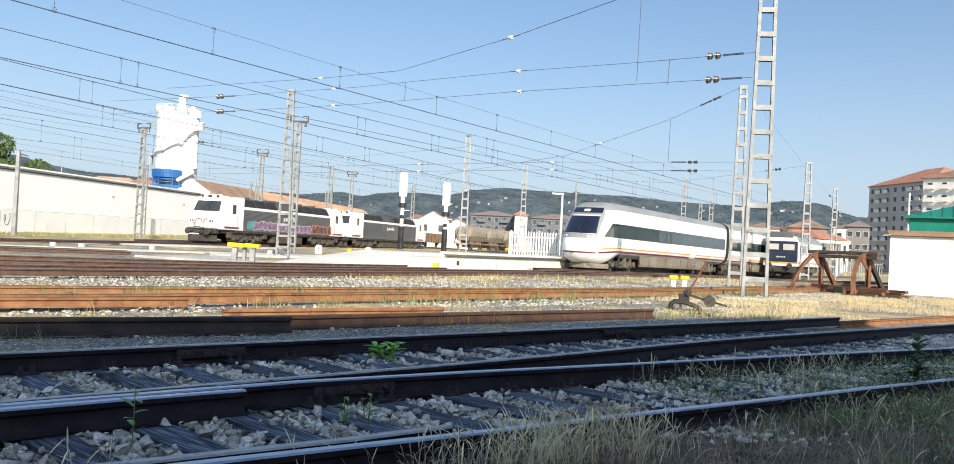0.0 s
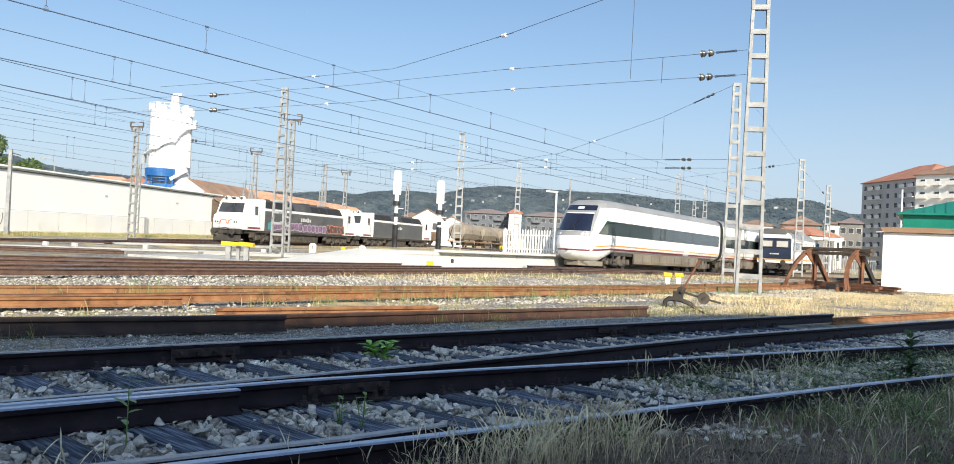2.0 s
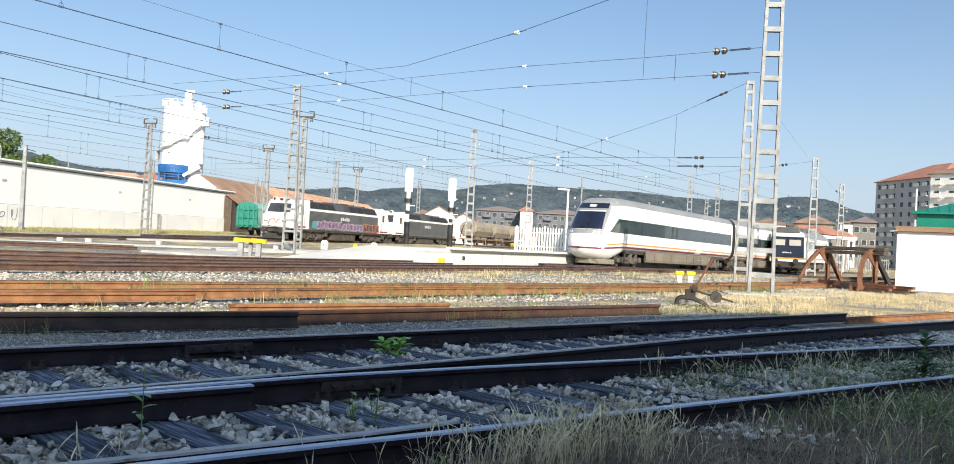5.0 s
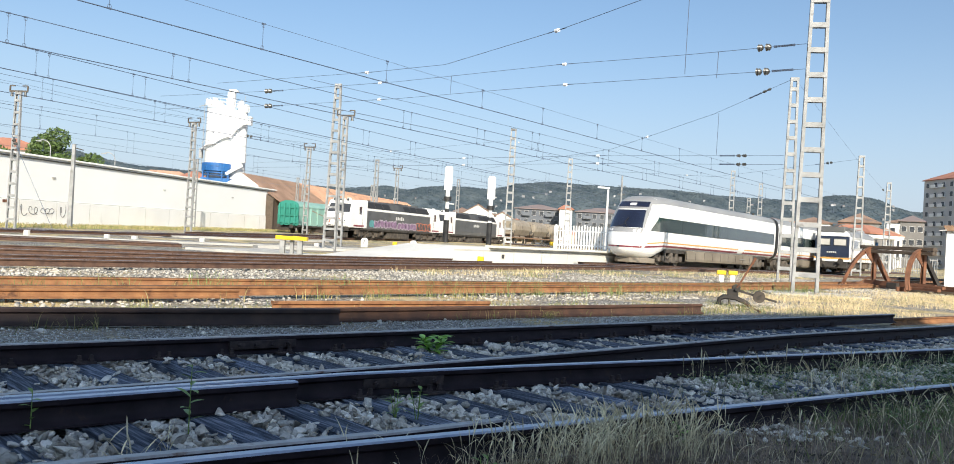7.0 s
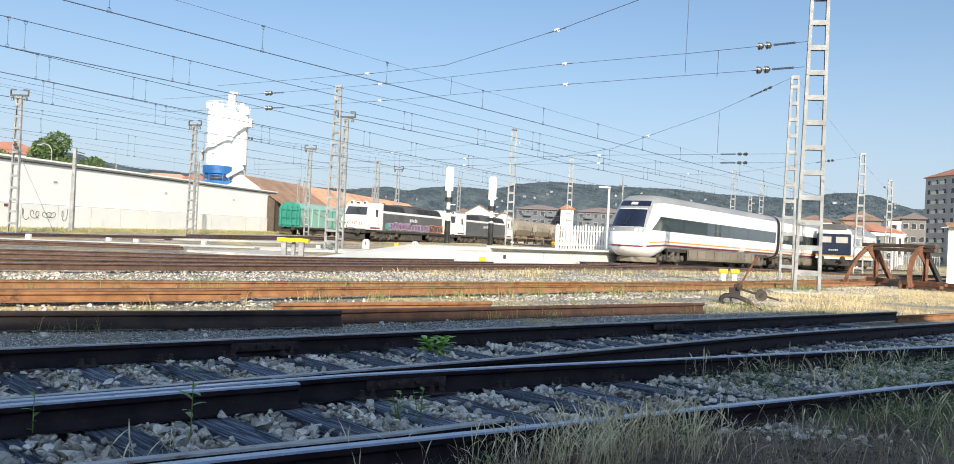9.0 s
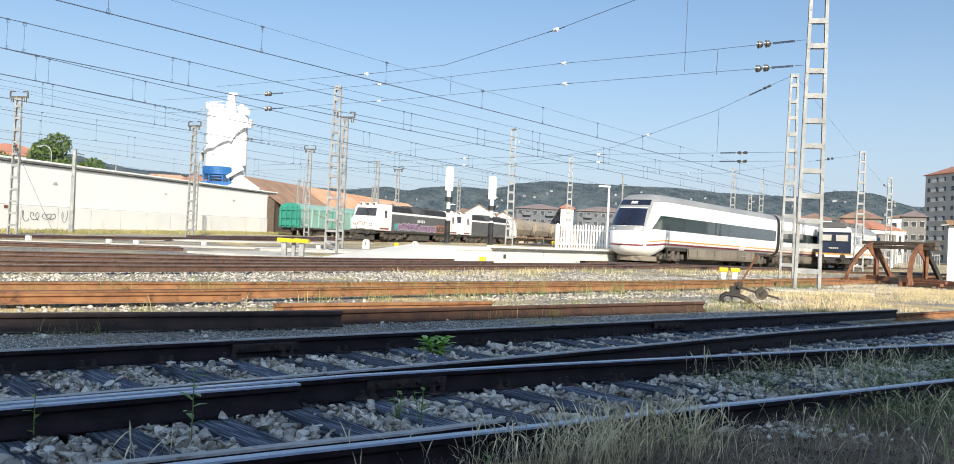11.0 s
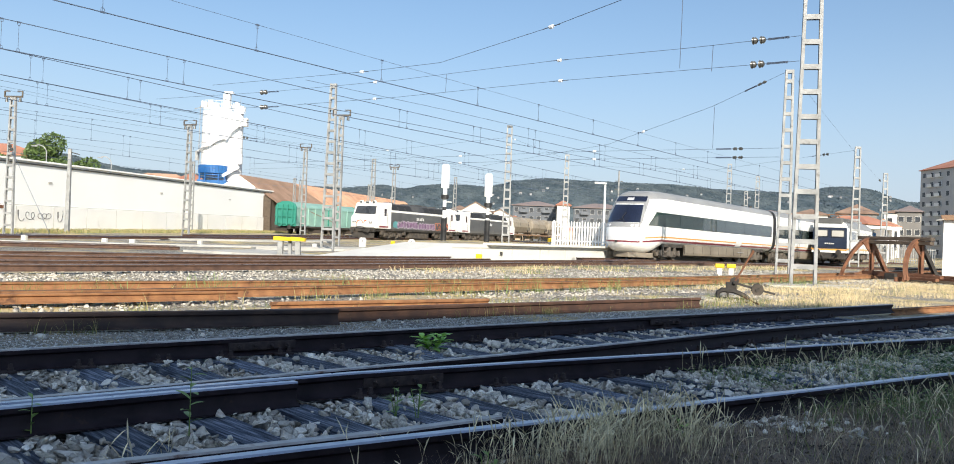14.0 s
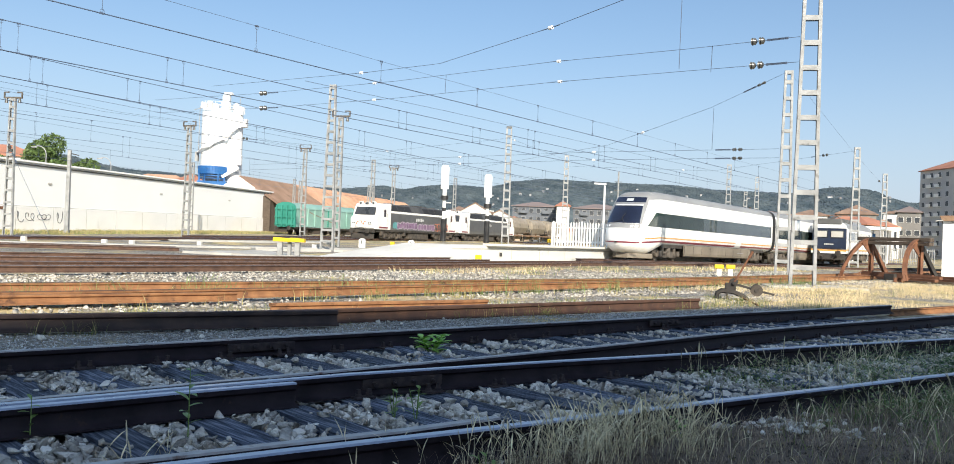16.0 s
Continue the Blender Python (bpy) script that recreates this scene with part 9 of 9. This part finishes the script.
weed("dark_weed", 4.85, 8.35, 0.62, 30, 0.24, 0.075, "leaf_dark", "tall dark weed beside the front rail", 5, 0.06, 2)
weed("low_weed", -1.02, 3.72, 0.20, 10, 0.07, 0.022, "leaf", "small weed before the front rail", 6, 0.05, 2)
weed("low_weed", -0.66, 3.55, 0.20, 10, 0.07, 0.022, "leaf", "small weed before the front rail", 7, 0.05, 2)
weed("low_weed", 0.10, 3.75, 0.22, 14, 0.06, 0.02, "leaf", "small weed before the front rail", 8, 0.05, 3)
weed("low_weed", 1.25, 5.0, 0.16, 12, 0.06, 0.022, "leaf_bright", "small bright weed on the front rail", 9, 0.05, 3)


# ---------------------------------------------------------------- trees and far growth
def tree(x, y, H, R, label, seed, leaves=5200, z=0.0, size=0.22, group=""):
    r = random.Random(seed)
    nr = np.random.RandomState(seed)
    t = thing("tree", pose(x, y, gz(x, y) + z), label, "tree", group)
    m = Mesh()
    m.tube([(0, 0, 0), (0.1, 0, H * 0.3), (0.0, 0.1, H * 0.62)], 0.24, 9, 0.12)
    part("trunk", m, M["bark"], t)
    lobes = []
    for k in range(11):
        a = 2.4 * k + r.uniform(-0.3, 0.3)
        h = H * r.uniform(0.45, 0.9)
        rr = R * r.uniform(0.25, 0.72) * (1.15 - abs(h / H - 0.62))
        c = (rr * math.cos(a), rr * math.sin(a), h)
        lobes.append((c, R * r.uniform(0.34, 0.55)))
        m = Mesh()
        m.tube([(0, 0, H * 0.35), (c[0] * 0.5, c[1] * 0.5, h * 0.8), c], 0.07, 6, 0.02)
        part("limb", m, M["bark"], t)
    lobes.append(((0, 0, H * 0.82), R * 0.5))
    pts = []
    per = leaves // len(lobes)
    for c, rad in lobes:
        d = nr.normal(size=(per, 3))
        d /= np.linalg.norm(d, axis=1)[:, None]
        q = np.array(c) + d * (rad * nr.uniform(0.45, 1.08, per) ** 0.6)[:, None] * np.array([1, 1, 0.85])
        pts.append(q)
    q = np.concatenate(pts)
    n = len(q)
    u = nr.normal(size=(n, 3))
    u /= np.linalg.norm(u, axis=1)[:, None]
    w = np.cross(u, nr.normal(size=(n, 3)))
    w /= np.linalg.norm(w, axis=1)[:, None]
    s = (nr.uniform(0.6, 1.2, n) * size)[:, None]
    V = np.stack([q - u * s, q + w * s * 0.45, q + u * s, q - w * s * 0.45], 1).reshape(-1, 3)
    F = np.arange(n * 4).reshape(-1, 4)
    crown = scatter_mesh("crown", V, F, M["leaf_tree"], "", "")
    for key in ("kind",):
        crown[key] = "stuff"
    crown.parent = t
    return t


tree(-48.6, 99.0, 10.3, 3.0, "round leafy green tree behind the warehouse", 31, 9000)
tree(-46.6, 104.0, 8.2, 2.4, "smaller dark green tree behind the warehouse", 32, 5000)
tree(-55.0, 100.0, 8.6, 2.6, "leafy green tree beside another behind the warehouse", 33, 5000)
tree(30.0, 44.5, 1.1, 0.9, "low green bush by the white hut", 34, 1500, 0, 0.08)


def far_growth():
    """Woods on the slopes and between the houses, far away."""
    r = np.random.RandomState(40)
    v, f = octa()
    n = 30000
    x = r.uniform(-1150, 1150, n)
    k = r.rand(n) ** 0.6
    y = 1345 + 262 * k
    deps = bpy.data.objects["backdrop_hill"].data
    co = np.empty(len(deps.vertices) * 3)
    deps.vertices.foreach_get("co", co)
    co = co.reshape(-1, 3)
    g = co.reshape(301, 15, 3)
    fu, fv = np.clip((x + 1200) / 8.0, 0, 299.99), np.clip(k * 14, 0, 13.99)
    iu, iv = fu.astype(int), fv.astype(int)
    wu, wv = (fu - iu)[:, None], (fv - iv)[:, None]
    pos = (g[iu, iv] * (1 - wu) + g[iu + 1, iv] * wu) * (1 - wv) + (g[iu, iv + 1] * (1 - wu) + g[iu + 1, iv + 1] * wu) * wv
    size = r.uniform(0.8, 2.0, n)
    sh = np.array([v * (1 + 0.28 * r.normal(size=(len(v), 1))) * np.array([1.5, 1.5, 0.8]) for _ in range(16)])
    V = (sh[r.randint(0, 16, n)] * size[:, None, None] + pos[:, None, :]).reshape(-1, 3)
    F = (f[None] + (np.arange(n) * len(v))[:, None, None]).reshape(-1, 3)
    # same haze-coloured material as the slope below
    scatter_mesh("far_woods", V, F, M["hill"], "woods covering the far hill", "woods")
    # scattered houses on the slope
    hm = Mesh()
    for _ in range(260):
        i = r.randint(0, n)
        if k[i] > 0.66 or (pos[i][0] < 100 and r.rand() < 0.6):
            continue
        px, py, pz = pos[i]
        w, d, h = r.uniform(2.5, 5.5), r.uniform(3, 5), r.uniform(0.8, 1.7)
        hm.box((px, py - 3, pz + h / 2 - 2), (w, d, h + 4), mi=0)
        hm.prism([(px - w / 2 - 0.3, pz + h), (px + w / 2 + 0.3, pz + h), (px, pz + h + 0.8)], "y", py - 3 - d / 2, py - 3 + d / 2, mi=1)
    tagged(part("hillside_houses", hm, [M["far_wall"], M["far_roof"]]), "small pale houses scattered over the far hillside", "houses", "", "stuff")
    # low roofs and trees of the town's edge
    hm = Mesh()
    for _ in range(85):
        px = r.uniform(-90, 260)
        py = r.uniform(300, 620)
        w, d, h = r.uniform(9, 20), r.uniform(8, 12), r.uniform(3.5, 7)
        hm.box((px, py, h / 2), (w, d, h), mi=0)
        hm.prism([(px - w / 2 - 0.5, h), (px + w / 2 + 0.5, h), (px, h + 2.6)], "y", py - d / 2 - 0.4, py + d / 2, mi=1)
    tagged(part("far_town_houses", hm, [M["plaster_tan"], M["roof_red"]]), "low tan houses with red roofs at the town's edge", "houses", "", "stuff")
    n = 420
    pos = np.c_[r.uniform(-120, 330, n), r.uniform(330, 700, n), r.uniform(0, 3.5, n)]
    V = (sh[r.randint(0, 16, n)] * r.uniform(2.0, 4.6, n)[:, None, None] + pos[:, None, :]).reshape(-1, 3)
    F = (f[None] + (np.arange(n) * len(v))[:, None, None]).reshape(-1, 3)
    scatter_mesh("town_trees", V, F, M["leaf_dark"], "dark trees between the houses of the town", "trees")


far_growth()

# ---------------------------------------------------------------- what moves
def motions():
    """The coupled engines roll away, slow down and stop."""
    run = [(0.0, 0.0), (0.5, 1.12), (1.0, 2.14), (1.5, 3.21), (2.0, 4.28), (2.5, 5.30), (3.0, 6.26), (3.5, 7.26), (4.0, 8.20), (5.0, 10.05), (6.0, 11.86), (6.5, 12.70), (7.0, 13.58),
           (7.5, 14.46), (8.0, 15.26), (8.5, 16.02), (9.0, 16.72), (10.0, 17.85), (11.0, 18.72), (11.5, 19.02), (12.0, 19.24), (12.5, 19.36), (13.0, 19.44), (14.0, 19.48), (16.0, 19.48)]
    for ob, m in zip(LOCOS, loco_at):
        walk(ob, [(t, Matrix.Translation((u20[0] * s, u20[1] * s, 0.05 * s / 19.5)) @ m) for t, s in run])


motions()
